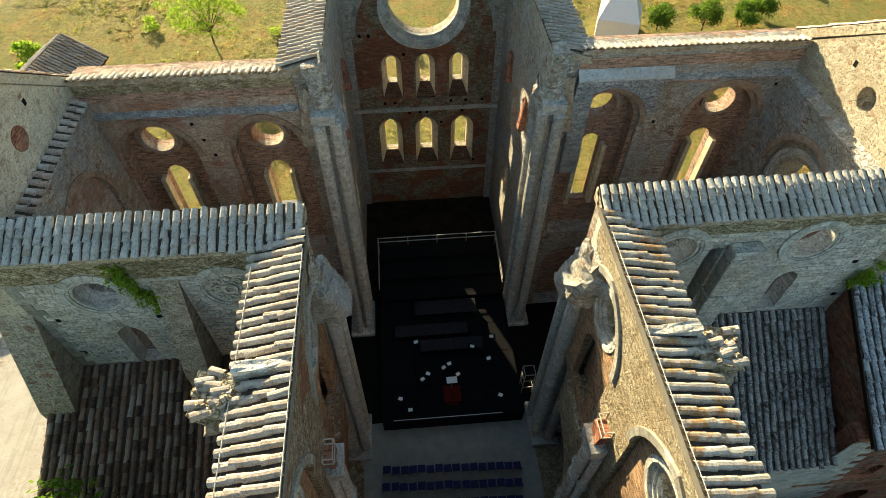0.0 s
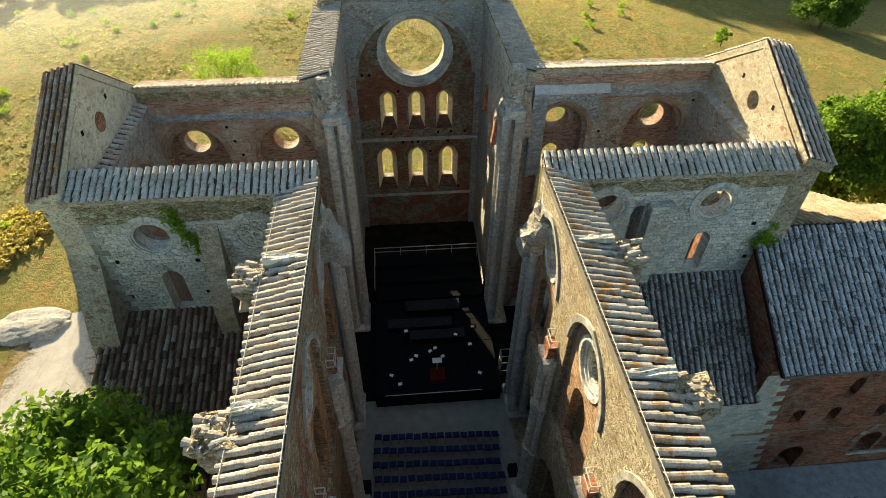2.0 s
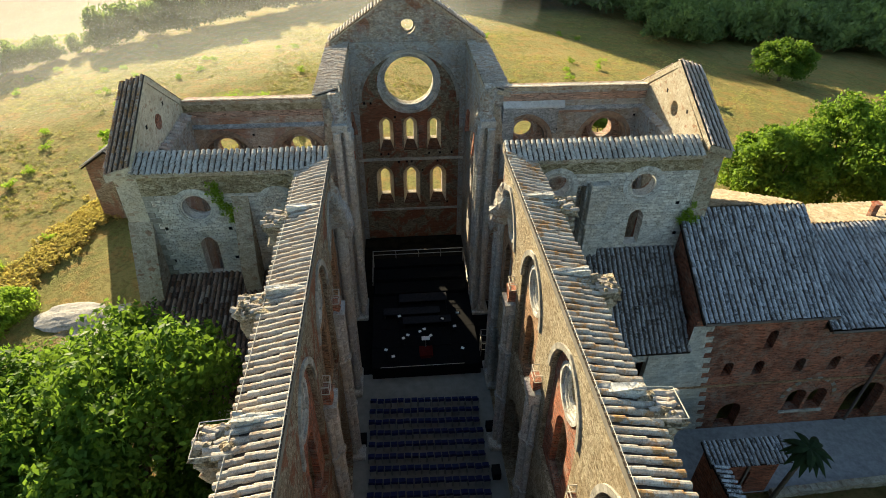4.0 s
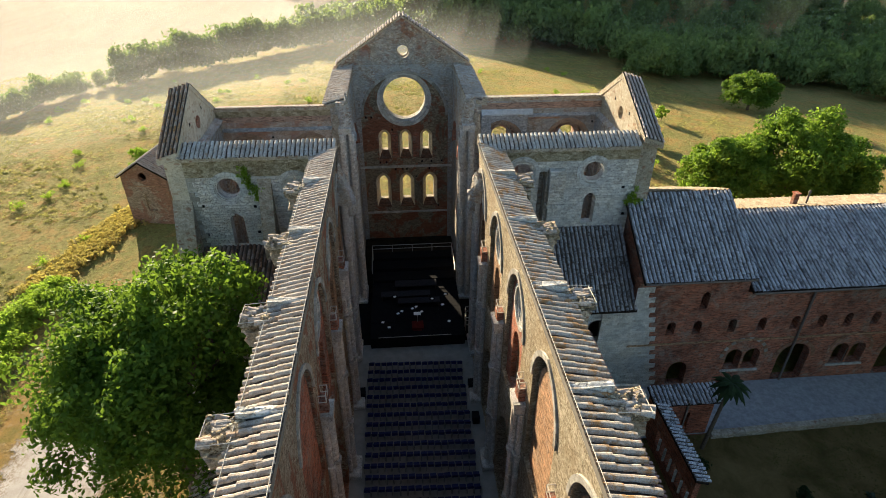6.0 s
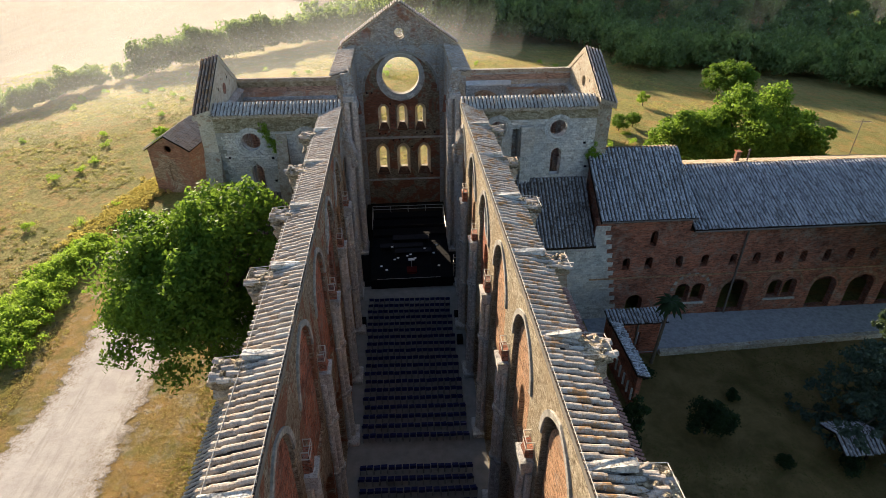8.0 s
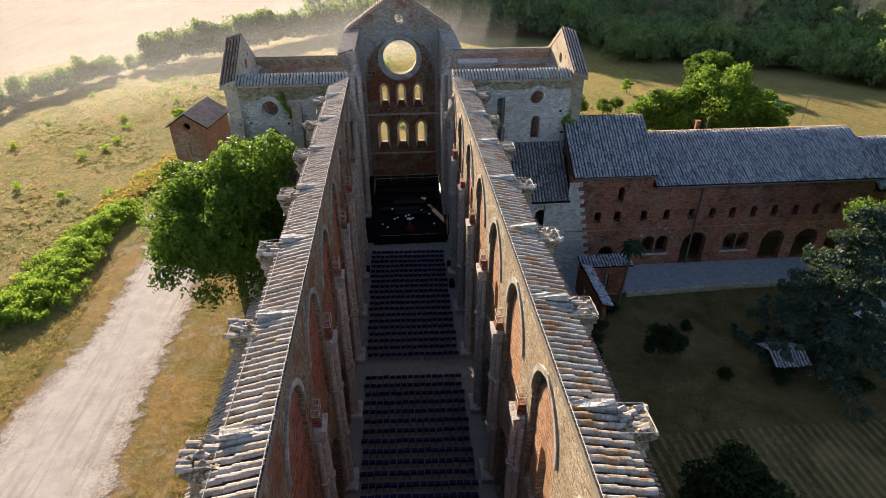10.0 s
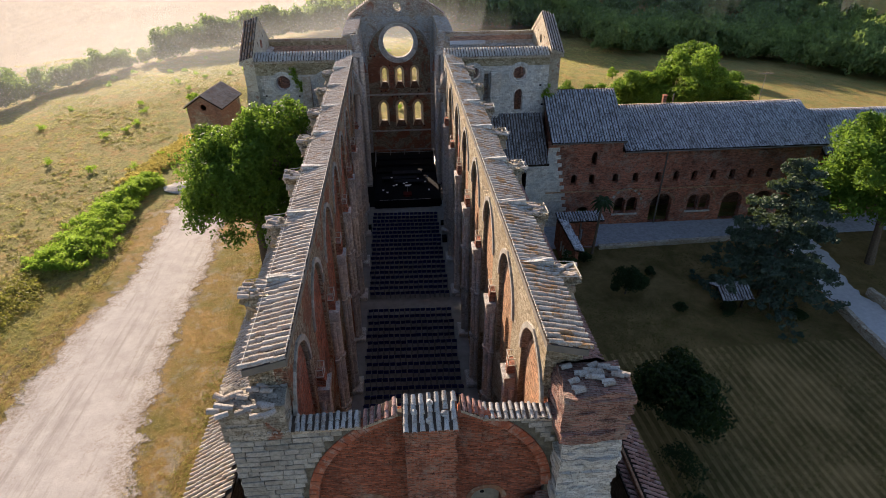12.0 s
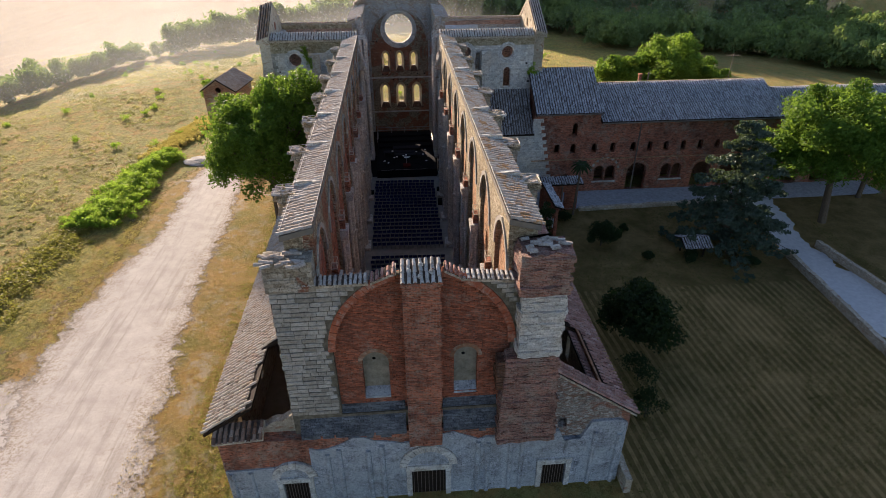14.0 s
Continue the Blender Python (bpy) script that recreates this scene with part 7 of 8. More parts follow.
for dx, dy in ((-MW, -MD), (MW, -MD), (MW, MD), (-MW, MD)):
    bm = bmesh.new()
    rod(bm, (dx * 0.97, dy * 0.97, 0), (dx * 0.97, dy * 0.97, ME), 0.04, 6)
    part("pole", bm, STEEL, mq)
for sy in (-1, 1):
    deck("roof_panel", [(-MW, sy * MD, ME), (MW, sy * MD, ME), (ML, 0, MR), (-ML, 0, MR)], 0.03, CANVAS, mq)
    box_part("side_panel", -MW, MW, sy * MD - 0.02, sy * MD + 0.02, 0.05, ME - 0.03, CANVAS, mq)
for sx in (-1, 1):
    bm = bmesh.new()
    bm.faces.new([bm.verts.new(v) for v in ((sx * MW, -MD, ME), (sx * MW, MD, ME), (sx * ML, 0, MR))])
    bmesh.ops.solidify(bm, geom=bm.faces[:], thickness=0.03)
    part("roof_hip", bm, CANVAS, mq)
    box_part("end_panel", sx * MW - 0.02, sx * MW + 0.02, -MD + 0.03, MD - 0.03, 0.05, ME - 0.03, CANVAS, mq)
# pale heap of gravel beside the road
bm = bmesh.new()
vs = put(bm, "ico", Matrix.Identity(4), subdivisions=4, radius=1.0)
for v in vs:
    k = 1 + 0.25 * noise.noise(v.co * 1.7) + 0.08 * noise.noise(v.co * 6)
    v.co = Vector((v.co.x * 2.9 * k, v.co.y * 1.7 * k, max(-0.1, v.co.z) * 0.5 * k))
gh = part("gravel_mound", bm, plain("white_gravel", (0.33, 0.31, 0.28), 0.95, 0.35, 5.0))
gh.location = (-28.8, 56.5, GROUND_Z)
tagged(gh, "low heap of pale gravel beside the road", "heap")

# ---- plants ----
def leaf_cloud(rng, centres, radii, per, size, flat=0.0):
    """Leaf quads scattered round clump centres: an array of vertices (n, 4, 3)."""
    c = np.repeat(np.asarray(centres), per, axis=0)
    r = np.repeat(np.asarray(radii), per)
    n = len(c)
    d = rng.normal(size=(n, 3))
    d /= np.linalg.norm(d, axis=1)[:, None]
    p = c + d * (r * rng.uniform(0.25, 1.0, n) ** 0.6)[:, None] * np.array([1, 1, 0.75])
    u = rng.normal(size=(n, 3))
    u /= np.linalg.norm(u, axis=1)[:, None]
    w = rng.normal(size=(n, 3))
    w[:, 2] *= 0.6
    v = np.cross(u, w)
    v /= np.linalg.norm(v, axis=1)[:, None]
    s = (size * rng.uniform(0.6, 1.3, n))[:, None]
    return np.stack([p - u * s, p + v * s * 0.45, p + u * s, p - v * s * 0.45], axis=1)


def cloud_mesh(name, quads, material):
    v = quads.reshape(-1, 3)
    n = len(v) // 4
    me = bpy.data.meshes.new(name)
    me.vertices.add(len(v))
    me.vertices.foreach_set("co", v.ravel())
    me.loops.add(4 * n)
    me.loops.foreach_set("vertex_index", np.arange(4 * n))
    me.polygons.add(n)
    me.polygons.foreach_set("loop_start", np.arange(0, 4 * n, 4))
    me.materials.append(material)
    me.update()
    me.validate()
    return me


def lobed_leaves(rng, lobes, radii, per, size, up=0.35, loose=0.8):
    """Leaf quads that clothe the outside of each lobe of a crown, facing outwards."""
    c = np.repeat(np.asarray(lobes, dtype=float), per, axis=0)
    r = np.repeat(np.asarray(radii, dtype=float), per)
    n = len(c)
    d = rng.normal(size=(n, 3))
    d[:, 2] += up
    d /= np.linalg.norm(d, axis=1)[:, None]
    bump = 1.0 + 0.30 * np.sin(7.0 * d[:, 0] + 5.0 * d[:, 1] + c[:, 0] * 3) * np.cos(6.0 * d[:, 2] + c[:, 1] * 2)
    p = c + d * (r * bump * np.where(rng.random(n) < 0.82, rng.uniform(0.82, 1.06, n), rng.uniform(0.2, 0.85, n)))[:, None] * np.array([1, 1, 0.8])
    nrm = d + rng.normal(size=(n, 3)) * loose
    nrm /= np.linalg.norm(nrm, axis=1)[:, None]
    u = np.cross(nrm, rng.normal(size=(n, 3)))
    u /= np.linalg.norm(u, axis=1)[:, None]
    v = np.cross(nrm, u)
    s = (size * rng.uniform(0.6, 1.35, n))[:, None]
    return np.stack([p - u * s, p + v * s * 0.5, p + u * s, p - v * s * 0.5], axis=1)


def crown_lobes(rng, n, rx, ry, rz, cz, big=0.30):
    """Centres and radii of the rounded masses of foliage that make up a crown."""
    pts, rad = [], []
    mean = (rx + ry + rz) / 3
    off = rng.uniform(0, 50)
    while len(pts) < n:
        d = rng.normal(size=3)
        d /= np.linalg.norm(d)
        if d[2] < -0.62:
            continue
        q = rng.uniform(0.6, 1.25) * big * mean
        k = rng.uniform(0.35, 1.0) ** 0.5 * (0.90 + 0.26 * noise.noise(Vector(d * 1.8) + Vector((off, 0, 0)))) - 0.62 * q / mean
        pts.append(d * k * np.array([rx, ry, rz]) + np.array([0, 0, cz]))
        rad.append(q)
    return pts, rad


def tree(name, x, y, label, rx, ry, rz, cz, leaf, lobes=40, per=500, size=0.2, seed=0, lean=(0, 0), trunk=0.3, category="tree", base=None, shear=0.0, big=0.30, limbs=12):
    rng = np.random.default_rng(seed)
    z0 = GROUND_Z + hill(x, y) if base is None else base
    t = empty(name, (x, y, z0))
    tagged(t, label, category)
    pts, rad = crown_lobes(rng, lobes, rx, ry, rz, cz, big)
    pts = [p + np.array([lean[0] + shear * (p[2] - cz), lean[1], 0]) for p in pts]
    cr = new("crown", cloud_mesh("crown", lobed_leaves(rng, pts, rad, per, size), leaf))
    cr.parent = t
    fork = Vector((lean[0] * 0.4, lean[1] * 0.4, max(0.4, cz - rz * 0.55)))
    bm = bmesh.new()
    rod(bm, (0, 0, -0.1), fork, trunk, 8, trunk * 0.7)
    part("trunk", bm, BARK, t)
    pick = rng.choice(len(pts), size=min(limbs, len(pts)), replace=False)
    for i in pick:
        e = Vector(pts[i])
        mid = fork.lerp(e, 0.5) + Vector((0, 0, 0.06 * rz))
        bm = bmesh.new()
        rod(bm, fork, mid, trunk * 0.45, 6, trunk * 0.28)
        rod(bm, mid, e, trunk * 0.28, 5, trunk * 0.08)
        part("limb", bm, BARK, t)
    return t


tree("walnut_tree", -14.2, 34.0, "large spreading broad-leaved tree beside the abbey wall", 6.8, 7.4, 8.4, 10.8, LEAF, 170, 380, 0.16, 1, (-0.4, 0.8), 0.45, shear=0.3, big=0.19, limbs=26)
for k, (x, y, r, h) in enumerate(((33.8, 63.0, 5.6, 7.4), (40.6, 63.5, 6.6, 8.6), (47.2, 64.5, 5.2, 6.6))):
    tree("broadleaf_tree", x, y, "bright green broad-leaved tree behind the cloister range", r, r, r * 1.05, h, LEAF_GARDEN, 80, 420, 0.19, 10 + k, big=0.21)
tree("field_tree", 66.8, 113.0, "dense dark green tree standing in the meadow", 5.8, 5.8, 4.3, 3.5, LEAF, 60, 300, 0.24, 14, big=0.24)
tree("garden_tree", 47.8, 31.2, "tall leafy tree beside the gravel drive", 9.2, 7.6, 7.4, 9.2, LEAF, 120, 560, 0.18, 15, (-1.2, 1.0), 0.45, big=0.19)
tree("garden_tree", 56.5, 37.0, "tall leafy tree at the end of the cloister range", 6.2, 6.0, 5.6, 8.4, LEAF, 44, 450, 0.22, 16, big=0.27)
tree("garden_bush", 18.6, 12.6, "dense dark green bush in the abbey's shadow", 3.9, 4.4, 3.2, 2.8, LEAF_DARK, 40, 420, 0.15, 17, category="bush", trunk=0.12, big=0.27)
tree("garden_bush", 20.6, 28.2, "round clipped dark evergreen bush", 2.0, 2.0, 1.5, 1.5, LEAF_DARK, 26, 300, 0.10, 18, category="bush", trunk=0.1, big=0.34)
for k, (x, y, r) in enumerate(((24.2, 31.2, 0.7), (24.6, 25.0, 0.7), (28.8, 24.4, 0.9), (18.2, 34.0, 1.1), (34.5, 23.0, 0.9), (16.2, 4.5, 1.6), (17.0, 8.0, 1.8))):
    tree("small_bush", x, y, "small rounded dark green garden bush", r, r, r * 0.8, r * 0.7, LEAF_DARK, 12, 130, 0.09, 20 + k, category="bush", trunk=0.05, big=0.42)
tree("tree_by_oratory", -34.5, 84.0, "small light green tree behind the transept", 2.4, 2.4, 2.4, 2.6, LEAF_LIGHT, 16, 160, 0.16, 30, trunk=0.15)
tree("field_tree", -20.6, 90.5, "loose light green young tree growing behind the choir", 5.0, 4.2, 3.9, 3.4, LEAF_LIGHT, 80, 75, 0.12, 31, trunk=0.1, big=0.19, limbs=18)
tree("meadow_bush", 44.5, 102.0, "light green rounded bush at the edge of the meadow", 1.4, 1.4, 1.7, 1.5, LEAF_LIGHT, 10, 90, 0.16, 54, category="bush", trunk=0.08)
for k, (x, y, r) in enumerate(((26.2, 89.5, 1.9), (31.0, 89.0, 2.1), (35.6, 89.5, 1.8), (38.5, 91.0, 1.6))):
    tree("meadow_bush", x, y, "light green rounded bush at the edge of the meadow", r, r, r, r * 0.8, LEAF, 16, 160, 0.13, 50 + k, category="bush", trunk=0.08, big=0.38)


def cedar(x, y, h, r, seed):
    rng = np.random.default_rng(seed)
    z0 = GROUND_Z + hill(x, y)
    t = empty("cedar", (x, y, z0))
    tagged(t, "dark grey-green cedar with drooping layered branches", "conifer")
    bm = bmesh.new()
    rod(bm, (0, 0, -0.1), (0, 0, h), 0.32, 8, 0.04)
    part("trunk", bm, BARK, t)
    for k in range(52):
        f = 0.06 + 0.92 * (k / 52)
        a = k * 2.4 + rng.uniform(-0.3, 0.3)
        L = r * (1.05 - f) ** 0.75 * rng.uniform(0.8, 1.15)
        base = Vector((0, 0, h * f))
        tip = Vector((L * math.cos(a), L * math.sin(a), h * f - 0.16 * L + 0.25))
        bm = bmesh.new()
        rod(bm, base, tip, 0.06, 5, 0.015)
        br = part("branch", bm, BARK, t)
        ts = rng.uniform(0.15, 1.0, 34)
        side = np.array([-math.sin(a), math.cos(a), 0])
        c = [np.array(base.lerp(tip, float(q))) + side * rng.normal(0, 0.22 * L * 0.5) for q in ts]
        q = leaf_cloud(rng, c, [0.32] * len(c), 30, 0.17)
        q[:, :, 2] = q[:, :, 2] * 1.0
        nd = new("needles", cloud_mesh("needles", q, CEDAR))
        nd.parent = br


cedar(33.4, 26.8, 14.2, 7.2, 41)


def palm(x, y, h):
    rng = np.random.default_rng(7)
    t = empty("palm", (x, y, -0.35))
    tagged(t, "small palm with a slender leaning trunk", "palm")
    top = Vector((0.2, -0.3, h))
    bm = bmesh.new()
    for k in range(10):
        rod(bm, Vector((0, 0, 0)).lerp(top, k / 10), Vector((0, 0, 0)).lerp(top, (k + 1) / 10), 0.16 - 0.004 * k, 8, 0.13 - 0.004 * k)
    part("trunk", bm, BARK, t)
    for k in range(22):
        a, up = k * 2.4, rng.uniform(-0.2, 0.9)
        bm = bmesh.new()
        pts = [top + Vector((math.cos(a), math.sin(a), 0)) * (1.25 * f) + Vector((0, 0, up * f - 1.1 * f * f)) for f in np.linspace(0, 1, 6)]
        sd = Vector((-math.sin(a), math.cos(a), 0))
        for p, q, w0, w1 in zip(pts, pts[1:], (0.03, 0.16, 0.22, 0.2, 0.12), (0.16, 0.22, 0.2, 0.12, 0.02)):
            for s in (-1, 1):
                bm.faces.new([bm.verts.new(v) for v in (p, q, q + sd * s * w1 - Vector((0, 0, w1 * 0.4)), p + sd * s * w0 - Vector((0, 0, w0 * 0.4)))])
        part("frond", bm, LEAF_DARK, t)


palm(19.6, 35.6, 6.6)
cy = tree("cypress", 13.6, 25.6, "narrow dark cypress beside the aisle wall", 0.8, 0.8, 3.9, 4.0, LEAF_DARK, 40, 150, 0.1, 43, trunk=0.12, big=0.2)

# ivy on the transept wall
rng = np.random.default_rng(9)
c = [(-11.25 + 0.55 * k / 40 * 2.2 + rng.normal(0, 0.22), Y_TR - 0.1 - 0.05 * rng.random(), 17.1 - 2.4 * k / 40 + rng.normal(0, 0.25)) for k in range(40)]
iv = new("ivy", cloud_mesh("ivy", leaf_cloud(rng, c, [0.22] * 40, 45, 0.07), LEAF_LIGHT))
tagged(iv, "patch of green ivy hanging on the transept wall", "ivy")
c = [(15.9 + rng.normal(0, 0.35), Y_TR - 0.25, 14.0 + rng.normal(0, 0.4)) for k in range(24)]
iv = new("ivy", cloud_mesh("ivy", leaf_cloud(rng, c, [0.2] * 24, 45, 0.07), LEAF_LIGHT))
tagged(iv, "clump of green weeds growing out of the transept wall", "ivy")

# the long mound of creeper beside the road
rng = np.random.default_rng(12)
c, r = [], []
for k in range(1300):
    f = rng.random()
    y = 59.5 - 22.5 * f
    wide = (1.2 + 1.5 * f) * (0.9 + 0.5 * noise.noise((y * 0.35, 3.0, 0.0))) * (1.0 if f < 0.9 else 0.7)
    mid = -34.8 - 1.9 * f + 0.8 * noise.noise((y * 0.2, 8.0, 0.0))
    e = max(-1.9, min(1.9, rng.normal(0, 0.75)))
    x = mid + e * wide
    w = (0.8 + 0.5 * noise.noise((x * 0.5, y * 0.5, 1.0))) * (1 - 0.3 * abs(e))
    c.append((x, y, GROUND_Z + (0.3 + 1.1 * rng.random()) * w))
    r.append(rng.uniform(0.3, 0.65))
cr = new("creeper_hedge", cloud_mesh("creeper_hedge", lobed_leaves(rng, c, r, 60, 0.13, 0.6), LEAF_LIGHT))
tagged(cr, "long mound of bright green creeper beside the road", "hedge", kind="stuff")


c, r = [], []
for k in range(520):
    f = rng.random() ** 1.2
    y = 38.5 - 26.0 * f
    c.append((-37.2 - 3.2 * f + rng.normal(0, 0.9 + 0.7 * f), y, GROUND_Z + 0.1))
    r.append(rng.uniform(0.3, 0.8))
q = lobed_leaves(rng, c, r, 40, 0.13, 0.7)
q[:, :, 2] = GROUND_Z + np.maximum(0.0, q[:, :, 2] - GROUND_Z) * 0.7
wd = new("roadside_weeds", cloud_mesh("roadside_weeds", q, leaf_material("half_dry_weeds", (0.16, 0.15, 0.03), (0.38, 0.30, 0.075), 0.45)))
tagged(wd, "half-dry green and yellow weeds along the road", "weeds", kind="stuff")

# woods: prototypes repeated into one mesh
def wood(name, label, places, leaf, size_range, seed, lobes=10, per=34, leaf_size=0.16, tall=(0.9, 1.35)):
    rng = np.random.default_rng(seed)
    protos = []
    for k in range(6):
        p, rad = crown_lobes(rng, lobes, 1.0, 1.0, 1.05, 0.95, 0.40)
        protos.append(lobed_leaves(rng, p, rad, per, leaf_size))
    out = []
    for x, y, *big in places:
        s = rng.uniform(*size_range) * (big[0] if big else 1.0)
        a = rng.uniform(0, 6.28)
        ca, sa = math.cos(a), math.sin(a)
        q = protos[rng.integers(6)] @ np.array([[ca, sa, 0], [-sa, ca, 0], [0, 0, 1]])
        q = q * np.array([s, s, s * rng.uniform(*tall)])
        out.append(q + np.array([x, y, GROUND_Z + hill(x, y)]))
    ob = new(name, cloud_mesh(name, np.concatenate(out), leaf))
    return tagged(ob, label, "woodland", kind="stuff")


rng = np.random.default_rng(21)
belt = []
LINE = [(-95, 74), (-80, 86), (-76, 97), (-73, 108), (-70, 120), (-66, 133), (-59, 143), (-50, 154), (-42, 166), (-31, 180), (-16, 194)]
SIZE = [1.1, 1.0, 1.0, 0.8, 0.95, 0.75, 1.3, 1.7, 1.7, 1.6]
for (x0, y0), (x1, y1), big in zip(LINE, LINE[1:], SIZE):
    n = int(math.hypot(x1 - x0, y1 - y0) / 0.95)
    for k in range(n):
        f = rng.random()
        e = abs(rng.normal(0, 3.6))
        belt.append((x0 + (x1 - x0) * f - e * 0.85 - 1.5, y0 + (y1 - y0) * f + e * 0.45 + 1.0, big))
wood("hedgerow_woods", "hazy belt of trees along the meadow", belt, LEAF_HAZY, (1.6, 3.2), 22, 16, 60, 0.12, (0.8, 1.25))
hill_trees = []
EDGE = [(-26, 196), (-8, 194), (17, 190), (34, 186), (48, 180), (58, 166), (72, 142), (86, 139), (99, 135), (108, 124), (125, 106), (180, 80)]
for (x0, y0), (x1, y1) in zip(EDGE, EDGE[1:]):
    n = int((x1 - x0) * 150 / 13)
    for k in range(n):
        f, e = rng.random(), rng.random() ** 1.25
        big = 1.45 if e < 0.12 and x0 < 50 else 1.0
        hill_trees.append((x0 + (x1 - x0) * f + rng.normal(0, 1.5), y0 + (y1 - y0) * f + e * 150 + 2, big))
wood("forest", "dense green oak forest beyond the meadow", hill_trees, LEAF_FOREST, (2.3, 4.2), 23, 11, 30, 0.155, (0.95, 1.4))
wood("meadow_copse", "cluster of trees at the meadow's edge", [(62 + rng.normal(0, 3.0), 147 + rng.normal(0, 6)) for k in range(26)], LEAF_FOREST, (2.4, 3.9), 24, 16, 60, 0.12)

# scattered tufts and scrub over the meadow
tufts, trad = [], []
for k in range(22000):
    x, y = rng.uniform(-110, 60), rng.uniform(20, 170)
    if -34 < x < 62 and y < 70 or (x > -34 and y < 57):
        continue
    if noise.noise((x * 0.05, y * 0.12, 5.0)) < -0.05:
        continue
    tufts.append((x, y, GROUND_Z + hill(x, y) + 0.1))
    trad.append(rng.uniform(0.12, 0.42))
tf = new("meadow_scrub", cloud_mesh("meadow_scrub", leaf_cloud(rng, tufts, trad, 12, 0.085, 0.5), leaf_material("dry_scrub", (0.42, 0.33, 0.11), (0.56, 0.47, 0.17), 0.6)))
tagged(tf, "dry tufts and scrub scattered over the meadow", "scrub", kind="stuff")
# low tussocks that stand up from the grass and throw long shadows
tus, turad = [], []
while len(tus) < 6500:
    x, y = rng.uniform(-100, 45), rng.uniform(-10, 170)
    if x > -37 and y < 92 or x + 0.53 * y > 84 or noise.noise((x * 0.07 + y * 0.05, y * 0.03, 9.0)) < 0.0:
        continue
    tus.append((x, y, GROUND_Z + hill(x, y)))
    turad.append(rng.uniform(0.22, 0.62))
q = lobed_leaves(rng, tus, turad, 30, 0.13, 0.7)
low = np.repeat(np.array([t[2] for t in tus]), 30)[:, None]
q[:, :, 2] = low + np.maximum(0.0, q[:, :, 2] - low) * 0.5
tf = new("meadow_tussocks", cloud_mesh("meadow_tussocks", q, leaf_material("tussock_grass", (0.21, 0.19, 0.055), (0.40, 0.33, 0.105), 0.45)))
tagged(tf, "brownish green tussocks standing up from the meadow", "tussocks", kind="stuff")
scr, srad = [], []
for k in range(70):
    x, y = rng.uniform(-85, 40), rng.uniform(62, 150)
    if -34 < x < 34 and y < 72:
        continue
    for j in range(5):
        scr.append((x + rng.normal(0, 0.3), y + rng.normal(0, 0.3), GROUND_Z + hill(x, y) + 0.4 + rng.normal(0, 0.2)))
        srad.append(0.45)
tf = new("meadow_shrubs", cloud_mesh("meadow_shrubs", leaf_cloud(rng, scr, srad, 40, 0.13), LEAF_LIGHT))
tagged(tf, "small light green shrubs dotted over the meadow", "shrubs", kind="stuff")
# tall dry grass along the bank
bank, brad = [], []
for k in range(900):
    f = rng.random()
    bank.append((-32.5 - 4.0 * f + rng.normal(0, 0.9), 76.0 - 17.0 * f + rng.normal(0, 0.6), GROUND_Z + hill(-34, 70) + 0.25))
    brad.append(0.45)
tf = new("bank_grass", cloud_mesh("bank_grass", leaf_cloud(rng, bank, brad, 30, 0.2), leaf_material("rust_grass", (0.42, 0.28, 0.085), (0.56, 0.42, 0.16), 0.5)))
tagged(tf, "tall rust-coloured dry grass on the bank", "grass", kind="stuff")

# dry grass on the verges beside the road
# wall_grass is greener, and spread wider to stand for tree shade too
for nm, lab, x_in, x_out, cols, count in (("verge_grass", "trodden dry grass on the verge beside the abbey", -12.4, -19.8, ((0.36, 0.25, 0.085), (0.48, 0.36, 0.155)), 4500),
                                          ("wall_grass", "greener grass along the foot of the aisle wall", -12.3, -16.6, ((0.16, 0.17, 0.03), (0.34, 0.30, 0.07)), 5500),
                                          ("roadside_grass", "dry grass on the outer side of the road", -30.5, -41.0, ((0.40, 0.30, 0.09), (0.54, 0.44, 0.16)), 7000)):
    pts, rad = [], []
    while len(pts) < count:
        f, y = rng.random(), rng.uniform(-16, 44)
        x = x_in + (x_out - x_in) * f ** 1.3
        if (x < -28 and 0 < y < 15 and rng.random() < 0.85):
            continue
        pts.append((x, y, GROUND_Z + hill(x, y) + 0.02))
        rad.append(rng.uniform(0.10, 0.40))
    ob = new(nm, cloud_mesh(nm, leaf_cloud(rng, pts, rad, 10, 0.055), leaf_material(nm, cols[0], cols[1], 0.35)))
    tagged(ob, lab, "grass", kind="stuff")

# rough grass on the cloister lawn
pts, rad = [], []
while len(pts) < 11000:
    x, y = rng.uniform(12.8, 47.0), rng.uniform(-8.0, 37.0)
    if noise.noise((x * 0.12, y * 0.12, 7.0)) < -0.25 or 38.3 < x < 45.8:
        continue
    pts.append((x, y, GROUND_Z + hill(x, y) + 0.02))
    rad.append(rng.uniform(0.08, 0.35))
ob = new("lawn_grass", cloud_mesh("lawn_grass", leaf_cloud(rng, pts, rad, 10, 0.06), leaf_material("lawn_grass", (0.07, 0.07, 0.02), (0.26, 0.20, 0.075), 0.3)))
tagged(ob, "rough half-dry grass on the cloister lawn", "grass", kind="stuff")

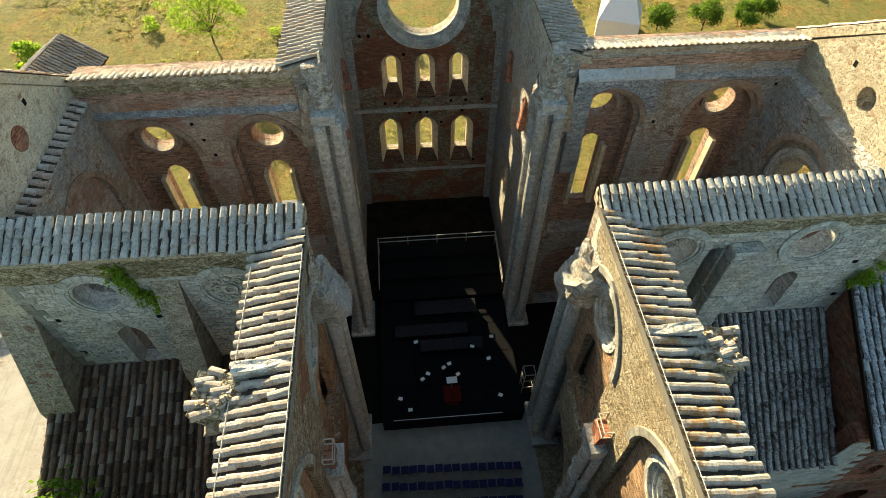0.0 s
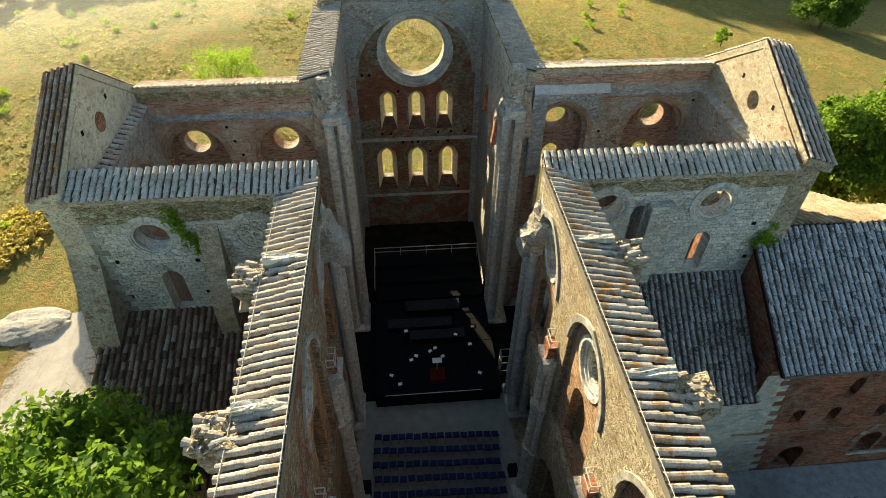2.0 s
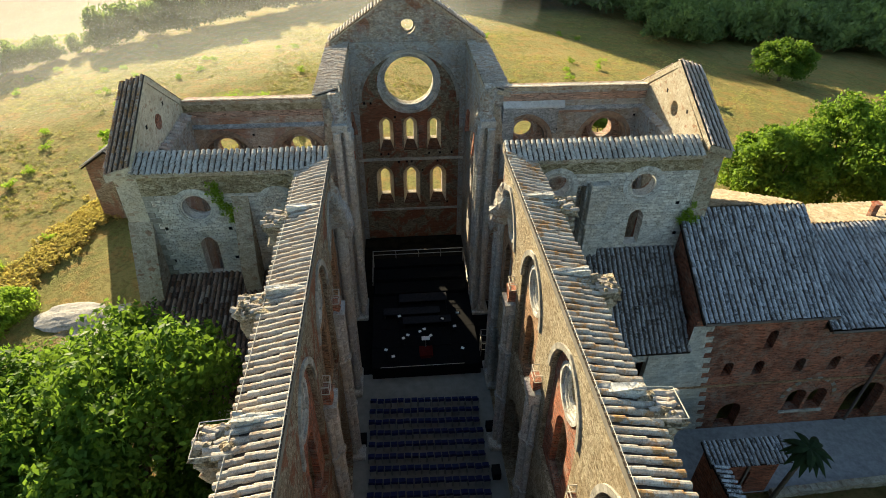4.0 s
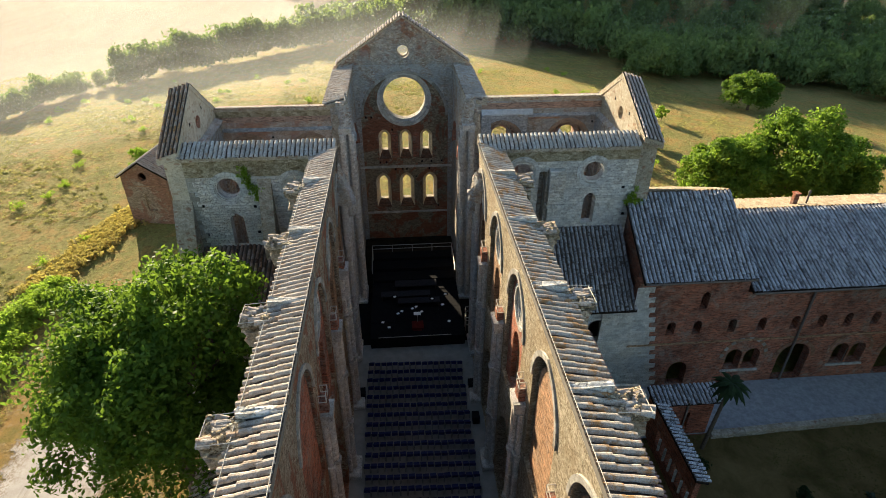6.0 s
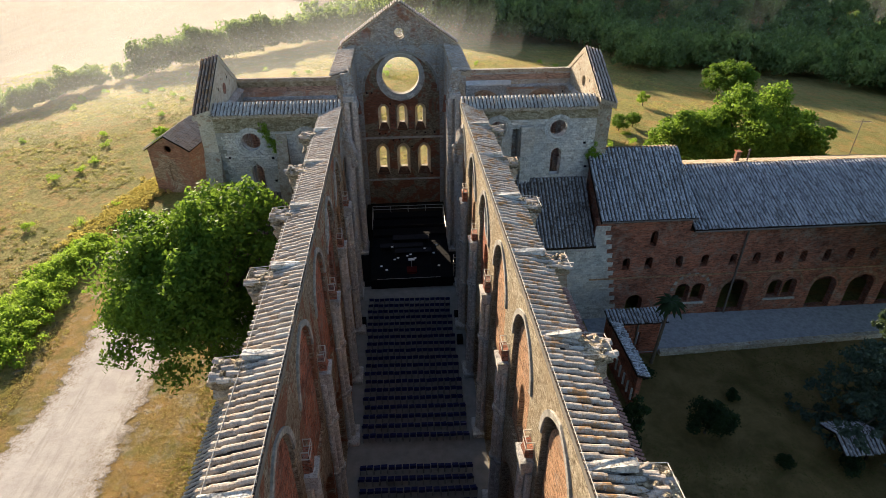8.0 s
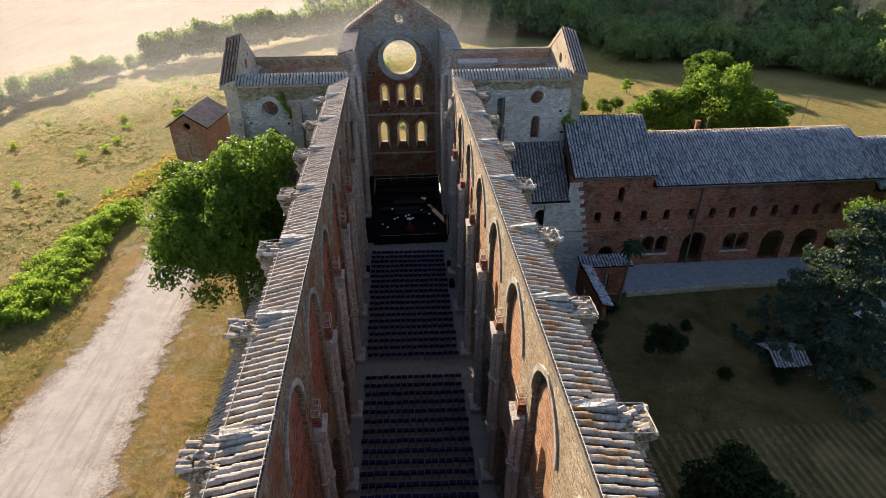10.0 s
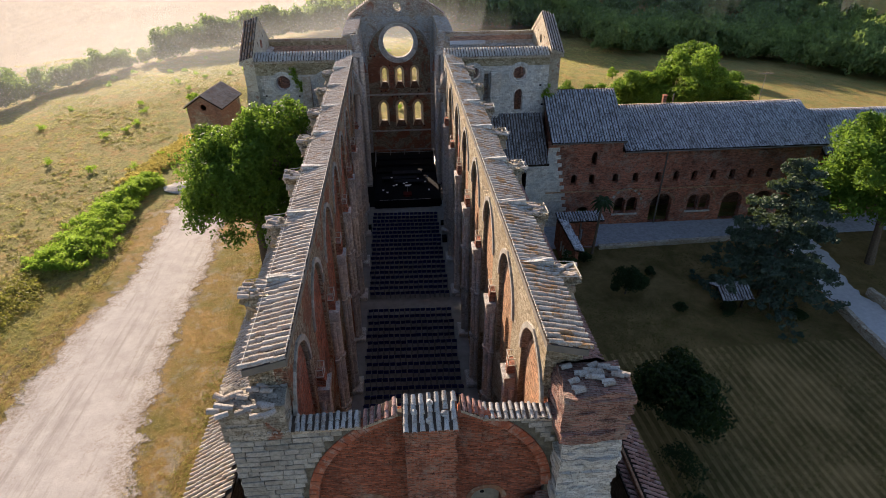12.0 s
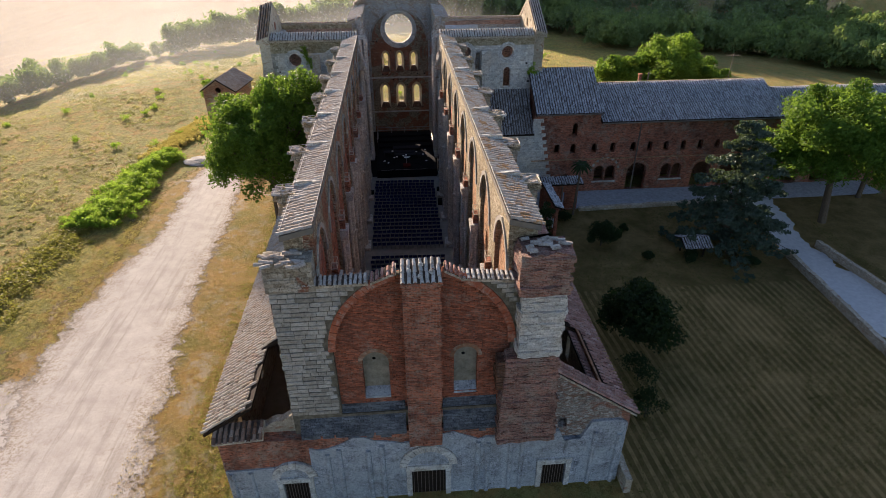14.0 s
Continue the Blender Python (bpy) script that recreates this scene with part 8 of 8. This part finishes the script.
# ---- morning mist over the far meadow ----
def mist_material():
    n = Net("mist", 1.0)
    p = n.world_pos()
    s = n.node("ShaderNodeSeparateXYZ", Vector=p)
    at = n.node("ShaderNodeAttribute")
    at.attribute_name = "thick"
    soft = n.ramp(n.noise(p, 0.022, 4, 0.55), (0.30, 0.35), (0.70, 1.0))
    # thickened midway to pale the dark belt's end, thinning towards the wooded side
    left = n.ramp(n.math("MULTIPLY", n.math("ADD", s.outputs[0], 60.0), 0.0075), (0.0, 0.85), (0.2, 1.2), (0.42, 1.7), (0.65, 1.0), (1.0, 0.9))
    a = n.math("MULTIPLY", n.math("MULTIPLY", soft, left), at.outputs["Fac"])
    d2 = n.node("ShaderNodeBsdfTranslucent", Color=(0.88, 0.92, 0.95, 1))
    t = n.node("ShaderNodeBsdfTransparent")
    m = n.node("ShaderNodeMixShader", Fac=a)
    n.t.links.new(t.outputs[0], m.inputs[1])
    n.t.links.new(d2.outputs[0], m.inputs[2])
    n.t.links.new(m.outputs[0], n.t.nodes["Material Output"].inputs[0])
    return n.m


MIST = mist_material()
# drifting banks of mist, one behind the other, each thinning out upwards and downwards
# translucent sheets put in for the haze; the first three lighten the shaded forest
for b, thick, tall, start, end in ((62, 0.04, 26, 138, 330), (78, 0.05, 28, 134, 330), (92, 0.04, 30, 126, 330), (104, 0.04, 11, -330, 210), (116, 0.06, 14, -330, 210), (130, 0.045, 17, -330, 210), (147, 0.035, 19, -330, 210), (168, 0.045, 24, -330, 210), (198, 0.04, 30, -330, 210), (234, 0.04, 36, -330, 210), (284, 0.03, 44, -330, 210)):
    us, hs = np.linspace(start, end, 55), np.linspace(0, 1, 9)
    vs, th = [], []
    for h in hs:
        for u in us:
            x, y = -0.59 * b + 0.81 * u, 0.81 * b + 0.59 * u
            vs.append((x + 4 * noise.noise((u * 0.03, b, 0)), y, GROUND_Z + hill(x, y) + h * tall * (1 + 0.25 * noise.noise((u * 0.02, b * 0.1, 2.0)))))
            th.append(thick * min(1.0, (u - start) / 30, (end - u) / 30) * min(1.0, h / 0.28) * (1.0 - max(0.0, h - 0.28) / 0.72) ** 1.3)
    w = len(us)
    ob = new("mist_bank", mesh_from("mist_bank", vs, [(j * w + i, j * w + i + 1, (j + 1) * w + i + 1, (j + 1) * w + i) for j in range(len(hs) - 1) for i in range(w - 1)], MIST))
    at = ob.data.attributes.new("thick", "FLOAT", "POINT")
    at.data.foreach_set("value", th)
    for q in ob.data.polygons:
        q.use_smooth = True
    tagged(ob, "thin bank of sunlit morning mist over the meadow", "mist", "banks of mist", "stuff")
